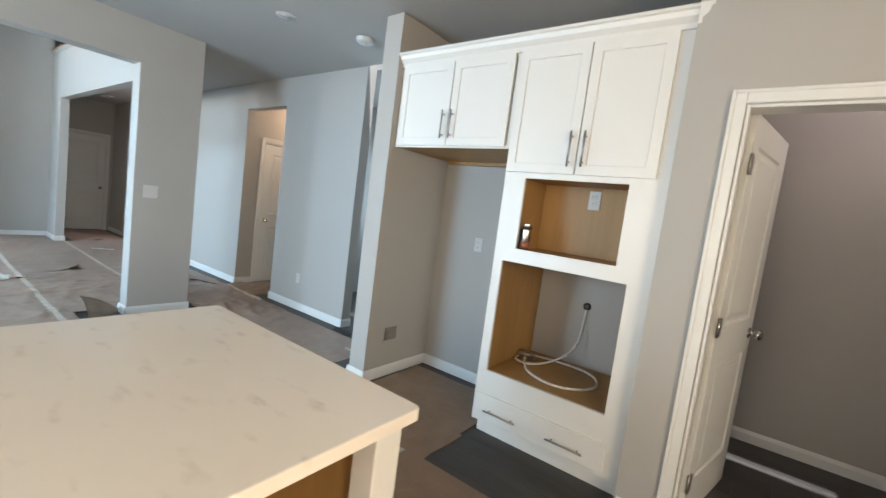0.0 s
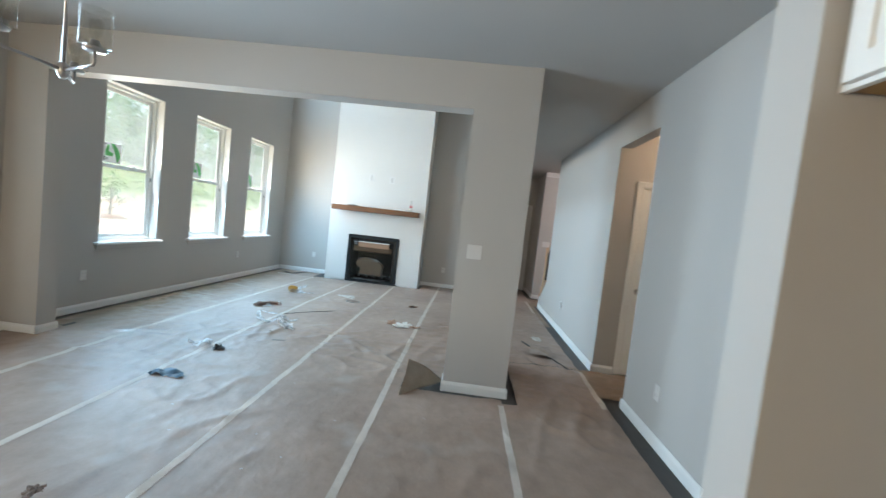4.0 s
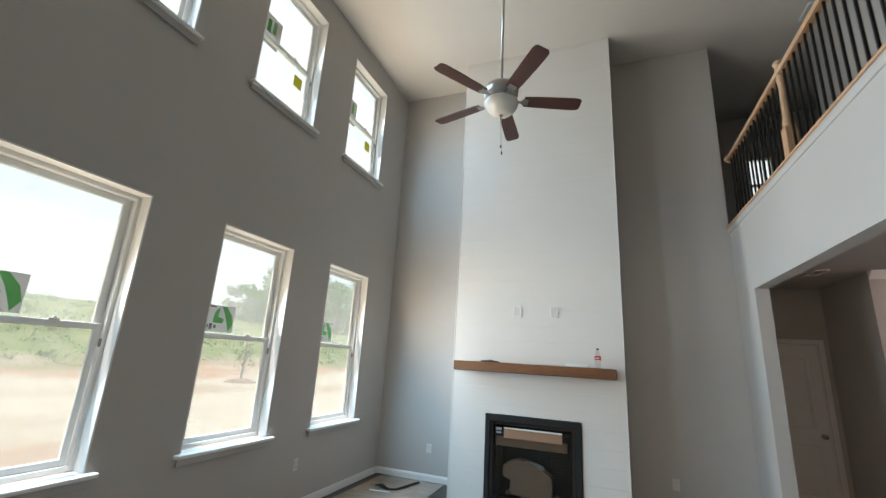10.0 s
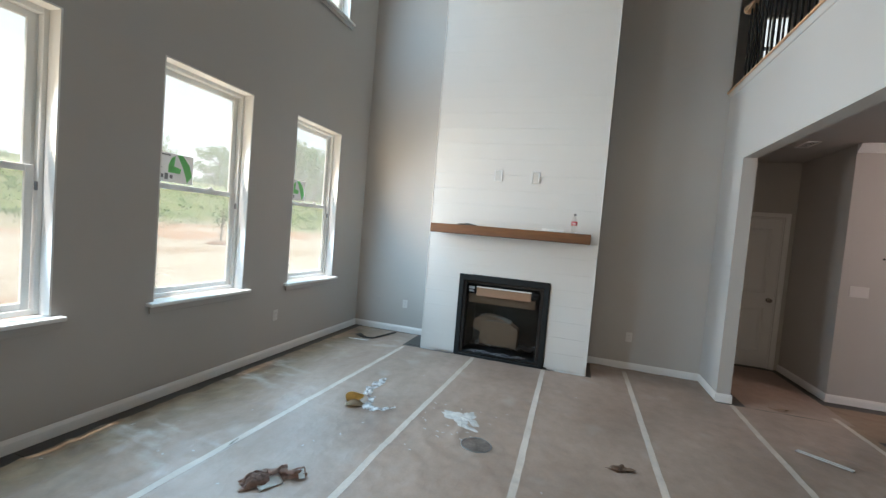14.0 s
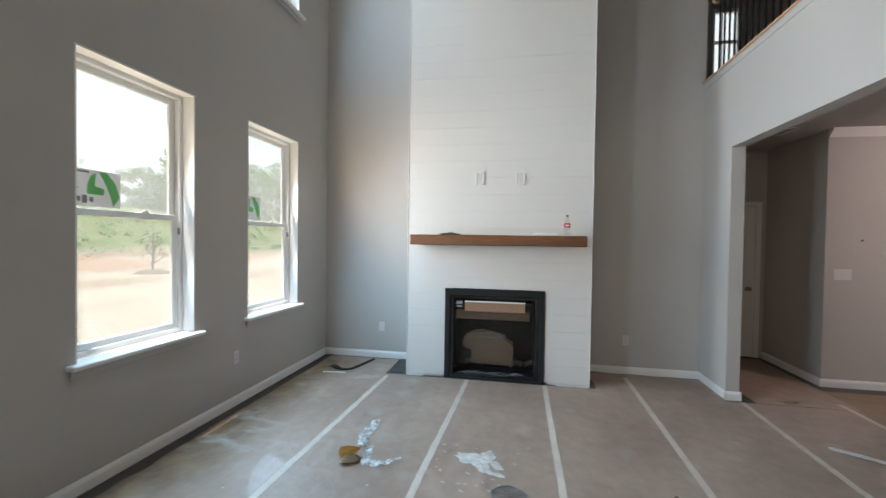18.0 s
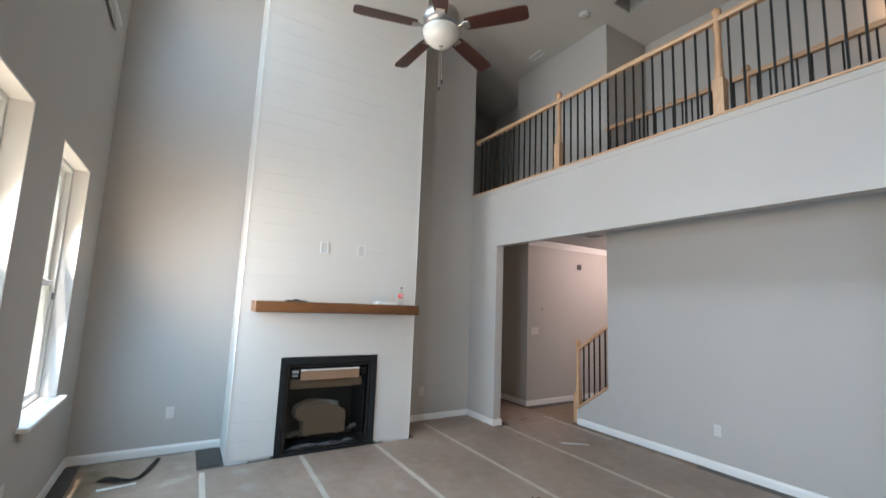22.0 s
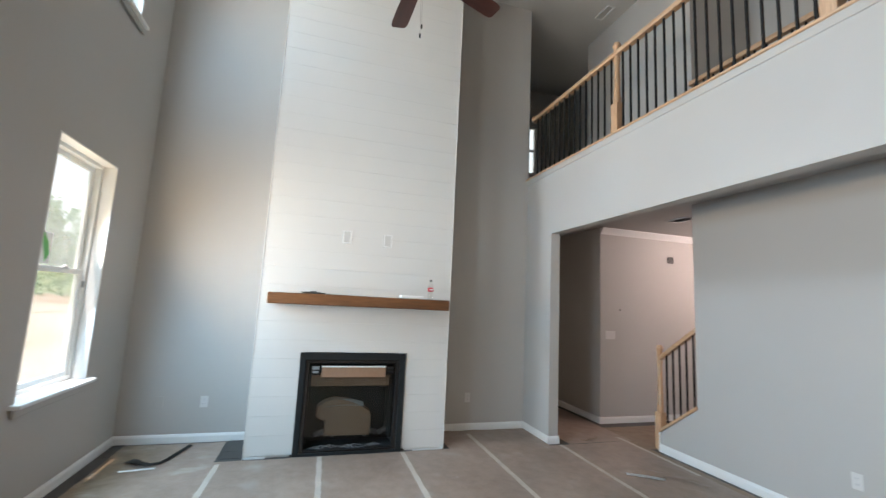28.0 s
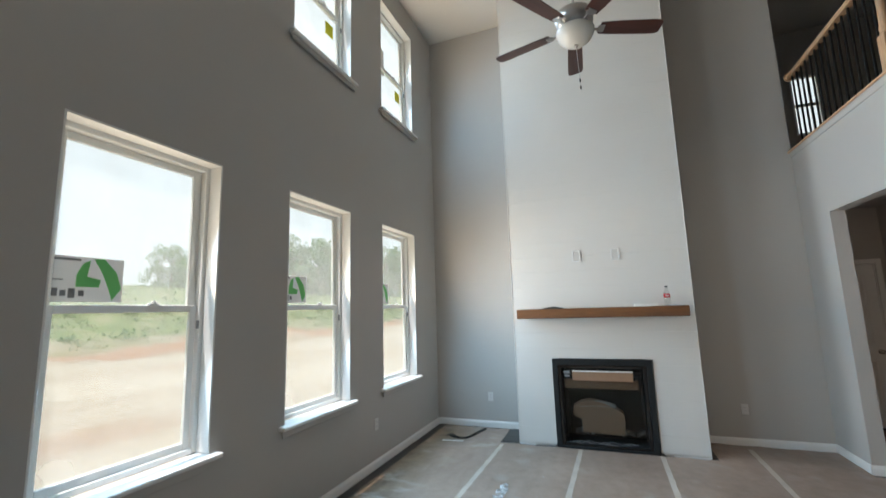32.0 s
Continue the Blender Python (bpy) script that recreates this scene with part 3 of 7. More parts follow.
wall("wall_pantry_east", (1.95, 3.15, 0), (2.07, 4.64, CE))
wall("wall_kitchen_east", (2.83, -1.995, 0), (2.95, 3.03, CE), [(-0.6, 1.2, 1.05, 2.25)])
wall("wall_foyer_return", (-11.26, 3.81, 0), (-9.99, 3.95, CE))
wall("wall_foyer_west", (-10.14, 3.95, 0), (-9.99, 6.6, CE))
wall("wall_hall_end", (-11.26, 2.70, 0), (-11.12, 3.81, CE), [(2.90, 3.69, 0, 2.06)])
wall("wall_foyer_end", (-10.14, 6.6, 0), (-6.9, 6.72, CE))
wall("wall_foyer_east", (-7.05, 4.97, 0), (-6.9, 6.6, CE))
wall("wall_stairwell", (-8.40, 4.85, 0), (-4.195, 4.97, HI))
wall("wall_upper_hall", (-10.24, 3.86, UP), (-8.40, 3.98, HI))
wall("wall_upper_return", (-8.52, 3.98, UP), (-8.40, 4.97, HI))
wall("wall_upper_recess", (-10.36, 3.86, UP), (-10.24, 4.70, HI))
wall("wall_upper_back", (-12.12, 4.60, UP), (-10.36, 4.72, HI))
wall("wall_upper_west", (-12.12, 2.61, UP), (-12.0, 4.60, HI), [(3.45, 3.85, 4.20, 5.20)])
wall("wall_upper_south", (-12.0, 2.495, UP), (-10.25, 2.575, HI))
# unseen wall added behind the hall end door to block leaking sky light
wall("wall_light_stop", (-11.8, 2.6, 0), (-11.7, 3.95, CE))
wall("wall_upper_east", (-4.195, 2.61, UP), (-4.06, 4.97, HI))

boxes("ceiling_great_room", M_CEIL_LIT, "flat white painted high ceiling", "ceiling", ((-12.4, -2.2, HI), (-4.0, 3.58, HI + 0.12)), ((-12.4, 3.96, HI), (-4.0, 5.1, HI + 0.12)), ((-12.4, 3.58, HI), (-8.07, 3.96, HI + 0.12)), ((-7.69, 3.58, HI), (-4.0, 3.96, HI + 0.12)))
boxes("ceiling_kitchen", M_CEIL_SHADED, "flat painted kitchen ceiling", "ceiling", ((-4.195, -1.995, CE), (2.95, 3.78, CE + 0.1)), ((-5.45, 3.90, CE), (2.95, 5.6, CE + 0.1)), ((-4.38, 2.735, CE), (-4.195, 3.78, CE + 0.1)))
boxes("ceiling_hall", M_CEIL_SHADED, "flat painted hall ceiling", "ceiling", ((-12.4, 2.70, CE), (-4.38, 3.78, CE + 0.1)), ((-12.4, 3.78, CE), (-8.38, 6.75, CE + 0.1)), ((-8.36, 4.97, CE), (-6.8, 6.75, CE + 0.1)))
boxes("floor_upper", M_FLOOR, "upper hall floor slab", "floor", ((-12.4, 2.70, CE + 0.1), (-4.195, 3.90, UP)), ((-12.4, 3.90, CE + 0.1), (-8.40, 4.97, UP)))

# knee wall at the foot of the stairs
bm = bmesh.new()
pts = ((-8.88, 0), (-8.38, 0), (-8.38, 0.585), (-8.88, 0.215))
ra = [bm.verts.new((x, 3.78, z)) for x, z in pts]
rb = [bm.verts.new((x, 3.90, z)) for x, z in pts]
bm.faces.new(ra), bm.faces.new(rb[::-1])
for i in range(4):
    bm.faces.new((ra[i], rb[i], rb[(i + 1) % 4], ra[(i + 1) % 4]))
structure("wall_stair_knee", bm, M_WALL, "low sloping stair knee wall", "wall")
bm = bmesh.new()
bx(bm, (-8.898, 3.768, 0.0), (-8.88, 3.912, 0.225), 0.002)
structure("trim_knee_end", bm, M_TRIM, "white painted end board of the knee wall", "trim")
bm = bmesh.new()
ra = [bm.verts.new((x, 3.762, z)) for x, z in ((-8.898, 0.206), (-8.38, 0.588), (-8.38, 0.622), (-8.898, 0.240))]
rb = [bm.verts.new((v.co.x, 3.918, v.co.z)) for v in ra]
bm.faces.new(ra), bm.faces.new(rb[::-1])
for i in range(4):
    bm.faces.new((ra[i], rb[i], rb[(i + 1) % 4], ra[(i + 1) % 4]))
structure("trim_knee_cap", bm, M_OAK, "raw oak cap on the sloping knee wall", "trim")

# baseboards: (from, to, room side)
BASE = ((0, 0), (0.015, 0), (0.015, 0.062), (0.011, 0.074), (0.006, 0.087), (0, 0.087))
RUNS = (
    ((-9.955, -1.995), (-4.38, -1.995), (0, 1)), ((-4.195, -1.995), (-3.86, -1.995), (0, 1)), ((-2.735, -1.995), (2.83, -1.995), (0, 1)),
    ((-9.955, -1.995), (-9.955, -0.706), (1, 0)), ((-9.955, 1.294), (-9.955, 2.575), (1, 0)), ((-9.955, 2.575), (-9.31, 2.575), (0, -1)),
    ((-9.325, 2.56), (-9.325, 2.715), (1, 0)), ((-5.13, 2.575), (-4.38, 2.575), (0, -1)), ((-5.13, 2.56), (-5.13, 2.715), (-1, 0)), ((-5.145, 2.70), (-4.38, 2.70), (0, 1)), ((-4.38, 2.735), (-4.18, 2.735), (0, 1)),
    ((-4.195, 2.175), (-4.195, 2.75), (1, 0)), ((-4.395, 2.19), (-4.18, 2.19), (0, -1)), ((-4.38, 2.19), (-4.38, 2.575), (-1, 0)),
    ((-4.195, -1.995), (-4.195, -1.585), (1, 0)), ((-4.395, -1.60), (-4.18, -1.60), (0, 1)), ((-4.38, -1.995), (-4.38, -1.60), (-1, 0)),
    ((-8.895, 3.78), (-5.25, 3.78), (0, -1)), ((-4.335, 3.78), (-2.875, 3.78), (0, -1)), ((-2.89, 3.765), (-2.89, 3.90), (1, 0)),
    ((-5.265, 3.765), (-5.265, 4.00), (1, 0)), ((-4.335, 3.765), (-4.335, 5.4), (-1, 0)), ((-5.265, 5.4), (-1.87, 5.4), (0, -1)),
    ((-1.87, 3.015), (-1.87, 5.4), (-1, 0)), ((-1.885, 3.03), (-1.685, 3.03), (0, -1)), ((-1.70, 3.015), (-1.70, 3.78), (1, 0)), ((-1.70, 3.78), (-0.72, 3.78), (0, -1)),
    ((0.215, 3.03), (0.39, 3.03), (0, -1)), ((1.265, 3.03), (2.83, 3.03), (0, -1)), ((0.32, 4.64), (1.95, 4.64), (0, -1)), ((0.32, 3.15), (0.32, 4.64), (1, 0)), ((1.95, 3.15), (1.95, 4.64), (-1, 0)),
    ((-11.12, 3.81), (-9.975, 3.81), (0, -1)), ((-9.99, 3.795), (-9.99, 6.6), (1, 0)), ((-11.12, 2.70), (-9.31, 2.70), (0, 1)),
)
for a, b, out in RUNS:
    bm = bmesh.new()
    extrude_profile(bm, BASE, (*a, 0), (*b, 0), (*out, 0))
    structure("baseboard", bm, M_TRIM, "white painted baseboard along the wall", "baseboard")

CROWN = ((0, 0), (0, -0.09), (0.012, -0.09), (0.022, -0.07), (0.065, -0.022), (0.075, -0.012), (0.075, 0))
for a, b, out in (((-9.99, 3.81), (-9.99, 6.6), (1, 0)), ((-9.99, 6.6), (-7.05, 6.6), (0, -1))):
    bm = bmesh.new()
    extrude_profile(bm, CROWN, (*a, CE), (*b, CE), (*out, 0))
    structure("trim_crown", bm, M_TRIM, "white crown moulding in the foyer", "trim")
bm = bmesh.new()
extrude_profile(bm, ((0, 0), (0, -0.055), (0.008, -0.05), (0.016, -0.02), (0.024, 0)), (-9.955, 2.575, 3.334), (-4.38, 2.575, 3.334), (0, -1, 0))
structure("trim_balcony", bm, M_WALL, "painted moulding under the balcony nosing", "trim")
bm = bmesh.new()
bx(bm, (-9.985, 2.537, 3.334), (-4.38, 2.80, 3.357), 0.005)
structure("trim_nosing", bm, M_OAK, "raw oak nosing along the balcony edge", "trim")


# ---- windows ----
def window(name, x0, x1, z0, z1, lower):
    w = thing(name, (x0, -2.10, z0), "white vinyl double-hung window with a grey sill" if lower else "high white vinyl double-hung window with stickers", "window")
    w["kind"] = "structure"
    W, H, mid = x1 - x0, z1 - z0, (0.900 if lower else 0.72)
    bm = bmesh.new()
    for lo, hi in (((0, -0.075, 0), (0.038, 0, H)), ((W - 0.038, -0.075, 0), (W, 0, H)), ((0.038, -0.075, H - 0.045), (W - 0.038, 0, H)), ((0.038, -0.075, 0), (W - 0.038, 0, 0.035))):
        bx(bm, lo, hi, 0.004)
    for lo, hi in (((0.038, -0.075, 0.035), (0.050, -0.048, H - 0.045)), ((W - 0.050, -0.075, 0.035), (W - 0.038, -0.048, H - 0.045))):
        bx(bm, lo, hi)
    part("window_frame", bm, M_VINYL, w)
    for nm, a, b, y0, y1 in (("upper_sash", mid - 0.018, H - 0.047, -0.068, -0.044), ("lower_sash", 0.036, mid + 0.022, -0.040, -0.014)):
        s = 0.042
        bm = bmesh.new()
        for lo, hi in (((0.052, y0, a), (0.052 + s, y1, b)), ((W - 0.052 - s, y0, a), (W - 0.052, y1, b)), ((0.052 + s, y0, b - s), (W - 0.052 - s, y1, b)), ((0.052 + s, y0, a), (W - 0.052 - s, y1, a + s))):
            bx(bm, lo, hi, 0.003)
        sash = part(nm, bm, M_VINYL, w)
        bm = bmesh.new()
        bx(bm, (0.052 + s, (y0 + y1) / 2 - 0.003, a + s), (W - 0.052 - s, (y0 + y1) / 2 + 0.003, b - s))
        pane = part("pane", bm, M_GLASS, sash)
        pane.visible_shadow = False
    bm = bmesh.new()
    bx(bm, (0.30, -0.030, mid + 0.022), (0.36, -0.008, mid + 0.034), 0.002)
    bx(bm, (0.322, -0.024, mid + 0.034), (0.338, -0.004, mid + 0.046), 0.002)
    part("sash_lock", bm, M_VINYL, w)
    bm = bmesh.new()
    bx(bm, (0.036, -0.012, mid - 0.13), (0.052, 0.004, mid - 0.075), 0.004)
    part("tilt_latch", bm, M_GREYINK, w)
    for lo, hi in (((0.0, 0.002, 0.0), (0.012, 0.1045, H - 0.012)), ((W - 0.012, 0.002, 0.0), (W, 0.1045, H - 0.012)), ((0.0, 0.002, H - 0.012), (W, 0.1045, H))):
        bm = bmesh.new()
        bx(bm, lo, hi, 0.001)
        part("jamb_liner", bm, M_TRIM, w, "white painted jamb board")
    bm = bmesh.new()
    bx(bm, (-0.055, -0.0, -0.033), (W + 0.055, 0.165, -0.003), 0.006)
    part("sill", bm, M_TRIM, w, "white painted window stool")
    bm = bmesh.new()
    bx(bm, (-0.04, 0.121, -0.088), (W + 0.04, 0.136, -0.034), 0.003)
    part("apron", bm, M_WALL, w)
    if lower:
        bm = bmesh.new()
        bx(bm, (0.49, -0.0515, mid + 0.040), (W - 0.096, -0.0500, mid + 0.275))
        st = part("sticker", bm, M_STICKER, w, "white maker's sticker with green leaf stripes")
        for outline in (((0.64, 0.28), (0.59, 0.285), (0.525, 0.215), (0.495, 0.125), (0.54, 0.06), (0.562, 0.125), (0.595, 0.205)),
                        ((0.715, 0.19), (0.69, 0.25), (0.655, 0.272), (0.665, 0.185), (0.60, 0.17), (0.608, 0.13), (0.715, 0.13))):
            bm = bmesh.new()
            bm.faces.new([bm.verts.new((x, -0.0497, mid + z - 0.012)) for x, z in outline])
            part("stripe", bm, M_GREEN, st)
        bm = bmesh.new()
        for x0, x1, z0, z1 in ((0.83, 0.70, 0.252, 0.264), (0.83, 0.77, 0.15, 0.156), (0.82, 0.79, 0.07, 0.11), (0.78, 0.755, 0.07, 0.10), (0.745, 0.715, 0.06, 0.11), (0.70, 0.675, 0.07, 0.10)):
            bx(bm, (x1, -0.0499, mid + z0), (x0, -0.0495, mid + z1))
        part("print", bm, M_GREYINK, st)
    else:
        bm = bmesh.new()
        bx(bm, (0.16, -0.0245, 0.44), (0.29, -0.0230, 0.58))
        part("sticker", bm, M_YELLOW, w, "yellow notice sticker")
        bm = bmesh.new()
        bx(bm, (0.55, -0.0515, mid + 0.06), (0.78, -0.0500, mid + 0.30))
        st = part("sticker", bm, M_WHITEP, w, "white sticker with green stripes")
        bm = bmesh.new()
        bx(bm, (0.62, -0.0498, mid + 0.10), (0.67, -0.0495, mid + 0.26))
        bx(bm, (0.70, -0.0498, mid + 0.08), (0.75, -0.0495, mid + 0.24))
        part("stripe", bm, M_GREEN, st)
        bm = bmesh.new()
        bx(bm, (0.60, -0.0245, 0.62), (0.80, -0.0230, 0.66))
        part("sticker", bm, M_WHITEP, w)
    return w


for i, (a, b) in enumerate(WIN_X):
    window("window_%d" % (i + 1), a, b, *LOW_Z, True)
    window("window_%d" % (i + 4), a, b, *UP_Z, False)

# small grilled window at the end of the upper hall
w = thing("window_7", (-12.06, 3.45, 4.20), "small white grilled window at the end of the upper hall", "window")
w["kind"] = "structure"
bm = bmesh.new()
for lo, hi in (((-0.03, 0, 0), (0.03, 0.04, 1.0)), ((-0.03, 0.36, 0), (0.03, 0.40, 1.0)), ((-0.03, 0.04, 0.96), (0.03, 0.36, 1.0)), ((-0.03, 0.04, 0), (0.03, 0.36, 0.04)), ((-0.02, 0.04, 0.48), (0.02, 0.36, 0.53))):
    bx(bm, lo, hi, 0.004)
part("window_frame", bm, M_VINYL, w)
bm = bmesh.new()
for k in (1, 2):
    bx(bm, (-0.008, 0.04 + 0.107 * k - 0.008, 0.04), (0.008, 0.04 + 0.107 * k + 0.008, 0.96))
part("grille", bm, M_VINYL, w)
bm = bmesh.new()
bx(bm, (-0.014, 0.04, 0.04), (-0.010, 0.36, 0.96))
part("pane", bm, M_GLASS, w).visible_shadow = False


# unseen east window added to light the kitchen
w = thing("window_8", (2.88, -0.6, 1.05), "unseen white vinyl window added for kitchen fill light", "window")
w["kind"] = "structure"
bm = bmesh.new()
for lo, hi in (((0, 0, 0), (0.06, 0.05, 1.2)), ((0, 1.75, 0), (0.06, 1.80, 1.2)), ((0, 0.05, 1.15), (0.06, 1.75, 1.2)), ((0, 0.05, 0), (0.06, 1.75, 0.05)), ((0.01, 0.88, 0.05), (0.05, 0.92, 1.15))):
    bx(bm, lo, hi, 0.004)
part("window_frame", bm, M_VINYL, w)
bm = bmesh.new()
bx(bm, (0.028, 0.05, 0.05), (0.032, 1.75, 1.15))
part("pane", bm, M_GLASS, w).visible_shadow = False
# unseen south window added for kitchen light
w = thing("window_10", (-1.3, -2.12, 1.05), "unseen wide white vinyl window added in the kitchen south wall", "window")
w["kind"] = "structure"
bm = bmesh.new()
for lo, hi in (((0, 0, 0), (0.05, 0.06, 1.2)), ((2.15, 0, 0), (2.20, 0.06, 1.2)), ((0.05, 0, 1.15), (2.15, 0.06, 1.2)), ((0.05, 0, 0), (2.15, 0.06, 0.05)), ((1.08, 0.01, 0.05), (1.12, 0.05, 1.15))):
    bx(bm, lo, hi, 0.004)
part("window_frame", bm, M_VINYL, w)
bm = bmesh.new()
bx(bm, (0.05, 0.028, 0.05), (2.15, 0.032, 1.15))
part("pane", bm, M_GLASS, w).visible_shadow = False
# unseen window, added so that the back room gets light
w = thing("window_9", (-3.9, 5.43, 0.9), "unseen white vinyl window added to light the back room", "window")
w["kind"] = "structure"
bm = bmesh.new()
for lo, hi in (((0, 0, 0), (0.05, 0.06, 1.4)), ((1.45, 0, 0), (1.50, 0.06, 1.4)), ((0.05, 0, 1.35), (1.45, 0.06, 1.4)), ((0.05, 0, 0), (1.45, 0.06, 0.05))):
    bx(bm, lo, hi, 0.004)
part("window_frame", bm, M_VINYL, w)
bm = bmesh.new()
bx(bm, (0.05, 0.028, 0.05), (1.45, 0.032, 1.35))
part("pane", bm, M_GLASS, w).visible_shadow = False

# ---- doors ----
def leaf_mesh(bm, W, H, panels, th=0.035):
    """A moulded door leaf, hinge edge at x = 0: frame with sunk, bevelled panels (x0, x1, z0, z1) on both sides."""
    xs = sorted({0, W, *(p[0] for p in panels), *(p[1] for p in panels)})
    zs = sorted({0, H, *(p[2] for p in panels), *(p[3] for p in panels)})
    for s in (-1, 1):
        y = s * th / 2
        for i in range(len(xs) - 1):
            for j in range(len(zs) - 1):
                cx, cz = (xs[i] + xs[i + 1]) / 2, (zs[j] + zs[j + 1]) / 2
                if any(p[0] < cx < p[1] and p[2] < cz < p[3] for p in panels):
                    continue
                bm.faces.new([bm.verts.new(v) for v in ((xs[i], y, zs[j]), (xs[i + 1], y, zs[j]), (xs[i + 1], y, zs[j + 1]), (xs[i], y, zs[j + 1]))])
        for x0, x1, z0, z1 in panels:
            loops = []
            for ins, dep in ((0, 0), (0.012, 0.009), (0.03, 0.009), (0.05, 0.003)):
                loops.append([bm.verts.new((x, y - s * dep, z)) for x, z in ((x0 + ins, z0 + ins), (x1 - ins, z0 + ins), (x1 - ins, z1 - ins), (x0 + ins, z1 - ins))])
            for a, b in zip(loops, loops[1:]):
                for k in range(4):
                    bm.faces.new((a[k], a[(k + 1) % 4], b[(k + 1) % 4], b[k]))
            bm.faces.new(loops[-1])
    for x in (0, W):
        bm.faces.new([bm.verts.new(v) for v in ((x, -th / 2, 0), (x, th / 2, 0), (x, th / 2, H), (x, -th / 2, H))])
    for z in (0, H):
        bm.faces.new([bm.verts.new(v) for v in ((0, -th / 2, z), (W, -th / 2, z), (W, th / 2, z), (0, th / 2, z))])
    bmesh.ops.remove_doubles(bm, verts=bm.verts, dist=1e-5)


def door(name, at, turn, W, label, hinge_side=1):
    """A two-panel door with knobs, hinged at `at`, its leaf turned by `turn` degrees from +x."""
    d = thing(name, at, label, "door", turn=turn)
    d["kind"] = "structure"
    bm = bmesh.new()
    leaf_mesh(bm, W, 2.034, ((0.11, W - 0.11, 0.22, 0.82), (0.11, W - 0.11, 1.02, 1.90)))
    leaf = part("leaf", bm, M_TRIM, d)
    for s in (-1, 1):
        bm = bmesh.new()
        spin(bm, [(0.0, 0.0175), (0.032, 0.0175), (0.032, 0.022), (0.012, 0.026), (0.011, 0.045), (0.022, 0.052), (0.030, 0.064), (0.027, 0.078), (0.014, 0.086), (0.0, 0.087)], (0, 0, 0), 14, "y")
        bmesh.ops.scale(bm, vec=(1, s, 1), verts=bm.verts)
        bmesh.ops.translate(bm, vec=(W - 0.065, 0, 0.93), verts=bm.verts)
        part("knob", bm, M_CHROME, leaf, "satin nickel door knob")
    for z in (0.22, 1.02, 1.80):
        bm = bmesh.new()
        bx(bm, (-0.004, -0.021 * hinge_side - 0.004, z - 0.045), (0.034, -0.021 * hinge_side + 0.004, z + 0.045))
        spin(bm, [(0.007, z - 0.048), (0.007, z + 0.048)], (-0.004, -0.021 * hinge_side, 0), 8)
        part("hinge", bm, M_NICKEL, leaf)
    return d


def casing(name, u0, u1, top, plane, out, axis, jamb):
    """Flat casing with a back band round a door hole, and its jamb lining."""
    bm = bmesh.new()
    w = 0.062

    def put(a0, a1, z0, z1, d0, d1, bev=0.003):
        lo, hi = sorted((plane + out * d0, plane + out * d1))
        if axis == "x":
            bx(bm, (a0, lo, z0), (a1, hi, z1), bev)
        else:
            bx(bm, (lo, a0, z0), (hi, a1, z1), bev)

    put(u0 - w, u0 - 0.004, 0.002, top + w, 0.0, 0.014)
    put(u1 + 0.004, u1 + w, 0.002, top + w, 0.0, 0.014)
    put(u0 - 0.004, u1 + 0.004, top + 0.004, top + w, 0.0, 0.014)
    put(u0 - w, u0 - w + 0.016, 0.002, top + w, 0.014, 0.021)
    put(u1 + w - 0.016, u1 + w, 0.002, top + w, 0.014, 0.021)
    put(u0 - w + 0.016, u1 + w - 0.016, top + w - 0.016, top + w, 0.014, 0.021)
    put(u0, u0 + 0.014, 0.002, top, -jamb, 0.006)
    put(u1 - 0.014, u1, 0.002, top, -jamb, 0.006)
    put(u0 + 0.014, u1 - 0.014, top - 0.014, top, -jamb, 0.006)
    structure(name, bm, M_TRIM, "white painted door casing and jamb", "trim")


casing("trim_pantry_door", 0.455, 1.20, 2.04, 3.03, -1, "x", 0.118)
door("door_1", (0.480, 3.175, 0.008), 78.5, 0.71, "white two-panel pantry door standing open", 1)
casing("trim_passage_door", 4.07, 4.83, 2.06, -5.265, 1, "y", 0.13)
door("door_2", (-5.29, 4.815, 0.008), -90.0, 0.73, "white two-panel closet door, closed")
casing("trim_hall_door", 2.90, 3.69, 2.06, -11.12, 1, "y", 0.13)
door("door_3", (-11.145, 2.915, 0.008), 90.0, 0.76, "white two-panel door at the hall end, closed", -1)

# patio door in the dining wall
casing("trim_patio_door", -3.77, -1.95, 2.50, -1.995, 1, "x", 0.15)
for door_name, door_x in (("door_4", -3.75), ("door_5", -2.84)):
    d = thing(door_name, (door_x, -2.07, 0.02), "white exterior patio door with a tall glass lite", "door")
    d["kind"] = "structure"
    bm = bmesh.new()
    for lo, hi in (((0, -0.022, 0), (0.13, 0.022, 2.455)), ((0.74, -0.022, 0), (0.87, 0.022, 2.455)), ((0.13, -0.022, 0), (0.74, 0.022, 0.25)), ((0.13, -0.022, 2.31), (0.74, 0.022, 2.455))):
        bx(bm, lo, hi, 0.003)
    part("leaf", bm, M_TRIM, d)
    bm = bmesh.new()
    bx(bm, (0.13, -0.006, 0.25), (0.74, 0.006, 2.31))
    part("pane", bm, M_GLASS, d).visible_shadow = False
    bm = bmesh.new()
    bx(bm, (0.045, 0.022, 0.90), (0.085, 0.032, 1.12), 0.003)
    tube(bm, [(0.065, 0.03, 1.0), (0.065, 0.07, 1.0), (0.17, 0.075, 1.0)], 0.009)
    part("handle", bm, M_NICKEL, d, "nickel lever handle")
    for z in (0.30, 1.25, 2.15):
        bm = bmesh.new()
        bx(bm, (-0.012, 0.016, z - 0.05), (0.012, 0.026, z + 0.05))
        part("hinge", bm, M_NICKEL, d)

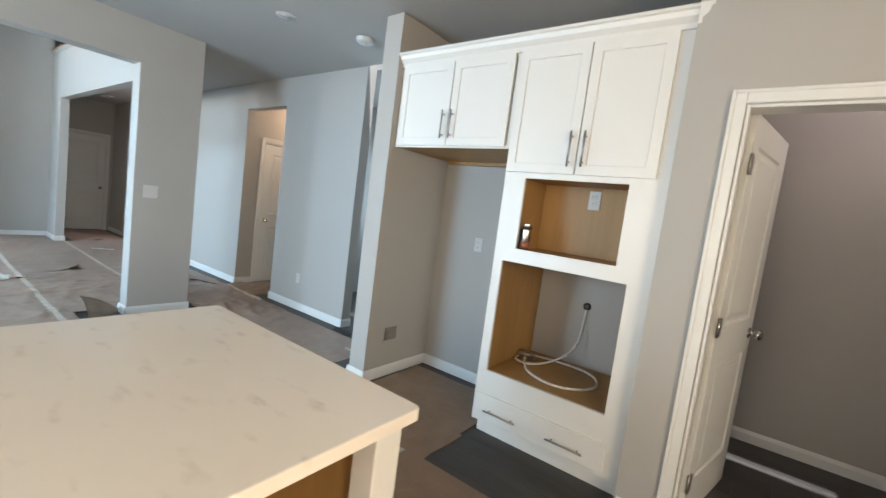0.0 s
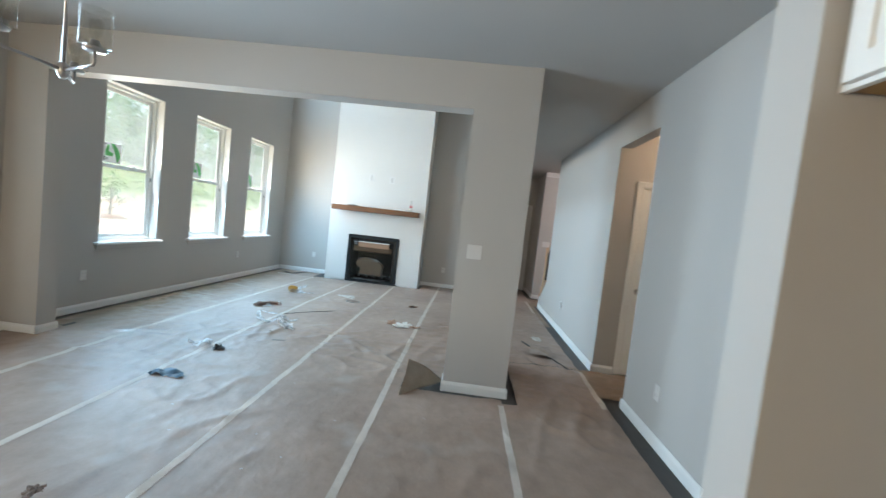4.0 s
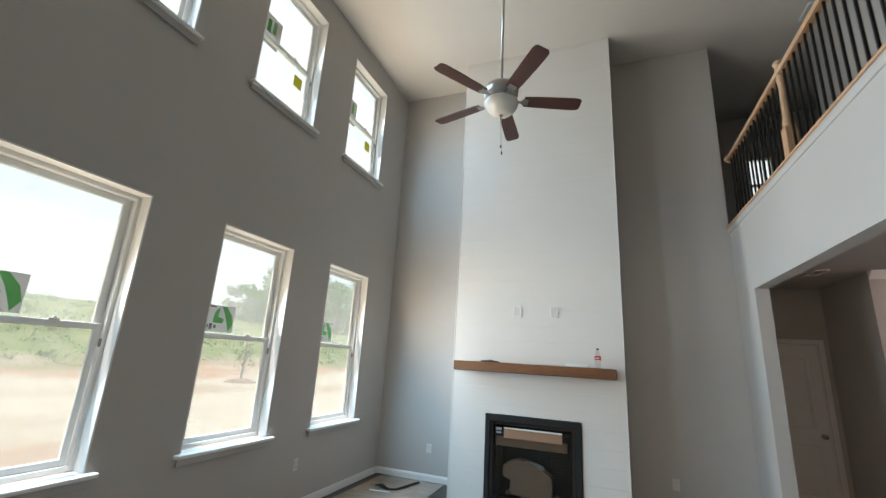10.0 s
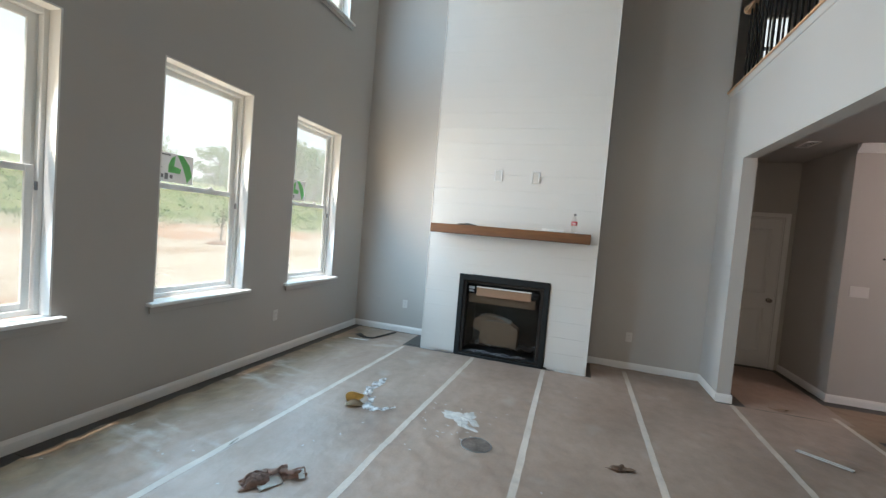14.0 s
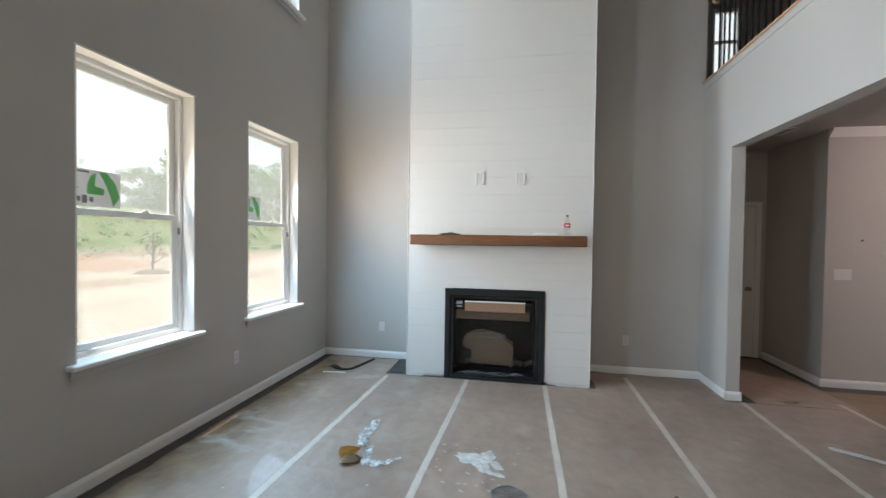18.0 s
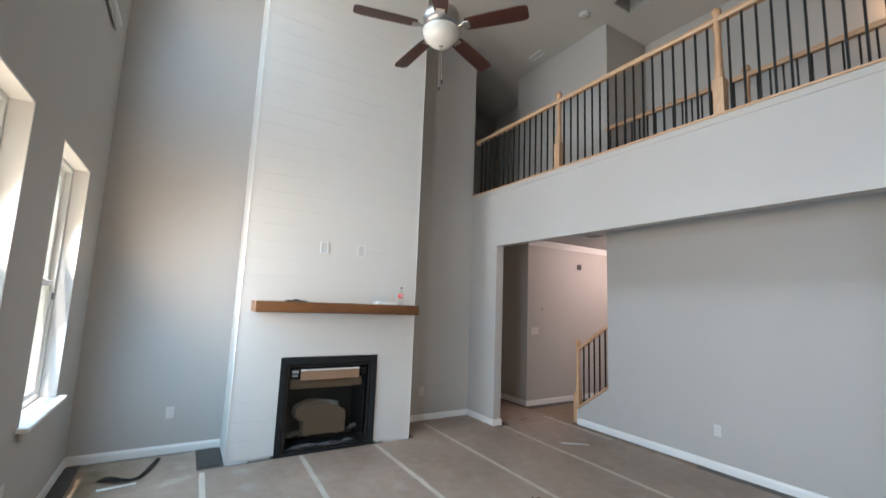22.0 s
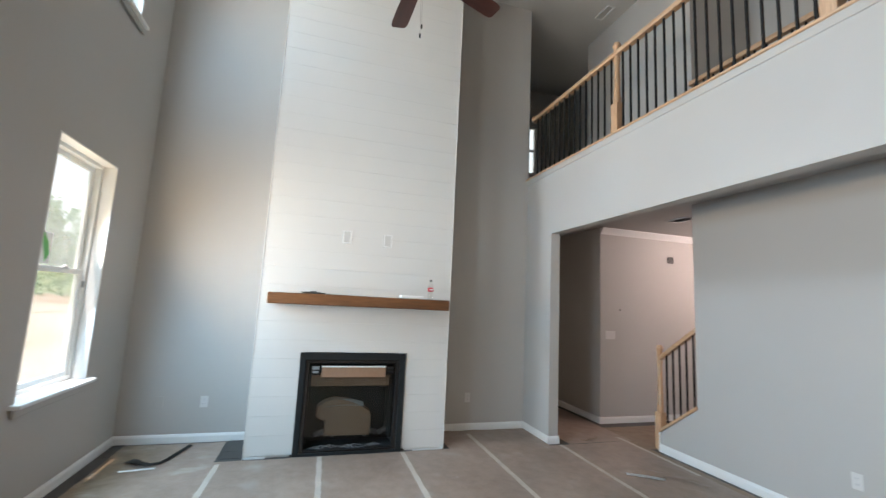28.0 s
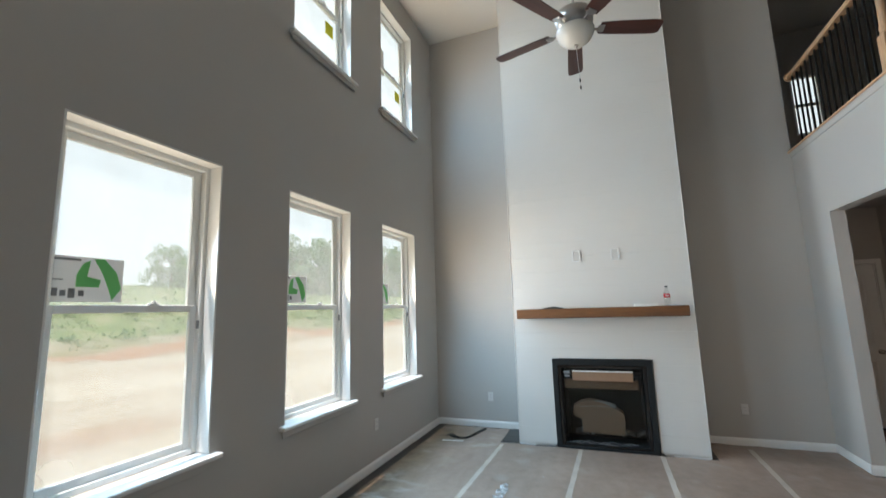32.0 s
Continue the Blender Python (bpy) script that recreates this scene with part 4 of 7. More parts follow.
# ---- fireplace ----
chim = thing("chimney_breast", (-9.36, 0.294, 0), "white shiplap chimney breast running up to the ceiling", "fireplace surround")
CW = 1.0
bm = bmesh.new()
for lo, hi in (((-0.69, -CW, 0), (-0.02, -0.58, 1.02)), ((-0.69, 0.57, 0), (-0.02, CW, 1.02)), ((-0.69, -CW, 1.02), (-0.02, CW, HI))):
    bx(bm, lo, hi)
part("core", bm, M_SHIP, chim)
z = 1.13 - 0.184 * 6
while z < HI:
    a, b = max(z, 0.004), min(z + 0.184, HI) - 0.0010
    spans = ((-CW, -0.555), (0.535, CW)) if b < 1.02 else ((-CW, CW),)
    if a < 1.02 < b:
        for s0, s1 in ((-CW, -0.555), (0.535, CW)):
            bm = bmesh.new()
            bx(bm, (-0.02, s0, a), (0.0, s1, 1.012), 0.0005)
            part("plank", bm, M_SHIP, chim)
        a = 1.012
    for s0, s1 in spans:
        bm = bmesh.new()
        bx(bm, (-0.02, s0, a), (0.0, s1, b), 0.0005)
        part("plank", bm, M_SHIP, chim)
    z += 0.184
for s in (-1, 1):
    bm = bmesh.new()
    bx(bm, (-0.055, s * CW - 0.004, 0.002), (0.004, s * CW + 0.006, HI - 0.004), 0.002)
    part("corner_board", bm, M_SHIP, chim)
for y0, y1 in ((-0.99, -0.80), (0.66, 0.99)):
    bm = bmesh.new()
    bx(bm, (0.0, y0, 0.0), (0.012, y1, 0.018), 0.003)
    part("shoe", bm, M_TRIM, chim)

mantel = thing("mantel_beam", (-9.36, 0.299, 1.493), "stained rustic wooden mantel beam on the chimney breast", "mantel")
bm = bmesh.new()
bx(bm, (0.0, -0.904, 0.0), (0.290, 0.904, 0.108), 0.006)
bmesh.ops.subdivide_edges(bm, edges=[e for e in bm.edges if e.calc_length() > 1.0], cuts=24)
for v in bm.verts:
    v.co += Vector((noise.noise(v.co * 4.0), 0, noise.noise(v.co * 3.0 + Vector((5, 5, 5))))) * 0.004
part("beam", bm, M_BEAM, mantel)

fire = thing("gas_fireplace", (-9.36, 0.281, 0.0), "black gas fireplace insert with packing still inside", "fireplace")
bm = bmesh.new()
for lo, hi in (((0.0, -0.545, 0), (0.022, -0.487, 1.008)), ((0.0, 0.482, 0), (0.022, 0.54, 1.008)), ((0.0, -0.487, 0.937), (0.022, 0.482, 1.008)), ((0.0, -0.487, 0.0), (0.022, 0.482, 0.030))):
    bx(bm, lo, hi, 0.004)
part("surround", bm, M_BLACK, fire)
bm = bmesh.new()
for lo, hi in (((-0.025, -0.485, 0.032), (0.004, -0.448, 0.935)), ((-0.025, 0.440, 0.032), (0.004, 0.480, 0.935)), ((-0.025, -0.448, 0.900), (-0.004, 0.440, 0.935)), ((-0.025, -0.448, 0.032), (0.004, 0.440, 0.050))):
    bx(bm, lo, hi, 0.004)
part("inner_frame", bm, M_GLOSSBLACK, fire, "glossy black inner frame")
bm = bmesh.new()
for lo, hi in (((-0.52, -0.50, 0.01), (-0.50, 0.50, 0.96)), ((-0.50, -0.50, 0.01), (-0.03, -0.48, 0.96)), ((-0.50, 0.48, 0.01), (-0.03, 0.50, 0.96)), ((-0.50, -0.48, 0.01), (-0.03, 0.48, 0.03)), ((-0.50, -0.48, 0.94), (-0.03, 0.48, 0.96))):
    bx(bm, lo, hi)
part("firebox", bm, M_DARKVOID, fire)
bm = bmesh.new()
bx(bm, (-0.040, -0.446, 0.14), (-0.035, 0.438, 0.88))
part("glass", bm, M_FGLASS, fire, "smoked fire glass").visible_shadow = False
bm = bmesh.new()
bx(bm, (-0.034, -0.325, 0.757), (-0.008, 0.335, 0.858), 0.004)
part("packing_card", bm, M_CARD, fire, "folded cardboard strip across the glass")
bm = bmesh.new()
bx(bm, (-0.034, -0.325, 0.859), (-0.006, 0.335, 0.872), 0.002)
part("packing_edge", bm, M_WHITEP, fire)
bm = bmesh.new()
bx(bm, (-0.058, -0.42, 0.665), (-0.046, 0.385, 0.770), 0.003)
bx(bm, (-0.046, -0.16, 0.700), (-0.042, 0.05, 0.757), 0.001)
part("packing_card", bm, M_CARD, fire)
bm = bmesh.new()
outline = ((-0.25, 0.175), (0.205, 0.165), (0.215, 0.33), (0.205, 0.395), (0.16, 0.425), (0.07, 0.475), (-0.02, 0.51), (-0.16, 0.53), (-0.26, 0.505), (-0.335, 0.455), (-0.345, 0.37), (-0.30, 0.33), (-0.25, 0.325))
fr = [bm.verts.new((-0.052, y, z)) for y, z in outline]
bk = [bm.verts.new((-0.20, y, z)) for y, z in outline]
bm.faces.new(fr), bm.faces.new(bk[::-1])
for i in range(len(fr)):
    bm.faces.new((fr[i], bk[i], bk[(i + 1) % len(fr)], fr[(i + 1) % len(fr)]))
part("packing_box", bm, M_CARD, fire, "cardboard packing behind the glass")
bm = bmesh.new()
sheet(bm, 10, 4, lambda u, v: (-0.049 - 0.03 * v, -0.27 + 0.40 * u, 0.452 + 0.045 * math.sin(u * 2.8) * (0.35 + 0.65 * v) + 0.03 * v + 0.006 * noise.noise(Vector((u * 7, v * 5, 3)))), 0.002)
part("packing_flap", bm, M_PACKFILM, fire, "pale folded flap on top of the packing")
for k in (-1, 1):
    bm = bmesh.new()
    bx(bm, (-0.47, 0.43 * k - 0.004, 0.10), (-0.06, 0.43 * k + 0.004, 0.90))
    part("side_liner", bm, M_BLACK, fire)
bm = bmesh.new()
for k in range(5):
    tube(bm, [(-0.30 + 0.05 * (k % 2), -0.34 + 0.17 * k, 0.11), (-0.27, -0.27 + 0.17 * k, 0.15 + 0.01 * (k % 3)), (-0.31, -0.20 + 0.17 * k, 0.115)], 0.028, 8)
part("log_set", bm, M_GREYINK, fire, "dark ceramic logs at the bottom")
for s in (-1, 1):
    bm = bmesh.new()
    bx(bm, (-0.02, 0.385 * s - 0.035, 0.835), (0.0, 0.385 * s + 0.035, 0.868), 0.004)
    bx(bm, (-0.018, 0.385 * s - 0.030, 0.800), (-0.006, 0.385 * s + 0.030, 0.822), 0.003)
    part("clip", bm, M_GREYINK if s < 0 else M_IRON, fire)
bm = bmesh.new()
for k in range(30):
    y, z = random.uniform(-0.40, 0.28), random.uniform(0.056, 0.085)
    tube(bm, [(-0.03 + random.uniform(-0.02, 0.02), y, z), (-0.025, y + random.uniform(0.03, 0.07), z + random.uniform(-0.02, 0.03)), (-0.03, y + random.uniform(0.08, 0.13), max(0.056, z + random.uniform(-0.04, 0.0)))], random.uniform(0.0012, 0.0028), 5)
part("wire_tangle", bm, M_GREYINK, fire, "loose wires and screws on the bottom ledge")
bm = bmesh.new()
bx(bm, (-0.06, -0.446, 0.032), (-0.026, 0.438, 0.056))
part("bottom_ledge", bm, M_BLACK, fire)


# ---- wall plates ----
M_RECESS = mat("grey_plate_recess", (0.53, 0.52, 0.50), 0.5, var=0.03)


def wall_plate(name, at, turn, label, category, w=0.072, h=0.117, kind="outlet", group="wall plates", material=M_PLATE):
    """A cover plate whose back is at `at`, facing -y before the turn."""
    o = thing(name, at, label, category, group, turn)
    bm = bmesh.new()
    bx(bm, (-w / 2, -0.006, -h / 2), (w / 2, 0, h / 2), 0.002)
    part("plate", bm, material, o)
    if kind == "outlet":
        for z in (-0.022, 0.022):
            bm = bmesh.new()
            bx(bm, (-0.017, -0.0085, z - 0.014), (0.017, -0.006, z + 0.014), 0.003)
            s = part("socket", bm, M_PLATE, o)
            bm = bmesh.new()
            for x in (-0.007, 0.007):
                bx(bm, (x - 0.0015, -0.0092, z - 0.002), (x + 0.0015, -0.0085, z + 0.007))
            part("slot", bm, M_GREYINK, s)
    elif kind == "toggle":
        for k in (-1, 1):
            bm = bmesh.new()
            bx(bm, (k * 0.023 - 0.005, -0.007, -0.012), (k * 0.023 + 0.005, -0.006, 0.012), 0.0004)
            slot = part("toggle_slot", bm, M_PLATE, o)
            bm = bmesh.new()
            bx(bm, (k * 0.023 - 0.0035, -0.018, 0.000), (k * 0.023 + 0.0035, -0.007, 0.009), 0.001)
            part("toggle", bm, M_PLATE, slot)
    elif kind == "media":
        for k in (-1, 1):
            bm = bmesh.new()
            bx(bm, (k * (w / 2 - 0.010) - 0.010, -0.011, -h / 2), (k * (w / 2 - 0.010) + 0.010, -0.006, h / 2), 0.003)
            part("rim", bm, M_TRIM, o, "raised white edge")
            bm = bmesh.new()
            bx(bm, (-w / 2 + 0.020, -0.011, k * (h / 2 - 0.007) - 0.007), (w / 2 - 0.020, -0.006, k * (h / 2 - 0.007) + 0.007), 0.003)
            part("rim", bm, M_TRIM, o, "raised white edge")
        # flat insert: the shade of a recess is put in as grey
        bm = bmesh.new()
        bx(bm, (-w / 2 + 0.020, -0.0075, -h / 2 + 0.014), (w / 2 - 0.020, -0.006, h / 2 - 0.014))
        part("recess", bm, M_RECESS, o, "flat insert with recess shade in its grey colour")
    elif kind == "switch":
        n = max(1, round(w / 0.046) - 1)
        for k in range(n):
            x = (k - (n - 1) / 2) * 0.046
            bm = bmesh.new()
            bx(bm, (x - 0.016, -0.0095, -0.033), (x + 0.016, -0.006, 0.033), 0.002)
            part("rocker", bm, M_PLATE, o)
    return o


OUT = "white duplex outlet low on the wall"
for at, turn in (((-5.05, -1.995, 0.41), 180), ((-8.165, -1.995, 0.44), 180), ((-9.955, -1.207, 0.41), 90), ((-9.955, 1.783, 0.40), 90),
                 ((-7.03, 3.78, 0.41), 0), ((-3.98, -1.995, 0.42), 180), ((-3.75, 3.78, 0.38), 0)):
    wall_plate("wall_outlet", at, turn, OUT, "outlet")
wall_plate("cable_plate", (-9.955, -1.632, 0.41), 90, "blank cable plate painted like the wall", "wall plate", 0.085, 0.117, "blank", material=M_WALL)
wall_plate("light_switch", (-4.195, 2.333, 1.23), 90, "white double toggle light switch on the pier", "light switch", 0.126, 0.122, "toggle")
wall_plate("light_switch", (-9.99, 3.98, 1.23), 90, "white triple light switch in the foyer", "light switch", 0.165, 0.117, "switch")
wall_plate("wall_outlet", (-9.36, 0.105, 2.225), 90, "white recessed media box above the mantel", "media box", 0.10, 0.142, "media")
wall_plate("wall_outlet", (-9.36, 0.543, 2.218), 90, "white recessed power box above the mantel", "media box", 0.10, 0.142, "media")
wall_plate("wall_outlet", (-1.272, 3.78, 1.165), 0, "white outlet in the fridge alcove", "outlet")
bm = bmesh.new()
for lo, hi in (((-9.99, 5.06, 2.36), (-9.982, 5.15, 2.37)), ((-9.99, 5.06, 2.45), (-9.982, 5.15, 2.46)), ((-9.99, 5.05, 2.36), (-9.982, 5.06, 2.46)), ((-9.99, 5.15, 2.36), (-9.982, 5.16, 2.46)), ((-9.99, 5.06, 2.37), (-9.988, 5.15, 2.45))):
    bx(bm, lo, hi)
solo("junction_box", bm, M_DARKP, "open dark junction box high on the foyer wall", "junction box")
bm = bmesh.new()
spin(bm, [(0.0, 0.0), (0.01, 0.0), (0.01, 0.012), (0.0, 0.014)], (-9.99, 4.15, 1.60), 8, "x")
solo("wire_stub", bm, M_DARKP, "small dark wire end poking from the foyer wall", "wire")

# ---- ceiling fan ----
fan = thing("ceiling_fan", (-7.31, 0.333, 3.865), "five-blade ceiling fan with walnut blades and opal bowl light", "ceiling fan")
bm = bmesh.new()
spin(bm, [(0.011, 0.10), (0.011, 2.14)], seg=12)
part("downrod", bm, M_NICKEL, fan)
bm = bmesh.new()
spin(bm, [(0.0, 2.12), (0.03, 2.12), (0.065, 2.16), (0.07, 2.20), (0.0, 2.20)], seg=20)
part("canopy", bm, M_NICKEL, fan)
bm = bmesh.new()
spin(bm, [(0.0, -0.035), (0.115, -0.035), (0.143, -0.01), (0.15, 0.045), (0.132, 0.085), (0.055, 0.11), (0.025, 0.16), (0.0, 0.16)], seg=24)
part("motor_housing", bm, M_NICKEL, fan, "brushed nickel motor housing")
bm = bmesh.new()
spin(bm, [(0.0, -0.062), (0.09, -0.062), (0.10, -0.04), (0.07, -0.035), (0.0, -0.035)], seg=20)
part("switch_housing", bm, M_NICKEL, fan)
bm = bmesh.new()
spin(bm, [(0.0, -0.198), (0.038, -0.195), (0.085, -0.175), (0.125, -0.138), (0.145, -0.095), (0.148, -0.072), (0.138, -0.062), (0.0, -0.062)], seg=24)
bowl = part("bowl", bm, M_OPAL, fan, "white opal glass bowl")
bm = bmesh.new()
spin(bm, [(0.0, -0.215), (0.012, -0.21), (0.02, -0.197), (0.0, -0.192)], seg=12)
part("finial", bm, M_NICKEL, bowl)
for k in range(5):
    a = radians(39 + 72 * k)
    rot = Matrix.Translation((0, 0, -0.045)) @ Matrix.Rotation(a, 4, "Z") @ Matrix.Rotation(radians(-11), 4, "X")
    bm = bmesh.new()
    prof = [(0.20, 0.052), (0.27, 0.060), (0.47, 0.066), (0.635, 0.068), (0.672, 0.062), (0.69, 0.045)]
    top = [(x, w) for x, w in prof] + [(x, -w) for x, w in prof[::-1]]
    lo = [bm.verts.new((x, y, -0.004)) for x, y in top]
    hi = [bm.verts.new((x, y, 0.004)) for x, y in top]
    bm.faces.new(lo[::-1]), bm.faces.new(hi)
    for i in range(len(top)):
        bm.faces.new((lo[i], lo[(i + 1) % len(top)], hi[(i + 1) % len(top)], hi[i]))
    blade = part("blade", bm, M_BLADE, fan, "dark walnut blade")
    blade.matrix_basis = rot
    bm = bmesh.new()
    bx(bm, (0.10, -0.014, -0.014), (0.20, 0.014, -0.004), 0.003)
    bx(bm, (0.18, -0.035, -0.012), (0.235, 0.035, -0.004), 0.003)
    part("blade_arm", bm, M_NICKEL, blade)
for dx, ln in ((0.02, 0.30), (-0.018, 0.34)):
    bm = bmesh.new()
    tube(bm, [(dx, 0.0, -0.19), (dx, 0.01, -0.19 - ln)], 0.0018, 5)
    ch = part("pull_chain", bm, M_NICKEL, fan)
    bm = bmesh.new()
    spin(bm, [(0.0, -0.03), (0.006, -0.025), (0.006, 0.0), (0.0, 0.004)], (dx, 0.01, -0.19 - ln), 8)
    part("pull", bm, M_IRON, ch)


# ---- balcony railing ----
def newel(name, at, foot, top, parent):
    """A turned oak newel: square foot, tapered shaft, square head with a cap."""
    bm = bmesh.new()
    bx(bm, (at[0] - 0.045, at[1] - 0.045, at[2]), (at[0] + 0.045, at[1] + 0.045, at[2] + foot), 0.004)
    spin(bm, [(0.043, foot), (0.036, foot + 0.03), (0.040, foot + 0.05), (0.034, foot + 0.09), (0.026, top - 0.26), (0.036, top - 0.19), (0.028, top - 0.17), (0.034, top - 0.13), (0.034, top - 0.06), (0.042, top - 0.05), (0.042, top - 0.03), (0.030, top - 0.025), (0.034, top - 0.01), (0.018, top), (0.0, top)], at, 12)
    return part(name, bm, M_OAKZ, parent, "turned raw oak newel post")


def baluster(bm_mesh, parent, x, y, z):
    ob = new("baluster", bm_mesh)
    ob.parent = parent
    ob.location = (x, y, z)


bal = thing("balcony_railing", (-9.955, 2.665, 3.357), "raw oak balcony railing with black iron balusters", "railing")
bm = bmesh.new()
prof = ((-0.028, 0.0), (0.028, 0.0), (0.033, 0.025), (0.026, 0.052), (0.010, 0.062), (-0.010, 0.062), (-0.026, 0.052), (-0.033, 0.025))
extrude_profile(bm, prof, (0.0, 0, 0.885), (5.605, 0, 0.915), (0, 1, 0))
part("handrail", bm, M_OAK, bal, "raw oak handrail")
bm = bmesh.new()
spin(bm, [(0.0, 0.0), (0.055, 0.0), (0.055, 0.012), (0.045, 0.022), (0.0, 0.022)], (0.0, 0, 0.915), 18, "x")
part("rosette", bm, M_OAK, bal)
POSTS = (1.721, 3.604, 5.487)
for p in POSTS:
    newel("newel_post", (p, 0, 0), 0.36, 1.048, bal)
bm = bmesh.new()
bx(bm, (-0.0078, -0.0078, 0), (0.0078, 0.0078, 0.905))
bal_mesh = mesh_of("baluster", bm, M_IRON)
edges = (0.04, *POSTS)
for a, b in zip(edges, edges[1:]):
    a0, b0 = a + (0.06 if a > 0.1 else 0.02), b - 0.06
    n = round((b0 - a0) / 0.113)
    for k in range(n + 1):
        baluster(bal_mesh, bal, a0 + (b0 - a0) * (k + 0.25) / (n + 0.5), 0, 0)

inner = thing("stairwell_railing", (-8.40, 3.84, UP), "raw oak railing round the stairwell with black iron balusters", "railing")
bm = bmesh.new()
extrude_profile(bm, prof, (0.0, 0, 0.93), (4.18, 0, 0.93), (0, 1, 0))
part("handrail", bm, M_OAK, inner, "raw oak handrail")
bm = bmesh.new()
bx(bm, (0.0, -0.05, 0.0), (4.18, 0.06, 0.022), 0.004)
part("shoe_rail", bm, M_OAK, inner)
newel("newel_post", (1.80, 0, 0.022), 0.36, 1.05, inner)
bm = bmesh.new()
bx(bm, (-0.0078, -0.0078, 0), (0.0078, 0.0078, 0.93))
bal_mesh2 = mesh_of("baluster", bm, M_IRON)
for k in range(36):
    x = 0.06 + 0.115 * k
    if abs(x - 1.80) > 0.06:
        baluster(bal_mesh2, inner, x, 0, 0.02)

# ---- staircase ----
st = thing("staircase", (-8.88, 3.915, 0), "closed staircase with oak treads rising behind the hall wall", "staircase")
for k in range(13):
    bm = bmesh.new()
    bx(bm, (0.03 + 0.25 * k, 0.0, 0.187 * (k + 1) - 0.027), (0.03 + 0.25 * (k + 1) + 0.025, 0.93, 0.187 * (k + 1)), 0.004)
    part("tread", bm, M_OAK, st)
    bm = bmesh.new()
    bx(bm, (0.05 + 0.25 * k, 0.0, 0.187 * k), (0.065 + 0.25 * k, 0.93, 0.187 * (k + 1) - 0.027))
    part("riser", bm, M_TRIM, st)
sr = thing("stair_railing", (-8.945, 3.845, 0), "raw oak stair handrail with black iron balusters", "railing")
newel("newel_post", (0, 0, 0), 0.42, 1.20, sr)
bm = bmesh.new()
extrude_profile(bm, prof, (0.03, 0, 1.03), (0.565, 0, 1.415), (0, 1, 0))
part("handrail", bm, M_OAK, sr, "raw oak handrail")
for k in range(5):
    x = 0.105 + 0.092 * k
    z0 = 0.24 + 0.755 * (x - 0.03)
    bm = bmesh.new()
    bx(bm, (x - 0.0078, -0.0078, z0), (x + 0.0078, 0.0078, 1.04 + 0.735 * (x - 0.03)))
    part("baluster", bm, M_IRON, sr)


# ---- ceiling fittings ----
def ceiling_vent(at, w, h, label, n):
    o = thing("ceiling_vent", at, label, "air vent", "ceiling vents")
    bm = bmesh.new()
    t = 0.022
    for lo, hi in (((-w / 2, -h / 2, -0.012), (-w / 2 + t, h / 2, 0)), ((w / 2 - t, -h / 2, -0.012), (w / 2, h / 2, 0)), ((-w / 2 + t, -h / 2, -0.012), (w / 2 - t, -h / 2 + t, 0)), ((-w / 2 + t, h / 2 - t, -0.012), (w / 2 - t, h / 2, 0))):
        bx(bm, lo, hi, 0.002)
    part("frame", bm, M_TRIM, o)
    bm = bmesh.new()
    bx(bm, (-w / 2 + t, -h / 2 + t, -0.003), (w / 2 - t, h / 2 - t, -0.001))
    part("backing", bm, M_DARKP, o)
    for k in range(n):
        y = -h / 2 + t + (h - 2 * t) * (k + 0.5) / n
        bm = bmesh.new()
        vs = [bm.verts.new((x, y + dy, dz)) for x in (-w / 2 + t, w / 2 - t) for dy, dz in ((-0.015, -0.011), (0.009, -0.0035))]
        bm.faces.new((vs[0], vs[1], vs[3], vs[2]))
        part("slat", bm, M_TRIM, o)
    return o


duct = thing("ceiling_duct", (-7.88, 3.77, HI), "open square duct in the high ceiling, still without a grille", "air duct")
M_DUCT = mat("grey_duct_lining", (0.40, 0.39, 0.36), 0.6, var=0.1)
for lo, hi in (((-0.189, -0.189, 0.0), (-0.184, 0.189, 0.36)), ((0.184, -0.189, 0.0), (0.189, 0.189, 0.36)), ((-0.184, -0.189, 0.0), (0.184, -0.184, 0.36)), ((-0.184, 0.184, 0.0), (0.184, 0.189, 0.36))):
    bm = bmesh.new()
    bx(bm, lo, hi)
    part("duct_side", bm, M_DUCT, duct)
# shade deep in the duct is put in as a near-black end panel
bm = bmesh.new()
bx(bm, (-0.189, -0.189, 0.361), (0.189, 0.189, 0.37))
part("duct_end", bm, M_DARKP, duct, "dark end of the duct")
bm = bmesh.new()
vs = [bm.verts.new(p) for p in ((-0.18, -0.18, 0.10), (0.18, -0.18, 0.10), (0.18, 0.06, 0.30), (-0.18, 0.06, 0.30))]
bm.faces.new(vs)
part("damper", bm, M_DUCT, duct, "tilted damper plate")
ceiling_vent((-9.60, 3.59, HI), 0.30, 0.13, "small white supply vent in the high ceiling", 6)
ceiling_vent((-10.02, 3.38, CE), 0.30, 0.13, "small white supply vent in the hall ceiling", 6)
ceiling_vent((-9.0, 4.30, CE), 0.32, 0.20, "white supply vent in the foyer ceiling", 7)


def smoke_alarm(at):
    o = thing("smoke_alarm", at, "round white smoke alarm on the ceiling", "smoke alarm")
    bm = bmesh.new()
    spin(bm, [(0.0, -0.040), (0.055, -0.040), (0.076, -0.026), (0.081, -0.008), (0.081, 0.0), (0.0, 0.0)], seg=24)
    part("body", bm, M_PLATE, o)
    bm = bmesh.new()
    spin(bm, [(0.0, -0.046), (0.012, -0.046), (0.014, -0.040), (0.0, -0.040)], seg=12)
    part("test_button", bm, M_PLATE, o)


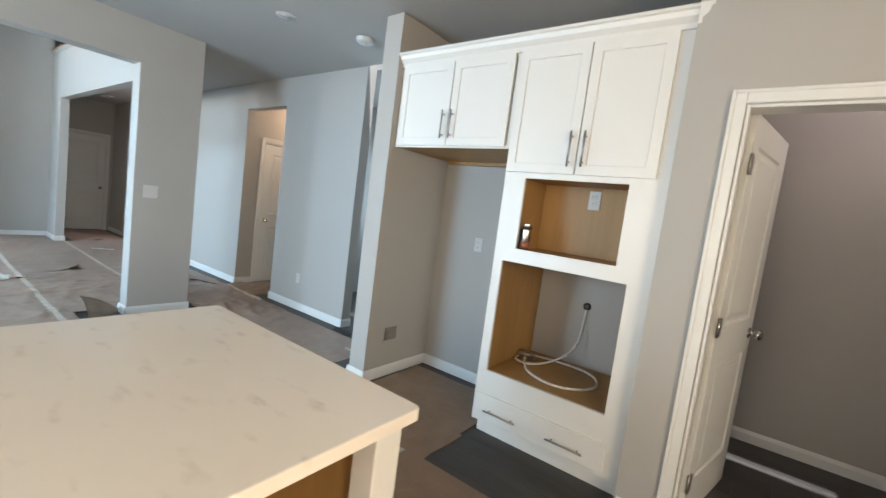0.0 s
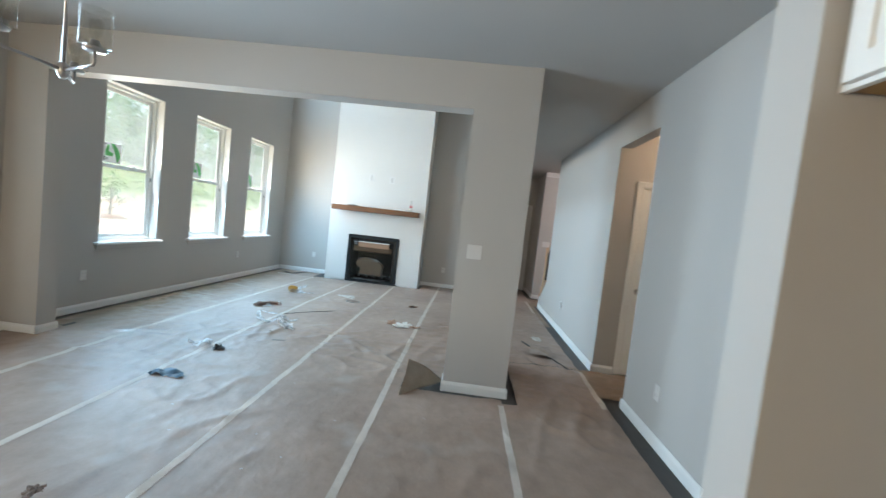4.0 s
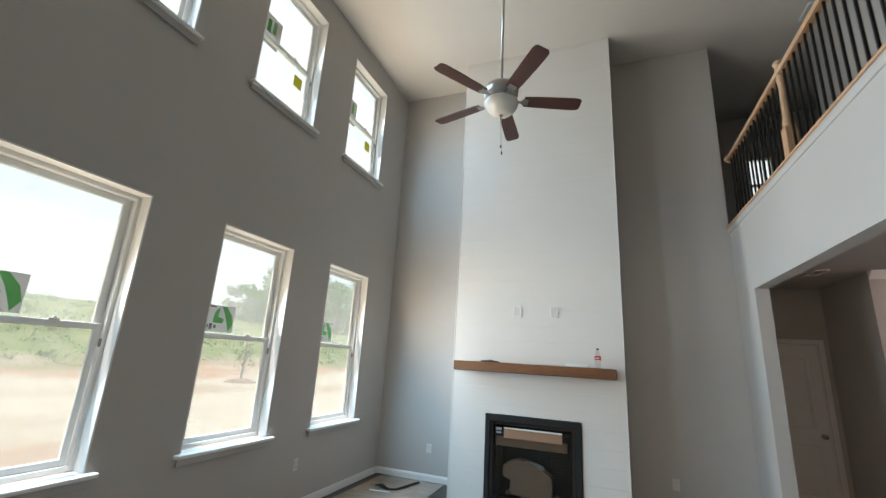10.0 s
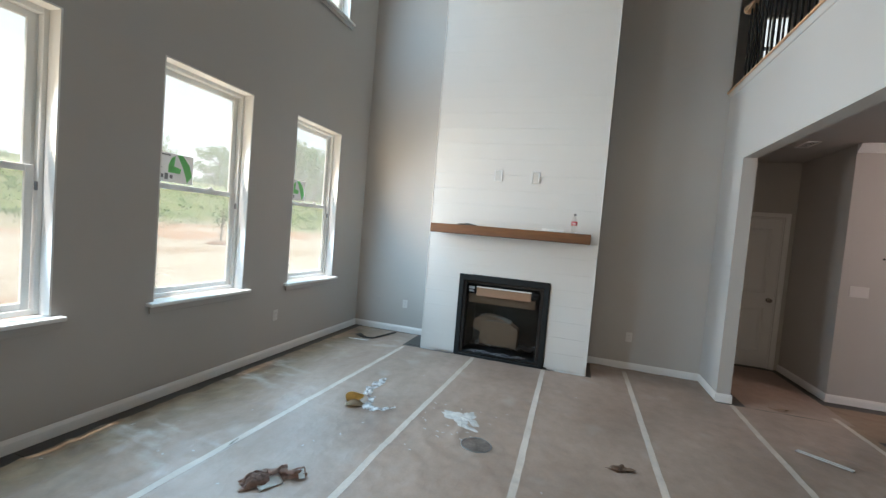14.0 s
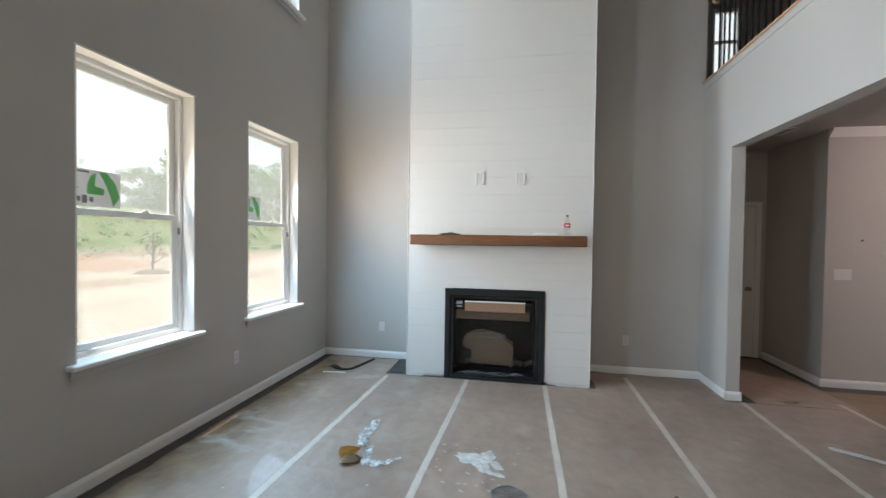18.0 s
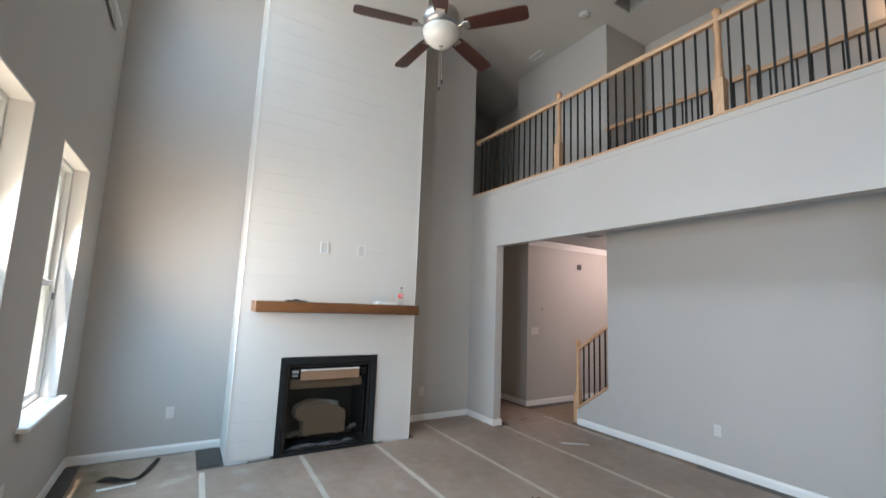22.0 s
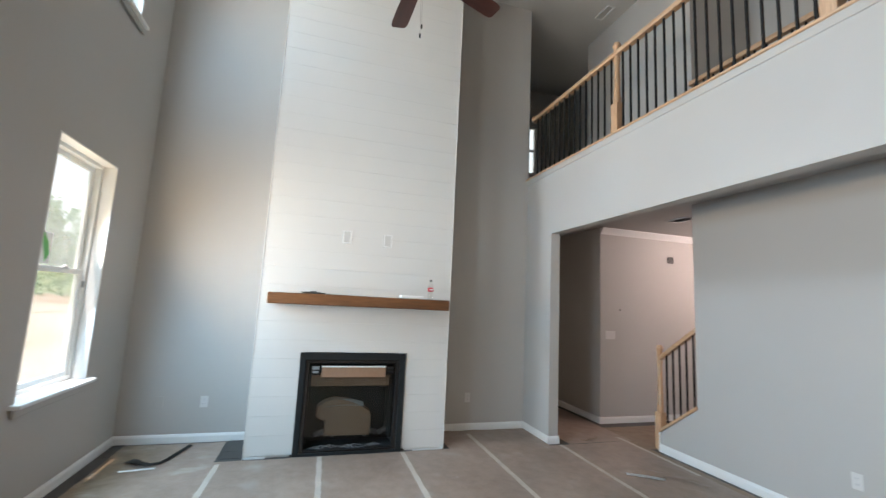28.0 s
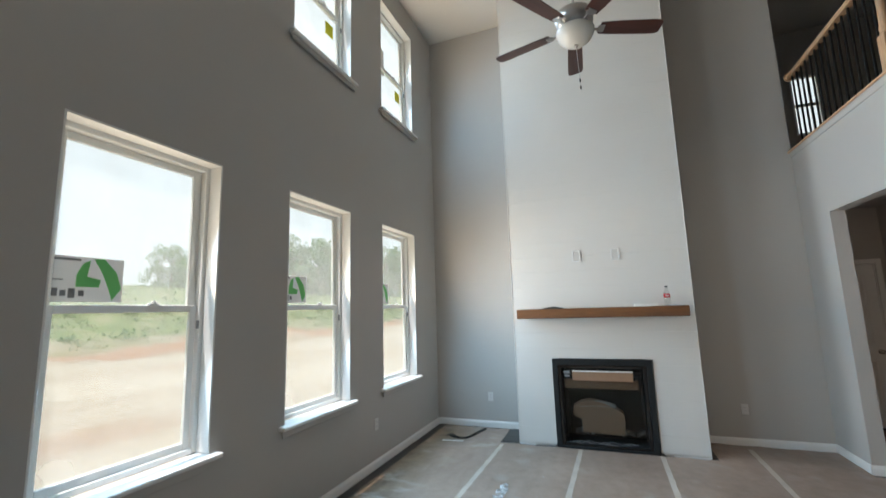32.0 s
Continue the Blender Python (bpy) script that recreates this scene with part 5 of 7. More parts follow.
smoke_alarm((-8.45, 3.43, HI))
smoke_alarm((-2.38, 3.27, CE))
for at in ((-2.69, 2.70, CE),):
    o = thing("recessed_light", at, "small round white recessed ceiling light, off", "recessed light")
    bm = bmesh.new()
    spin(bm, [(0.045, -0.002), (0.075, -0.006), (0.078, 0.0), (0.0, 0.0)], seg=24)
    part("trim_ring", bm, M_PLATE, o)
    bm = bmesh.new()
    spin(bm, [(0.0, -0.003), (0.045, -0.002), (0.045, 0.0), (0.0, 0.0)], seg=20)
    part("lens", bm, M_OPAL, o)


def flush_light(at, power, colour, label):
    o = thing("flush_light", at, label, "ceiling light")
    bm = bmesh.new()
    spin(bm, [(0.0, -0.03), (0.13, -0.03), (0.14, -0.015), (0.14, 0.0), (0.0, 0.0)], seg=20)
    part("base", bm, M_NICKEL, o)
    bm = bmesh.new()
    spin(bm, [(0.0, -0.11), (0.05, -0.105), (0.10, -0.075), (0.125, -0.03), (0.0, -0.03)], seg=20)
    part("bowl", bm, M_LAMPGLASS, o, "lit frosted glass bowl")
    lamp("flush_light_glow", "POINT", Matrix.Translation((at[0], at[1], at[2] - 0.2)), power, colour, (0.08, 0.08))


WARM, PINK = (1.0, 0.66, 0.40), (1.0, 0.81, 0.74)
flush_light((-4.85, 4.75, CE), P_PASSAGE, WARM, "lit flush ceiling light in the side passage")
flush_light((1.15, 3.95, CE), P_PANTRY, PINK, "lit flush ceiling light in the pantry")
flush_light((-8.6, 5.75, CE), P_FOYER, PINK, "lit flush ceiling light in the foyer")

sc = thing("wall_sconce", (-5.48, 4.85, 5.05), "lit wall sconce with a warm bare bulb", "wall lamp")
bm = bmesh.new()
spin(bm, [(0.0, -0.03), (0.05, -0.025), (0.06, 0.0), (0.0, 0.0)], seg=16, axis="y")
part("backplate", bm, M_NICKEL, sc)
bm = bmesh.new()
tube(bm, [(0, -0.02, 0), (0, -0.10, 0.005), (0, -0.12, -0.02)], 0.012)
spin(bm, [(0.0, -0.02), (0.030, -0.02), (0.034, -0.04), (0.034, -0.055), (0.0, -0.055)], (0, -0.12, 0), 14)
part("arm", bm, M_NICKEL, sc)
bm = bmesh.new()
spin(bm, [(0.0, -0.056), (0.02, -0.06), (0.032, -0.09), (0.036, -0.115), (0.026, -0.145), (0.0, -0.155)], (0, -0.12, 0), 14)
part("bulb", bm, M_BULB, sc, "glowing warm bulb").visible_shadow = False
lamp("sconce_glow", "POINT", Matrix.Translation((-5.48, 4.68, 4.95)), P_SCONCE, (1.0, 0.50, 0.20), (0.05, 0.05))

# ---- dining chandelier ----
ch = thing("chandelier", (-2.44, 0.385, 1.925), "three-arm nickel chandelier with clear glass cylinder shades", "chandelier")
bm = bmesh.new()
spin(bm, [(0.008, 0.02), (0.008, 0.865)], seg=8)
part("downrod", bm, M_NICKEL, ch)
bm = bmesh.new()
spin(bm, [(0.0, 0.85), (0.06, 0.85), (0.065, 0.875), (0.0, 0.875)], seg=18)
part("canopy", bm, M_NICKEL, ch)
bm = bmesh.new()
spin(bm, [(0.0, -0.03), (0.012, -0.028), (0.02, -0.015), (0.026, 0.0), (0.026, 0.025), (0.014, 0.04), (0.0, 0.04)], seg=14)
part("hub", bm, M_NICKEL, ch)
for a in (3, 66, 218):
    ca, sa = math.cos(radians(a)), math.sin(radians(a))
    bm = bmesh.new()
    tube(bm, [(0.02 * ca, 0.02 * sa, 0.01), (0.27 * ca, 0.27 * sa, 0.01), (0.28 * ca, 0.28 * sa, 0.02), (0.28 * ca, 0.28 * sa, 0.07)], 0.007)
    arm = part("arm", bm, M_NICKEL, ch)
    c = (0.28 * ca, 0.28 * sa, 0)
    bm = bmesh.new()
    spin(bm, [(0.0, 0.065), (0.038, 0.065), (0.042, 0.075), (0.02, 0.085), (0.016, 0.11), (0.0, 0.11)], c, 14)
    part("cup", bm, M_NICKEL, arm)
    bm = bmesh.new()
    spin(bm, [(0.058, 0.085), (0.060, 0.23), (0.0575, 0.23), (0.0555, 0.088), (0.020, 0.085), (0.020, 0.082), (0.058, 0.082)], c, 20)
    part("glass_shade", bm, M_CLEAR, arm, "clear glass cylinder shade").visible_shadow = False
    bm = bmesh.new()
    spin(bm, [(0.0, 0.108), (0.012, 0.11), (0.014, 0.13), (0.026, 0.165), (0.024, 0.19), (0.0, 0.205)], c, 12)
    part("bulb", bm, M_CLEAR, arm)

# ---- kitchen ----
def ring_frame(bm, x0, x1, z0, z1, y0, y1, r):
    """A rectangular frame in one piece: stiles and rails r wide, between planes y0 and y1."""
    loops = []
    for d, y in ((0, y1), (0, y0 + 0.0015), (0.0015, y0), (r - 0.0015, y0), (r, y0 + 0.0015), (r, y1)):
        loops.append([bm.verts.new((x, y, z)) for x, z in ((x0 + d, z0 + d), (x1 - d, z0 + d), (x1 - d, z1 - d), (x0 + d, z1 - d))])
    for a, b in zip(loops, loops[1:] + loops[:1]):
        for k in range(4):
            bm.faces.new((a[k], a[(k + 1) % 4], b[(k + 1) % 4], b[k]))


def shaker(name, x0, x1, z0, z1, y, parent, handle=None):
    """A shaker door or drawer front, its face towards -y; handle: (x, z0, z1) upright or (x0, x1, z) level."""
    bm = bmesh.new()
    r = 0.055
    ring_frame(bm, x0, x1, z0, z1, y - 0.02, y, r)
    d = part(name, bm, M_CAB, parent)
    bm = bmesh.new()
    bx(bm, (x0 + r - 0.002, y - 0.011, z0 + r - 0.002), (x1 - r + 0.002, y - 0.003, z1 - r + 0.002))
    part("door_panel", bm, M_CAB, d)
    if handle:
        bar_handle(d, handle, y - 0.02)
    return d


def pieces(names, material, parent, pairs, bev=0.0, label=""):
    """One part for each board of a carcass."""
    for nm, (lo, hi) in zip(names, pairs):
        bm = bmesh.new()
        bx(bm, lo, hi, bev)
        part(nm, bm, material, parent, label)


def bar_handle(parent, h, y):
    bm = bmesh.new()
    a, b = ((h[1][0], y - 0.030, h[1][1]), (h[1][0], y - 0.030, h[1][2])) if h[0] == "z" else ((h[1][0], y - 0.030, h[1][2]), (h[1][1], y - 0.030, h[1][2]))
    tube(bm, [a, b], 0.006, 10)
    va, vb = Vector(a), Vector(b)
    for f in (0.14, 0.86):
        p = va.lerp(vb, f)
        tube(bm, [p, p + Vector((0, 0.030, 0))], 0.0045, 8)
    part("handle", bm, M_NICKEL, parent, "brushed nickel bar handle")


FY = 3.09
fc = thing("fridge_cabinet", (0, 0, 0), "white shaker wall cabinet over the fridge alcove", "cabinet")
pieces(("side_panel", "side_panel", "top_panel", "back_panel"), M_CAB, fc, (((-1.695, FY + 0.019, 1.862), (-1.677, 3.775, 2.43)), ((-0.738, FY + 0.019, 1.862), (-0.722, 3.775, 2.43)), ((-1.677, FY + 0.019, 2.41), (-0.738, 3.755, 2.43)), ((-1.677, 3.755, 1.862), (-0.738, 3.775, 2.43))))
bm = bmesh.new()
ring_frame(bm, -1.70, -0.722, 1.845, 2.43, FY, FY + 0.018, 0.022)
part("face_frame", bm, M_CAB, fc)
pieces(("bottom_panel", "hanging_rail"), M_PLY, fc, (((-1.69, FY + 0.02, 1.847), (-0.724, 3.775, 1.861)), ((-1.66, 3.72, 1.822), (-0.76, 3.775, 1.847))), 0.0, "unpainted maple underside")
shaker("door", -1.672, -1.212, 1.857, 2.42, FY, fc, ("z", (-1.245, 1.90, 2.09)))
shaker("door", -1.206, -0.752, 1.857, 2.42, FY, fc, ("z", (-1.172, 1.90, 2.09)))

oc = thing("oven_cabinet", (0, 0, 0), "tall white oven cabinet with empty appliance openings", "cabinet")
X0, X1 = -0.72, 0.20
pieces(("face_stile", "face_stile", "base_panel", "face_rail", "upper_panel", "face_filler", "face_filler", "side_panel", "side_panel", "top_panel", "toe_kick"), M_CAB, oc, (
    ((X0, FY, 0.105), (-0.659, 3.11, 2.43)), ((0.082, FY, 0.105), (X1, 3.11, 2.43)), ((-0.659, FY, 0.105), (0.082, 3.11, 0.443)),
    ((-0.659, FY, 1.157), (0.082, 3.11, 1.241)), ((-0.659, FY, 1.672), (0.082, 3.11, 2.43)), ((-0.659, FY, 1.241), (-0.581, 3.11, 1.672)), ((0.013, FY, 1.241), (0.082, 3.11, 1.672)),
    ((X0, 3.11, 0.105), (X0 + 0.018, 3.775, 2.43)), ((X1 - 0.018, 3.11, 0.105), (X1, 3.775, 2.43)), ((X0 + 0.018, 3.11, 2.41), (X1 - 0.018, 3.775, 2.43)), ((X0 + 0.01, FY + 0.07, 0.002), (X1 - 0.002, 3.40, 0.104))))
pieces(("microwave_shelf", "microwave_top", "lining_panel", "lining_panel", "back_panel"), M_PLY, oc, (
    ((X0 + 0.02, 3.112, 1.206), (X1 - 0.02, 3.74, 1.240)), ((X0 + 0.02, 3.112, 1.676), (X1 - 0.02, 3.74, 1.696)), ((-0.612, 3.112, 1.242), (-0.594, 3.74, 1.674)), ((0.026, 3.112, 1.242), (0.044, 3.74, 1.674)), ((-0.592, 3.425, 1.242), (0.024, 3.445, 1.674))), 0.0, "bare maple plywood lining")
pieces(("oven_shelf", "lining_panel", "lining_panel"), M_PLY, oc, (
    ((X0 + 0.02, 3.112, 0.42), (X1 - 0.02, 3.76, 0.442)), ((-0.69, 3.112, 0.443), (-0.667, 3.772, 1.165)), ((0.09, 3.112, 0.443), (0.110, 3.772, 1.165))), 0.0, "bare maple plywood lining")
shaker("door", -0.712, -0.285, 1.705, 2.42, FY, oc, ("z", (-0.320, 1.745, 1.94)))
shaker("door", -0.279, 0.135, 1.705, 2.42, FY, oc, ("z", (-0.243, 1.745, 1.94)))
bm = bmesh.new()
bx(bm, (-0.70, FY - 0.02, 0.135), (0.118, FY, 0.292), 0.002)
dr = part("drawer_front", bm, M_CAB, oc)
bar_handle(dr, ("x", (-0.615, -0.40, 0.20)), FY - 0.02)
bar_handle(dr, ("x", (-0.20, 0.01, 0.20)), FY - 0.02)

CC = ((0.0, 0.0), (-0.0, 0.095), (0.058, 0.095), (0.058, 0.080), (0.046, 0.074), (0.040, 0.050), (0.024, 0.034), (0.016, 0.026), (0.016, 0.0))
crown = thing("cabinet_crown", (0, 0, 0), "white stepped crown moulding on the cabinets", "crown moulding")
for a, b, out in (((-1.70, FY - 0.001, 2.421), (0.235, FY - 0.001, 2.421), (0, -1, 0)), ((0.206, 3.029, 2.421), (0.206, FY + 0.01, 2.421), (1, 0, 0))):
    bm = bmesh.new()
    extrude_profile(bm, CC, a, b, out)
    part("crown_run", bm, M_CAB, crown)

wall_plate("wall_outlet", (-0.255, 3.423, 1.595), 0, "white outlet in the microwave opening", "outlet")
can = thing("drink_can", (-0.545, 3.14, 1.2405), "silver and orange drinks can in the microwave opening", "can")
bm = bmesh.new()
spin(bm, [(0.0, 0.004), (0.022, 0.0), (0.029, 0.008), (0.029, 0.145), (0.024, 0.156), (0.025, 0.158), (0.022, 0.154), (0.0, 0.153)], seg=18)
part("body", bm, M_CHROME, can)
bm = bmesh.new()
spin(bm, [(0.0293, 0.010), (0.0293, 0.050)], seg=18)
part("print_band", bm, mat("orange_print", (0.28, 0.10, 0.055), 0.4, 0.3), can, "orange printed band")
bm = bmesh.new()
spin(bm, [(0.0293, 0.125), (0.0293, 0.142)], seg=18)
part("print_band", bm, M_DARKP, can)
bm = bmesh.new()
bx(bm, (-0.577, 3.118, 1.2405), (-0.573, 3.19, 1.366))
solo("wood_offcut", bm, M_DARKP, "thin dark strip leaning in the microwave opening", "offcut")

bm = bmesh.new()
coil = smooth([(-0.297, 3.775, 0.858), (-0.300, 3.752, 0.77), (-0.297, 3.70, 0.64), (-0.335, 3.63, 0.54), (-0.427, 3.56, 0.470), (-0.501, 3.44, 0.456), (-0.585, 3.41, 0.454), (-0.640, 3.46, 0.454), (-0.640, 3.54, 0.456),
               (-0.560, 3.62, 0.457), (-0.330, 3.655, 0.455), (-0.155, 3.61, 0.454), (-0.075, 3.48, 0.453), (-0.085, 3.345, 0.453), (-0.170, 3.245, 0.453), (-0.300, 3.212, 0.453), (-0.455, 3.28, 0.454), (-0.545, 3.40, 0.462), (-0.585, 3.485, 0.470)])
tube(bm, coil, 0.0085, 8)
solo("power_cable", bm, M_CABLE, "coil of white armoured power cable from the wall", "cable")
bm = bmesh.new()
spin(bm, [(0.0, -0.05), (0.022, -0.05), (0.028, -0.04), (0.028, 0.03), (0.018, 0.05), (0.0, 0.05)], (-0.605, 3.535, 0.473), 10, "x")
bx(bm, (-0.575, 3.51, 0.445), (-0.535, 3.56, 0.483), 0.004)
solo("cable_connector", bm, M_NICKEL, "grey metal connector on the coiled cable end", "connector")
bm = bmesh.new()
spin(bm, [(0.0, 3.765), (0.02, 3.765), (0.028, 3.772), (0.028, 3.78), (0.0, 3.78)], (-0.30, 0, 0.87), 12, "y")
solo("cable_hole", bm, M_DARKP, "dark cable hole in the drywall behind the oven", "wall hole")
wb = thing("water_box", (-1.70, 3.285, 0.357), "recessed water supply box in the alcove wall", "water box")
bm = bmesh.new()
for lo, hi in (((0.0, -0.078, -0.062), (0.006, 0.078, -0.054)), ((0.0, -0.078, 0.054), (0.006, 0.078, 0.062)), ((0.0, -0.078, -0.054), (0.006, -0.070, 0.054)), ((0.0, 0.070, -0.054), (0.006, 0.078, 0.054))):
    bx(bm, lo, hi)
part("rim", bm, M_WALL, wb)
# flat panel: the box's inner shade is drawn as grey plus a dark strip
bm = bmesh.new()
bx(bm, (0.0, -0.070, -0.054), (0.002, 0.070, 0.054))
part("recess", bm, mat("grey_box_recess", (0.24, 0.225, 0.20), 0.7), wb)
bm = bmesh.new()
bx(bm, (0.002, -0.068, -0.052), (0.0035, -0.058, 0.052))
part("painted_shadow", bm, M_DARKP, wb)
bm = bmesh.new()
tube(bm, [(0.004, -0.03, -0.05), (0.008, -0.028, -0.01), (0.010, -0.035, 0.01)], 0.008)
part("valve", bm, M_NICKEL, wb)

isl = thing("kitchen_island", (0, 0, 0), "white kitchen island with an empty appliance bay", "kitchen island")
pieces(("cabinet_body", "back_cabinet", "end_panel"), M_CAB, isl, (((-1.07, -0.75, 0.10), (-0.10, 0.72, 0.886)), ((-1.07, 0.72, 0.10), (-0.72, 1.56, 0.886)), ((-0.72, 1.535, 0.10), (-0.135, 1.56, 0.886))), 0.001)
pieces(("corner_post", "top_rail"), M_CAB, isl, (((-0.125, 1.475, 0.0), (-0.05, 1.562, 0.886)), ((-0.17, 0.742, 0.866), (-0.13, 1.475, 0.886))), 0.002)
pieces(("bay_lining", "bay_lining", "bay_lining"), M_PLY, isl, (((-0.715, 1.50, 0.10), (-0.14, 1.532, 0.88)), ((-0.718, 0.742, 0.10), (-0.70, 1.50, 0.88)), ((-0.70, 0.722, 0.10), (-0.12, 0.74, 0.80))), 0.0, "bare maple bay lining")
pieces(("toe_kick", "toe_kick"), M_CAB, isl, (((-1.02, -0.70, 0.002), (-0.16, 0.70, 0.10)), ((-1.02, 0.70, 0.002), (-0.74, 1.51, 0.10))))
for k in range(3):
    z0, z1 = ((0.13, 0.37), (0.38, 0.62), (0.63, 0.86))[k]
    bm = bmesh.new()
    bx(bm, (-0.10, 0.02, z0), (-0.08, 0.68, z1), 0.002)
    f = part("drawer_front", bm, M_CAB, isl)
    bm = bmesh.new()
    tube(bm, [(-0.05, 0.26, (z0 + z1) / 2), (-0.05, 0.44, (z0 + z1) / 2)], 0.006, 8)
    for y in (0.29, 0.41):
        tube(bm, [(-0.05, y, (z0 + z1) / 2), (-0.08, y, (z0 + z1) / 2)], 0.0045, 6)
    part("handle", bm, M_NICKEL, f)
bm = bmesh.new()
bx(bm, (-1.105, -0.80, 0.888), (-0.02, 1.595, 0.920))
vert_edges = [e for e in bm.edges if abs(e.verts[0].co.z - e.verts[1].co.z) > 0.02]
bmesh.ops.bevel(bm, geom=vert_edges, offset=0.02, segments=5, affect="EDGES", profile=0.5)
bmesh.ops.bevel(bm, geom=[e for e in bm.edges if e.verts[0].co.z > 0.919 and e.verts[1].co.z > 0.919], offset=0.004, segments=2, affect="EDGES", profile=0.5)
solo("island_countertop", bm, M_QUARTZ, "white quartz countertop with faint tan veins", "countertop")


# ---- floor paper, tape and debris ----
def paper_height(x, y):
    """Waves, ridged creases and lapped seams of the loose floor paper; deepest between dining and great room."""
    deep = 0.20 + 0.62 * math.exp(-((x + 4.9) / 1.7) ** 2)
    wx = x + 0.25 * noise.noise(Vector((x * 0.8, y * 0.8, 7.7)))
    wy = y + 0.25 * noise.noise(Vector((x * 0.8, y * 0.8, 1.7)))
    where = max(0.0, 0.55 + 1.3 * noise.noise(Vector((x * 0.9, y * 0.9, 9.0))))
    r1 = max(0.0, 1 - abs(noise.noise(Vector((wx * 1.5 + wy * 1.0, wy * 2.2 - wx * 0.8, 3.1)))) * 4.0) ** 2
    r2 = max(0.0, 1 - abs(noise.noise(Vector((wx * 3.6 - wy * 1.2, wy * 3.0 + wx * 1.5, 5.3)))) * 3.6) ** 2
    r3 = max(0.0, 1 - abs(noise.noise(Vector((wx * 8.0 + wy * 3.0, wy * 9.0 - wx * 2.0, 2.2)))) * 3.4)
    soft = noise.noise(Vector((x * 1.3, y * 1.7, 0.5)))
    lap = 0.0
    for at in (-3.74 - 0.20 * y + 0.04 * math.sin(y * 2.3), -4.83 - 0.27 * y + 0.05 * math.sin(y * 2.9 + 1.0)):
        d = (x - at) / 0.02
        if -40 < d < 1:
            lap += 0.007 * math.exp(d / 9) if d < 0 else 0.007 * (1 - d)
    return 0.006 + deep * max(0.0, where * (0.024 * r1 + 0.018 * r2 + 0.006 * r3) + 0.007 * (soft + 0.55)) + (lap if -1.9 < y < 2.6 else 0.0)


def ragged(v, seed, amp=0.03):
    return amp * (noise.noise(Vector((v * 1.1, seed, 0))) + 0.4 * noise.noise(Vector((v * 5.0, seed, 4))))


SHEETS = (  # x from, x to, y from, y to
    (-9.90, -4.45, -1.86, -0.94), (-4.45, 2.7, -1.90, -0.94), (-9.32, 2.7, -0.94, -0.02), (-9.32, 2.7, -0.02, 0.85), (-9.32, 2.7, 0.85, 1.75), (-9.93, -9.32, 1.36, 1.75),
    (-9.93, -4.44, 1.75, 2.56), (-4.44, -4.12, 1.75, 1.84), (-4.12, -1.9, 1.75, 2.70), (-1.9, 2.7, 1.75, 2.62), (-9.25, -5.2, 2.56, 3.62), (-5.2, -2.14, 2.83, 3.62), (-4.05, -2.14, 2.70, 2.83),
    (-1.90, -0.72, 2.62, 3.0), (-1.66, -0.75, 3.0, 3.66), (-11.0, -9.25, 2.82, 3.70), (-9.25, -7.2, 3.62, 3.70), (-9.80, -8.95, 3.70, 6.4), (-5.2, -4.45, 3.62, 5.2),
)
for i, (x0, x1, y0, y1) in enumerate(SHEETS):
    bm = bmesh.new()
    nx, ny = max(4, int((x1 - x0) / 0.026)), max(3, int((y1 - y0) / 0.028))

    def paper_at(u, v):
        x = x0 + u * (x1 - x0) + (ragged(y0 + v * (y1 - y0), i) if u in (0, 1) else 0)
        y = y0 + v * (y1 - y0) + (ragged(x, i + 30, 0.045) if (i == 0 and v == 0) else 0)
        return (x, y, paper_height(x, y))

    sheet(bm, nx, ny, paper_at)
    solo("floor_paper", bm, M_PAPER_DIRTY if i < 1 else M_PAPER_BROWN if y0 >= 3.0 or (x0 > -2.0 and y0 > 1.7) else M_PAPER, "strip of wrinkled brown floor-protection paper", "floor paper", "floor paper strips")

TAPES = (  # y at the start, middle and end, x from, x to
    (-0.90, -1.00, -0.97, -9.25, 2.6), (0.0, -0.10, -0.09, -9.30, 2.6), (0.83, 0.84, 0.87, -9.30, 2.6), (1.745, 1.72, 1.76, -9.80, 2.6), (2.69, 2.66, 2.66, -9.25, -5.25), (2.69, 2.70, 2.70, -4.0, -2.0),
    (2.56, 2.57, 2.58, -1.72, -0.85), (3.60, 3.60, 3.59, -9.4, -8.2), (3.62, 3.61, 3.59, -5.15, -4.2), (3.40, 3.40, 3.40, -2.35, -1.92),
)
for k, (ya, ym, yb, x0, x1) in enumerate(TAPES):
    bm = bmesh.new()
    n = max(3, int((x1 - x0) / 0.024))
    turn_at = 0.30 if x1 - x0 > 6 else 0.5

    def tape_at(u, v):
        x = x0 + u * (x1 - x0)
        y = ya + (ym - ya) * min(1.0, u / turn_at) + (yb - ym) * max(0.0, (u - turn_at) / (1 - turn_at))
        end = 0.012 * noise.noise(Vector((v * 40, k, 5))) if u in (0, 1) else 0.0
        yy = y + (v - 0.5) * (0.048 + 0.010 * noise.noise(Vector((x * 7, k + v * 3, 0)))) + 0.010 * noise.noise(Vector((x * 0.6, k * 3.0, 1)))
        return (x + end, yy, paper_height(x, yy) + 0.0022)

    sheet(bm, n, 4, tape_at)
    solo("floor_tape", bm, M_TAPE, "long strip of cream masking tape on the paper", "tape", "tape strips")


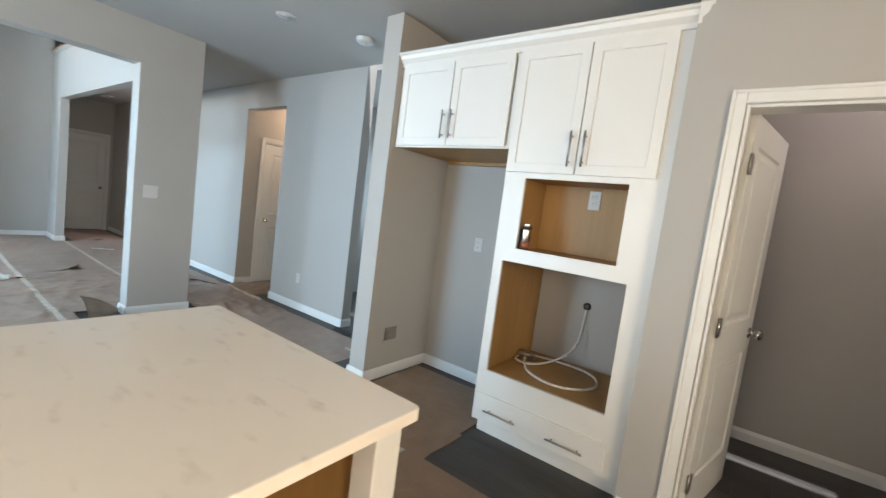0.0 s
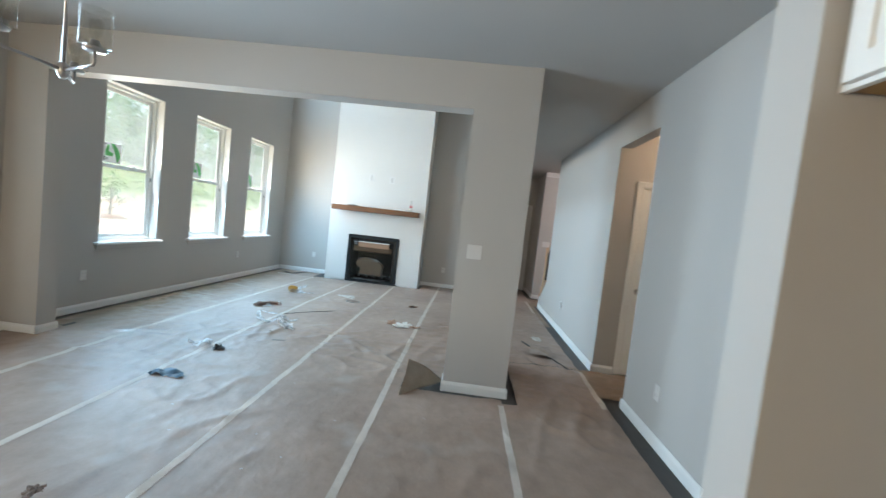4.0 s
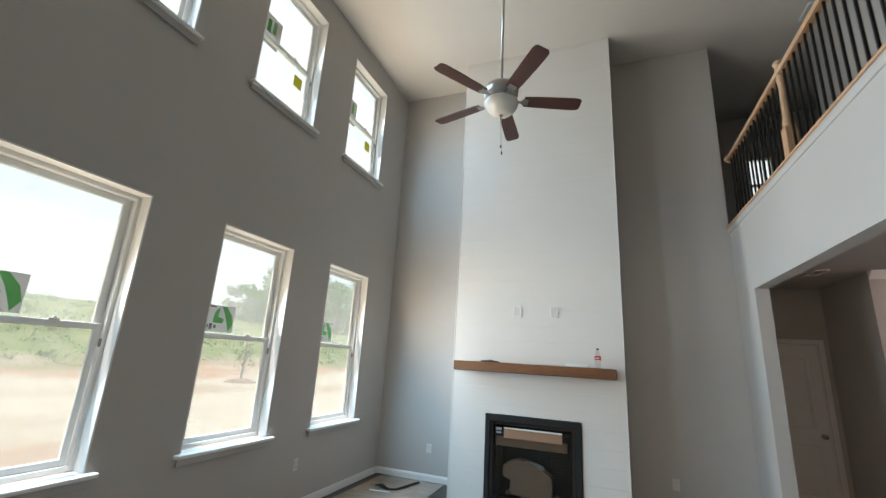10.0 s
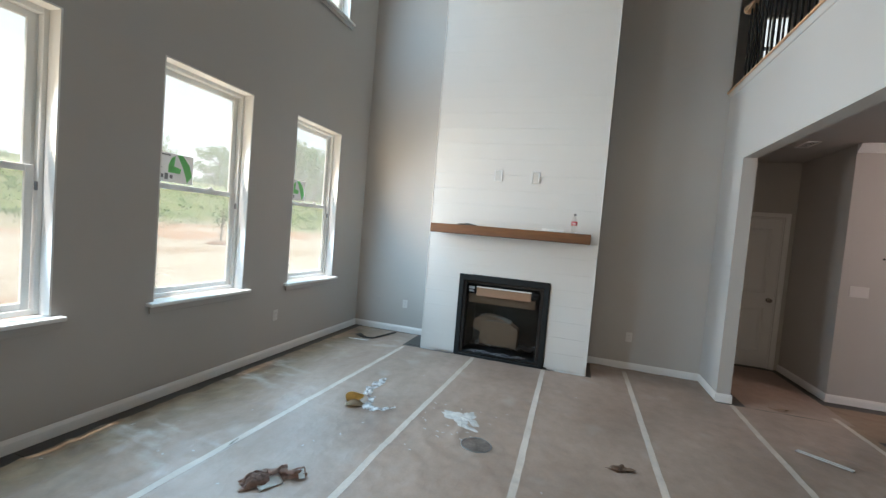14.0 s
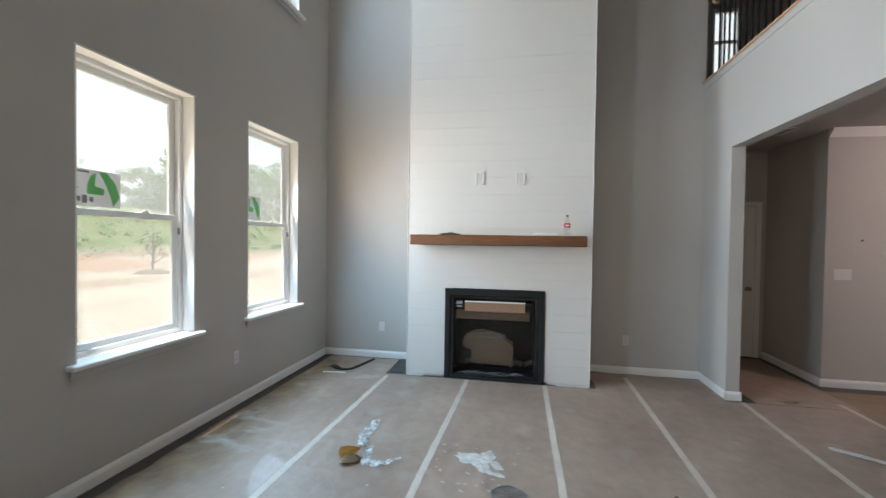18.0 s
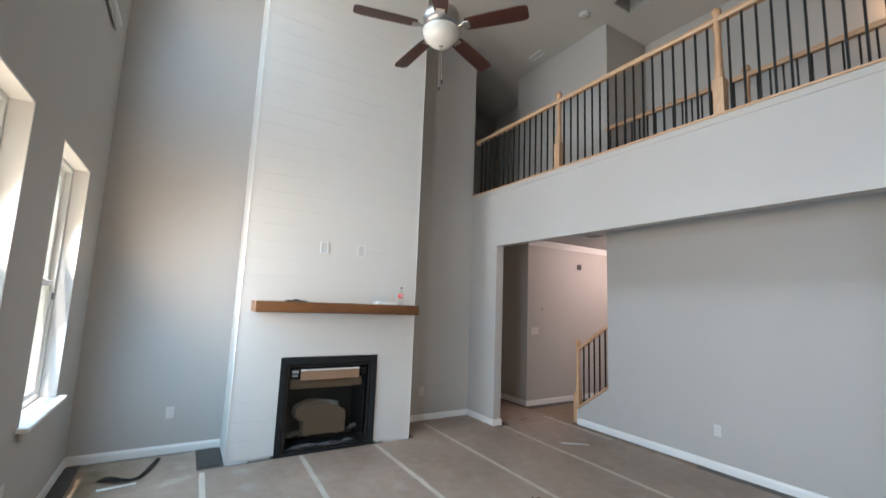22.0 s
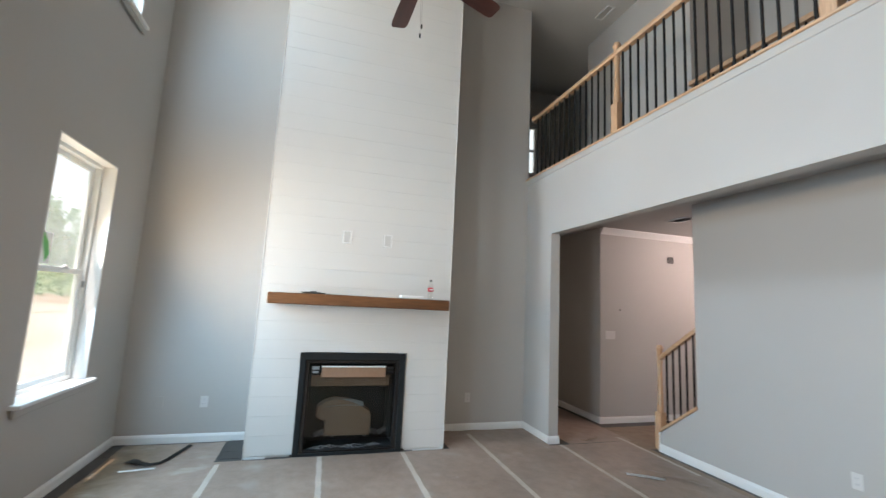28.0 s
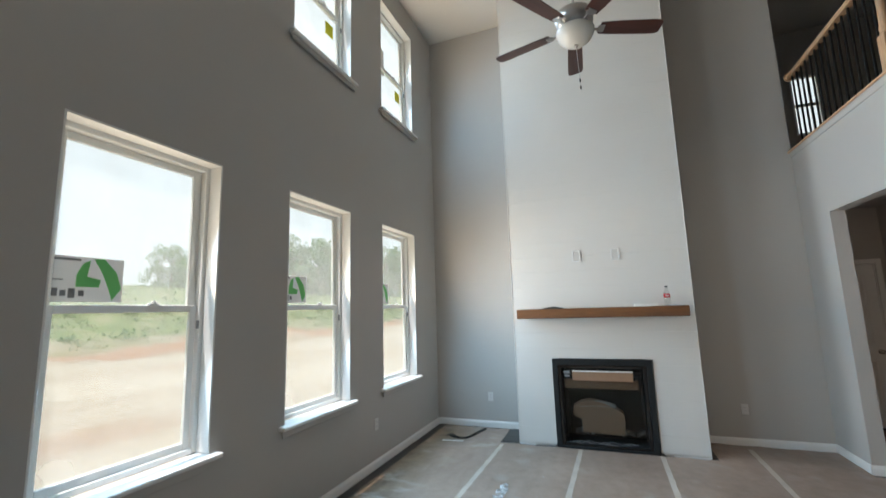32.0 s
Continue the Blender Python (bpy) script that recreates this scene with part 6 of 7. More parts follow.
def crumpled(name, at, size, material, label, category, seed, turn=0.0, rough=0.5, squash=0.35):
    """A crumpled wad: a subdivided ball folded by noise and pressed to the floor."""
    bm = bmesh.new()
    bmesh.ops.create_icosphere(bm, subdivisions=4, radius=1.0)
    for v in bm.verts:
        p = v.co.copy()
        q = p * 1.9 + Vector((seed, seed * 2.0, 0))
        k = 1 + rough * (abs(noise.noise(q)) * 1.6 - 0.5) + 0.35 * rough * noise.noise(q * 3.3)
        v.co = Vector((p.x * k * size[0], p.y * k * size[1], max(-0.02, p.z * k) * size[2] * squash * 2))
    ob = solo(name, bm, material, label, category)
    ob.matrix_world = pose(at[0], at[1], at[2], 0, 0, turn)
    return ob


def scrap(name, at, pts, material, label, category, lift=0.01, turn=0.0, seed=0, n=10):
    """A flat torn scrap: an outline with a wavy, slightly lifted skin."""
    bm = bmesh.new()
    c = Vector((sum(p[0] for p in pts) / len(pts), sum(p[1] for p in pts) / len(pts), 0))
    rings = []
    for s in (1.0, 0.66, 0.33):
        ring = []
        for a, b in zip(pts, pts[1:] + pts[:1]):
            for k in range(3):
                f = k / 3
                p = Vector((a[0] + (b[0] - a[0]) * f, a[1] + (b[1] - a[1]) * f, 0))
                q = c + (p - c) * s * (1 + 0.12 * noise.noise(Vector((p.x * 30, p.y * 30, seed))))
                q.z = 0.002 + lift * (0.5 + 0.5 * noise.noise(Vector((q.x * 11, q.y * 11, seed + 7.0)))) 
                ring.append(bm.verts.new(q))
        rings.append(ring)
    m = len(rings[0])
    for ra_, rb_ in zip(rings, rings[1:]):
        for i in range(m):
            bm.faces.new((ra_[i], ra_[(i + 1) % m], rb_[(i + 1) % m], rb_[i]))
    bm.faces.new(rings[-1])
    ob = solo(name, bm, material, label, category)
    ob.matrix_world = pose(at[0], at[1], at[2] if len(at) > 2 else paper_height(at[0], at[1]) + 0.001, 0, 0, turn)
    return ob


# curled yellow card disc propped on its edge beside the film
roll = thing("card_disc", (-7.475, -0.580, 0.016), "curled yellow cardboard disc propped beside torn film", "cardboard disc", turn=32)
bm = bmesh.new()


def disc_at(u, v):
    a, r = 2 * math.pi * u, 0.076 * v
    y, z = r * math.cos(a), r * math.sin(a) * 0.92
    x = 0.030 * (v * v) * math.sin(a + 0.5) ** 2 + 0.004 * noise.noise(Vector((y * 30, z * 30, 2)))
    tilt = radians(-30)
    return (x * math.cos(tilt) - z * math.sin(tilt) - 0.02, y, 0.058 + x * math.sin(tilt) + z * math.cos(tilt))


sheet(bm, 30, 8, disc_at, 0.003)
part("disc", bm, mat("yellow_card", (0.68, 0.45, 0.17), 0.6, var=0.12, big=9), roll, "yellow cardboard disc")
bm = bmesh.new()
sheet(bm, 14, 5, lambda u, v: (0.012 + 0.055 * v + 0.012 * math.sin(u * 3.1), -0.080 + 0.145 * u, 0.006 + 0.040 * (1 - v) * math.sin(u * 3.1) + 0.010 * (1 - u) * v), 0.002)
part("torn_rim", bm, mat("tan_card", (0.40, 0.29, 0.18), 0.7, var=0.1), roll, "tan torn rim of the card")


def film_ribbon(name, pts, width, material, label, category, seed=0, rise=0.03):
    """A twisted, crinkled ribbon of film lying along points (x, y) on the paper."""
    pts = [Vector((*p, 0)) for p in pts]
    n = 12 * (len(pts) - 1)
    m = 8

    def at(u, v):
        f = u * (len(pts) - 1)
        i = min(int(f), len(pts) - 2)
        p = pts[i].lerp(pts[i + 1], f - i)
        d = (pts[min(i + 2, len(pts) - 1)] - pts[max(i - 1, 0)]).normalized()
        side = Vector((-d.y, d.x, 0))
        w = width * (0.55 + 0.5 * abs(noise.noise(Vector((u * 3.1, seed, 2.0)))) + 0.35 * math.sin(u * math.pi))
        q = p + side * (v - 0.5) * w + Vector((noise.noise(Vector((p.x * 14, p.y * 14, v * 2 + seed))), noise.noise(Vector((p.x * 14, p.y * 14, v * 2 + seed + 5.0))), 0)) * 0.018
        lift = rise * abs(noise.noise(Vector((q.x * 8 + seed, q.y * 8, 1.0)))) * 2.0 + rise * 0.4 * (1 - abs(2 * v - 1)) * (0.5 + noise.noise(Vector((q.x * 6, q.y * 6, 8.0))))
        return (q.x, q.y, paper_height(q.x, q.y) + 0.003 + max(0.0, lift))

    bm = bmesh.new()
    sheet(bm, n, m, at)
    return solo(name, bm, material, label, category)


film_ribbon("plastic_film", [(-8.12, -0.60), (-7.96, -0.605), (-7.80, -0.60), (-7.60, -0.54)], 0.085, M_CRINKLE, "twisted strip of white plastic film", "plastic film", 1)
film_ribbon("plastic_film", [(-7.66, -0.50), (-7.47, -0.47), (-7.43, -0.38), (-7.55, -0.24)], 0.08, M_CRINKLE, "crumpled white plastic film beside the cardboard tube", "plastic film", 2)
wad = thing("crumpled_paper", (-6.357, -0.470, 0.010), "crumpled reddish-brown paper with a white sheet in it", "paper", turn=135)
bm = bmesh.new()


def fold_at(u, v):
    x, y = (u - 0.5) * 0.35, (v - 0.5) * (0.115 + 0.03 * math.sin(u * 5.0)) + 0.030 * math.sin(u * 3.1)
    ridge = abs(noise.noise(Vector((x * 7 + 3, y * 40, 1.0)))) * 1.5 + 0.7 * abs(noise.noise(Vector((x * 24, y * 34, 4.0))))
    hump = max(0.0, 1 - (2 * v - 1) ** 2) * (0.62 + 0.38 * math.sin(u * 8.5 - 0.6))
    return (x + 0.03 * noise.noise(Vector((u * 6, v * 6, 2))), y + 0.035 * noise.noise(Vector((u * 5, v * 3, 8))), 0.004 + 0.050 * hump * (0.25 + ridge))


sheet(bm, 56, 34, fold_at, 0.0015)
part("brown_paper", bm, M_WAD, wad)
for k, (x, y) in enumerate(((-0.09, 0.005), (0.09, 0.0), (0.02, 0.05))):
    bm = bmesh.new()
    sheet(bm, 16, 6, lambda u, v: (x - 0.07 + 0.14 * u, y + 0.03 * math.sin(u * 6 + k) + 0.04 * (v - 0.5), 0.014 + 0.022 * math.sin(u * 3.1) + 0.014 * math.sin(v * 3.1) + 0.012 * noise.noise(Vector((u * 5, v * 4, k)))), 0.0015)
    part("fold", bm, M_WAD, wad)
bm = bmesh.new()
sheet(bm, 8, 6, lambda u, v: (-0.075 + 0.13 * u - 0.02 * v, -0.095 + 0.070 * v + 0.045 * u, 0.005 + 0.022 * v * v + 0.003 * math.sin(u * 6)), 0.001)
part("white_sheet", bm, M_WHITEP, wad, "torn white sheet")
bm = bmesh.new()
sheet(bm, 4, 4, lambda u, v: (0.135 + 0.035 * u, -0.055 + 0.05 * v, 0.010 + 0.03 * v), 0.001)
part("white_sheet", bm, M_WHITEP, wad)
SPLASH = ((-7.66, 0.27, 0.135, 0.07, 70), (-7.56, 0.33, 0.10, 0.045, 40), (-7.72, 0.36, 0.07, 0.05, 10), (-7.50, 0.40, 0.09, 0.022, 75), (-7.60, 0.42, 0.06, 0.03, 30))
bm = bmesh.new()
for k, (x, y, ra, rb, turn) in enumerate(SPLASH):
    ring = []
    for j in range(28):
        a = 2 * math.pi * j / 28
        w = 1 + 0.55 * noise.noise(Vector((math.cos(a) * 1.9, math.sin(a) * 1.9, k * 3.3))) + 0.30 * noise.noise(Vector((math.cos(a) * 5, math.sin(a) * 5, k * 2.1)))
        p = Matrix.Rotation(radians(turn), 3, "Z") @ Vector((ra * w * math.cos(a), rb * w * math.sin(a), 0))
        ring.append(bm.verts.new((x + p.x, y + p.y, paper_height(x + p.x, y + p.y) + 0.002 + 0.0006 * k)))
    mid = bm.verts.new((x, y, paper_height(x, y) + 0.006 + 0.0006 * k))
    for j in range(28):
        bm.faces.new((mid, ring[j], ring[(j + 1) % 28]))
solo("plaster_patch", bm, M_PLASTER, "broken splash of white plaster on the paper", "plaster splash")
for k in range(20):
    f = random.uniform(0.0, 1.0)
    x, y = -7.55 + random.uniform(-0.30, 0.30), 0.32 + random.uniform(-0.30, 0.30)
    if (x + 7.64) ** 2 + (y - 0.30) ** 2 < 0.02:
        x += 0.25
    g = 0.25 + 0.55 * f * f
    scrap("plaster_fleck", (x, y), [(-0.030 * g, -0.004), (-0.004, -0.010 * g), (0.026 * g, -0.004), (0.014, 0.007 * g), (-0.012, 0.008)], M_PLASTER, "small fleck of white plaster", "plaster fleck", 0.002, random.uniform(20, 110), k)
lid = thing("paint_can_lid", (-7.275, 0.515, paper_height(-7.275, 0.515) + 0.002), "round flat dull brown lid with a dark rim on the paper", "can lid")
bm = bmesh.new()
sheet(bm, 28, 5, lambda u, v: (0.100 * v * math.cos(2 * math.pi * u), 0.106 * v * math.sin(2 * math.pi * u), 0.006 + 0.003 * noise.noise(Vector((v * math.cos(2 * math.pi * u) * 2, v * math.sin(2 * math.pi * u) * 2, 1)))), 0.001)
part("disc", bm, mat("dull_lid", (0.29, 0.240, 0.212), 0.8, var=0.25, big=9, bump=0.0, spec=0.1), lid)
bm = bmesh.new()
tube(bm, [(0.102 * math.cos(2 * math.pi * k / 28), 0.108 * math.sin(2 * math.pi * k / 28), 0.006 + 0.002 * math.sin(k)) for k in range(29)], 0.0032, 6)
part("rim", bm, M_GREYINK, lid, "dark rim")
film_ribbon("plastic_film", [(-5.90, -0.10), (-5.93, -0.27), (-5.86, -0.32), (-5.70, -0.25), (-5.56, -0.16), (-5.48, -0.05), (-5.55, 0.02), (-5.70, 0.02), (-5.84, 0.05)], 0.055, M_CRINKLE, "looped strip of clear and white plastic film", "plastic film", 3, 0.035)
film_ribbon("plastic_film", [(-5.78, 0.06), (-5.60, 0.10), (-5.45, 0.21), (-5.34, 0.29), (-5.26, 0.37)], 0.15, M_CRINKLE, "crumpled sheet of white plastic film on the paper", "plastic film", 4, 0.055)
film_ribbon("plastic_film", [(-5.55, 0.17), (-5.66, 0.19), (-5.82, 0.23)], 0.05, M_CRINKLE, "narrow twisted strip of white film", "plastic film", 5, 0.03)
scrap("tan_scrap", (-5.10, 0.20), [(-0.02, -0.02), (0.02, -0.015), (0.018, 0.02), (-0.015, 0.02)], M_TAN, "small brown scrap on the paper", "scrap", 0.012, 0, 18)
scrap("wood_splinter", (-4.88, 0.40), [(-0.012, -0.07), (0.01, -0.06), (0.012, 0.07), (-0.006, 0.06)], M_DARKP, "thin dark splinter on the paper", "splinter", 0.008, 25, 19)
bm = bmesh.new()
tube(bm, [(-5.98, -0.05, 0.018), (-6.14, 0.11, 0.020), (-6.32, 0.30, 0.018), (-6.50, 0.49, 0.016)], 0.004, 6)
solo("metal_strip", bm, M_DARKP, "thin dark strip lying across the paper", "strip")
crumpled("paper_bag", (-6.12, 1.535, 0.008), (0.075, 0.145, 0.07), M_WHITEP, "crumpled white paper bag", "paper bag", 6.0, 20, 0.6)
crumpled("crumpled_paper", (-6.205, 1.365, 0.008), (0.055, 0.06, 0.06), M_TANPALE, "crumpled brown paper beside the bag", "paper", 9.0, 0, 0.7)
bm = bmesh.new()
sheet(bm, 14, 14, lambda u, v: (-6.43 - 0.32 * u - 0.10 * v * (1 - u), 1.93 + 0.40 * v + 0.03 * u, paper_height(-6.5, 2.1) + 0.004 + 0.075 * (v * (1 - u)) ** 4 + 0.003 * noise.noise(Vector((u * 4, v * 4, 2)))))
solo("loose_paper_sheet", bm, M_PAPER, "loose curled sheet of brown floor paper", "paper sheet")
crumpled("paper_twist", (-7.41, 1.475, 0.010), (0.030, 0.065, 0.030), M_TAN, "small twisted brown paper scrap", "scrap", 21.0, 15, 0.9)
film_ribbon("beige_wrapper", [(-6.13, 1.62), (-6.09, 1.70), (-6.07, 1.77)], 0.13, M_TANPALE, "flattened beige end of the paper bag", "wrapper", 9, 0.03)
# white strip stands in for the bright front edge of a clear film sheet
bm = bmesh.new()
sheet(bm, 10, 3, lambda u, v: (-8.38 + 0.20 * u - 0.04 * (v - 0.5), 2.87 + 0.27 * u + 0.035 * (v - 0.5), 0.011 + 0.004 * math.sin(u * 2.2) + 0.004 * v), 0.002)
solo("bright_film_edge", bm, M_TRIM, "thin white strip for the bright edge of clear film on the hall paper", "offcut")
film_ribbon("lifted_edge", [(-8.55, 3.05), (-8.35, 3.20), (-8.15, 3.36), (-7.95, 3.42)], 0.10, M_PAPER, "curled torn edge of the hall paper", "paper sheet", 11, 0.007)
film_ribbon("lifted_edge", [(-9.0, 2.98), (-8.85, 3.02), (-8.72, 3.08)], 0.05, M_PAPER, "small torn edge of the hall paper", "paper sheet", 12, 0.008)
bm = bmesh.new()
CURL = [(-9.43, -1.66), (-9.38, -1.60), (-9.31, -1.53), (-9.28, -1.45), (-9.33, -1.38), (-9.46, -1.33), (-9.62, -1.29), (-9.80, -1.25)]


def curl_at(u, v):
    f = u * (len(CURL) - 1)
    i = min(int(f), len(CURL) - 2)
    p, q = Vector((*CURL[i], 0)), Vector((*CURL[i + 1], 0))
    d = (q - p).normalized()
    w = 0.095 * (1 - 0.62 * min(1, u * 2.2))
    c = p.lerp(q, f - i) + Vector((-d.y, d.x, 0)) * (v - 0.5) * w
    return (c.x, c.y, 0.016 + 0.020 * abs(math.sin(u * 5)) * (1 - u) + 0.010 * v)


sheet(bm, 32, 4, curl_at, 0.004)
solo("rubber_strip", bm, M_DARKP, "black rubber strip curled in the corner", "strip")
scrap("paper_scrap", (-9.22, -1.52), [(-0.02, -0.14), (0.02, -0.13), (0.025, 0.12), (-0.015, 0.14)], M_WHITEP, "narrow white paper strip beside the black rubber", "paper scrap", 0.006, 8, 33)
film_ribbon("plastic_wrapper", [(-4.44, -0.29), (-4.48, -0.22), (-4.50, -0.15), (-4.46, -0.10)], 0.12, M_CRINKLE, "crumpled white plastic wrapper on the paper", "wrapper", 6, 0.055)
crumpled("dark_wad", (-4.43, 0.02, 0.012), (0.05, 0.06, 0.045), M_DARKP, "small dark wad beside the wrapper", "wad", 12.0, 0, 0.9)
film_ribbon("blue_wrapper", [(-3.71, -0.10), (-3.76, -0.02), (-3.75, 0.06), (-3.71, 0.16)], 0.11, M_BLUE, "crumpled dark blue plastic wrapper", "wrapper", 7, 0.028)
bm = bmesh.new()


def tan_at(u, v):
    a, b = u - 0.5, v - 0.5
    wob = 1 + 0.35 * noise.noise(Vector((u * 3, v * 3, 12)))
    ridge = abs(noise.noise(Vector((a * 9 + 2 * b, b * 4, 6)))) * 1.5 + 0.5 * abs(noise.noise(Vector((a * 16, b * 12, 9))))
    hump = max(0.0, 1 - 3.6 * (a * a + b * b)) ** 0.6
    return (-1.98 + 0.23 * a * wob + 0.06 * b, 1.735 + 0.29 * b * wob + 0.02 * noise.noise(Vector((u * 6, v * 6, 3))), paper_height(-1.98, 1.735) + 0.004 + 0.075 * hump * (0.15 + ridge))


sheet(bm, 44, 44, tan_at, 0.0015)
solo("crumpled_paper", bm, M_TANPALE, "crumpled tan paper on the tape line", "paper")
bm = bmesh.new()
tube(bm, [(-2.66, 2.44, 0.012), (-2.58, 2.47, 0.02), (-2.62, 2.62, 0.022), (-2.66, 2.72, 0.018), (-2.60, 2.84, 0.022), (-2.55, 2.93, 0.02), (-2.48, 2.95, 0.012)], 0.011, 8)
tube(bm, [(-2.56, 2.62, 0.012), (-2.50, 2.68, 0.012), (-2.52, 2.76, 0.012), (-2.60, 2.76, 0.012)], 0.005, 6)
solo("plastic_hanger", bm, M_CABLE, "white plastic hanger lying on the paper", "hanger")
bm = bmesh.new()
tube(bm, [(-2.42, 2.28, 0.012), (-2.30, 2.37, 0.012), (-2.28, 2.46, 0.012)], 0.004, 5)
solo("wire_offcut", bm, M_DARKP, "bent dark wire offcut on the paper", "wire")
for k, (x, y) in enumerate(((-3.1, 1.1), (-2.9, 1.35), (-3.4, 1.5), (-2.75, 1.2), (-3.3, 0.4), (-2.6, 2.2), (-3.6, 2.1), (-5.0, 0.2), (-5.2, 1.2), (-6.9, 1.0), (-8.4, -0.3), (-8.6, 1.2), (-3.0, 0.6), (-2.3, 1.5), (-3.9, 1.0), (-7.0, -1.2), (-5.94, -1.72), (-6.44, -1.70), (-6.29, -1.27), (-6.28, -1.22), (-6.39, -1.10), (-6.20, -0.71), (-6.74, -0.55), (-6.98, -0.41), (-6.82, -0.52), (-7.20, -0.35), (-7.89, 0.64), (-7.60, 0.01), (-7.05, 0.06), (-6.99, 0.12))):
    scrap("plaster_fleck", (x, y), [(-0.010 - 0.004 * (k % 3), -0.003), (0.003, -0.006), (0.011, -0.001), (0.006, 0.004 + 0.003 * (k % 2)), (-0.004, 0.005)], M_PLASTER, "small fleck of white plaster", "plaster fleck", 0.002, 40 * k, k + 20)
scrap("tape_tear", (-6.57, -0.968, paper_height(-6.57, -0.968) + 0.004), [(-0.065, -0.010), (0.0, -0.004), (0.066, 0.006), (0.0, 0.006)], M_DARKP, "dark slit torn in the tape", "tear", 0.002, 180, 41)
film_ribbon("lifted_edge", [(-9.36, 3.05), (-9.32, 3.15), (-9.37, 3.27)], 0.05, M_PAPER_BROWN, "torn curl of the foyer paper", "paper sheet", 14, 0.025)
# lifted paper corner beside the pier
bm = bmesh.new()
FLAP_A, FLAP_B, FLAP_TIP = Vector((-3.95, 1.85, 0.010)), Vector((-4.37, 2.19, 0.010)), Vector((-4.33, 1.85, 0.175))
FLAP_N = (FLAP_B - FLAP_A).cross(FLAP_TIP - FLAP_A).normalized()


def flap_at(u, v):
    p = FLAP_A.lerp(FLAP_B, u)
    q = p.lerp(FLAP_TIP, v * (0.97 + 0.05 * noise.noise(Vector((u * 6, 2, 0)))))
    return q + FLAP_N * (0.045 * math.sin(v * 2.6) + 0.012 * noise.noise(Vector((u * 3, v * 3, 4)))) + Vector((0, 0, 0.004 * v))


sheet(bm, 14, 14, flap_at, 0.0012)
solo("lifted_paper", bm, M_FLAP_LIT, "corner of floor paper folded up beside the pier", "paper sheet")
scrap("dark_sheet", (-5.75, 3.30), [(-0.28, -0.10), (0.22, -0.16), (0.30, 0.10), (-0.20, 0.14)], M_PAPER, "torn lifted piece of hall paper", "paper sheet", 0.06, 0, 13)
bm = bmesh.new()
tube(bm, [(-5.15, 3.52, 0.016), (-5.5, 3.38, 0.02), (-5.85, 3.22, 0.018), (-6.1, 3.12, 0.02)], 0.010, 6)
solo("dark_batten", bm, M_DARKP, "thin dark strip on the hall floor", "strip")
scrap("plaster_patch", (-6.35, 3.35), [(-0.12, -0.03), (-0.04, -0.07), (0.09, -0.05), (0.13, 0.02), (0.03, 0.06), (-0.08, 0.05)], M_PLASTER, "pale torn paper on the hall floor", "plaster splash", 0.01, 0, 14)
crumpled("crumpled_paper", (-2.375, 0.42, 0.008), (0.05, 0.045, 0.018), M_TAN, "flattened brown paper scrap in the dining area", "paper", 31.0, 40, 0.5)
scrap("black_scrap", (-4.52, -1.60), [(-0.08, -0.02), (0.05, -0.04), (0.08, 0.03), (-0.05, 0.03)], M_DARKP, "small black scrap by the dining pier", "scrap", 0.02, 0, 16)

# on the mantel
bt = thing("soda_bottle", (-9.20, 1.02, 1.601), "empty clear soda bottle with a red label", "bottle")
bm = bmesh.new()
spin(bm, [(0.0, 0.0), (0.028, 0.0), (0.032, 0.012), (0.031, 0.06), (0.028, 0.08), (0.031, 0.10), (0.031, 0.13), (0.024, 0.16), (0.012, 0.19), (0.012, 0.205), (0.0, 0.205)], seg=16)
part("body", bm, M_CLEAR, bt).visible_shadow = False
bm = bmesh.new()
spin(bm, [(0.0318, 0.088), (0.0322, 0.13)], seg=16)
part("label_band", bm, M_RED, bt, "red paper label")
bm = bmesh.new()
bx(bm, (0.026, -0.018, 0.100), (0.0335, 0.018, 0.116), 0.002)
part("print", bm, M_WHITEP, bt)
bm = bmesh.new()
spin(bm, [(0.0135, 0.198), (0.0135, 0.214), (0.0, 0.215)], seg=12)
part("cap", bm, M_DARKP, bt)
bm = bmesh.new()
bx(bm, (-9.25, 0.685, 1.601), (-9.11, 0.925, 1.633), 0.006)
solo("paper_pack", bm, M_WHITEP, "small white paper pack on the mantel", "paper pack")
scrap("paper_scrap", (-9.14, 1.11, 1.602), [(-0.03, -0.04), (0.03, -0.04), (0.03, 0.04), (-0.03, 0.03)], M_WHITEP, "white scrap on the mantel", "paper scrap", 0.02, 0, 17)
crumpled("dark_rag", (-9.20, -0.19, 1.60), (0.06, 0.115, 0.034), M_DARKP, "dark folded rag on the mantel", "rag", 3.0)

# ---- outdoors ----
GZ = -0.38
bm = bmesh.new()


def bank(x, y):
    d = max(0.0, -y - 23)
    return GZ + 8.0 * (1 - math.exp(-d / 22)) + 0.25 * noise.noise(Vector((x * 0.05, y * 0.05, 0))) * min(1, d / 10)


def ground_at(u, v):
    a, r = 2 * math.pi * u, 0.5 + 2200 * v ** 4
    x, y = -6 + r * math.cos(a), -2.1 + r * math.sin(a)
    return (x, y, bank(x, y) + 0.04 * noise.noise(Vector((x * 0.4, y * 0.4, 2))))


sheet(bm, 96, 90, ground_at)
structure("ground", bm, M_EARTH, "graded pale dirt lot with grass beyond", "ground")

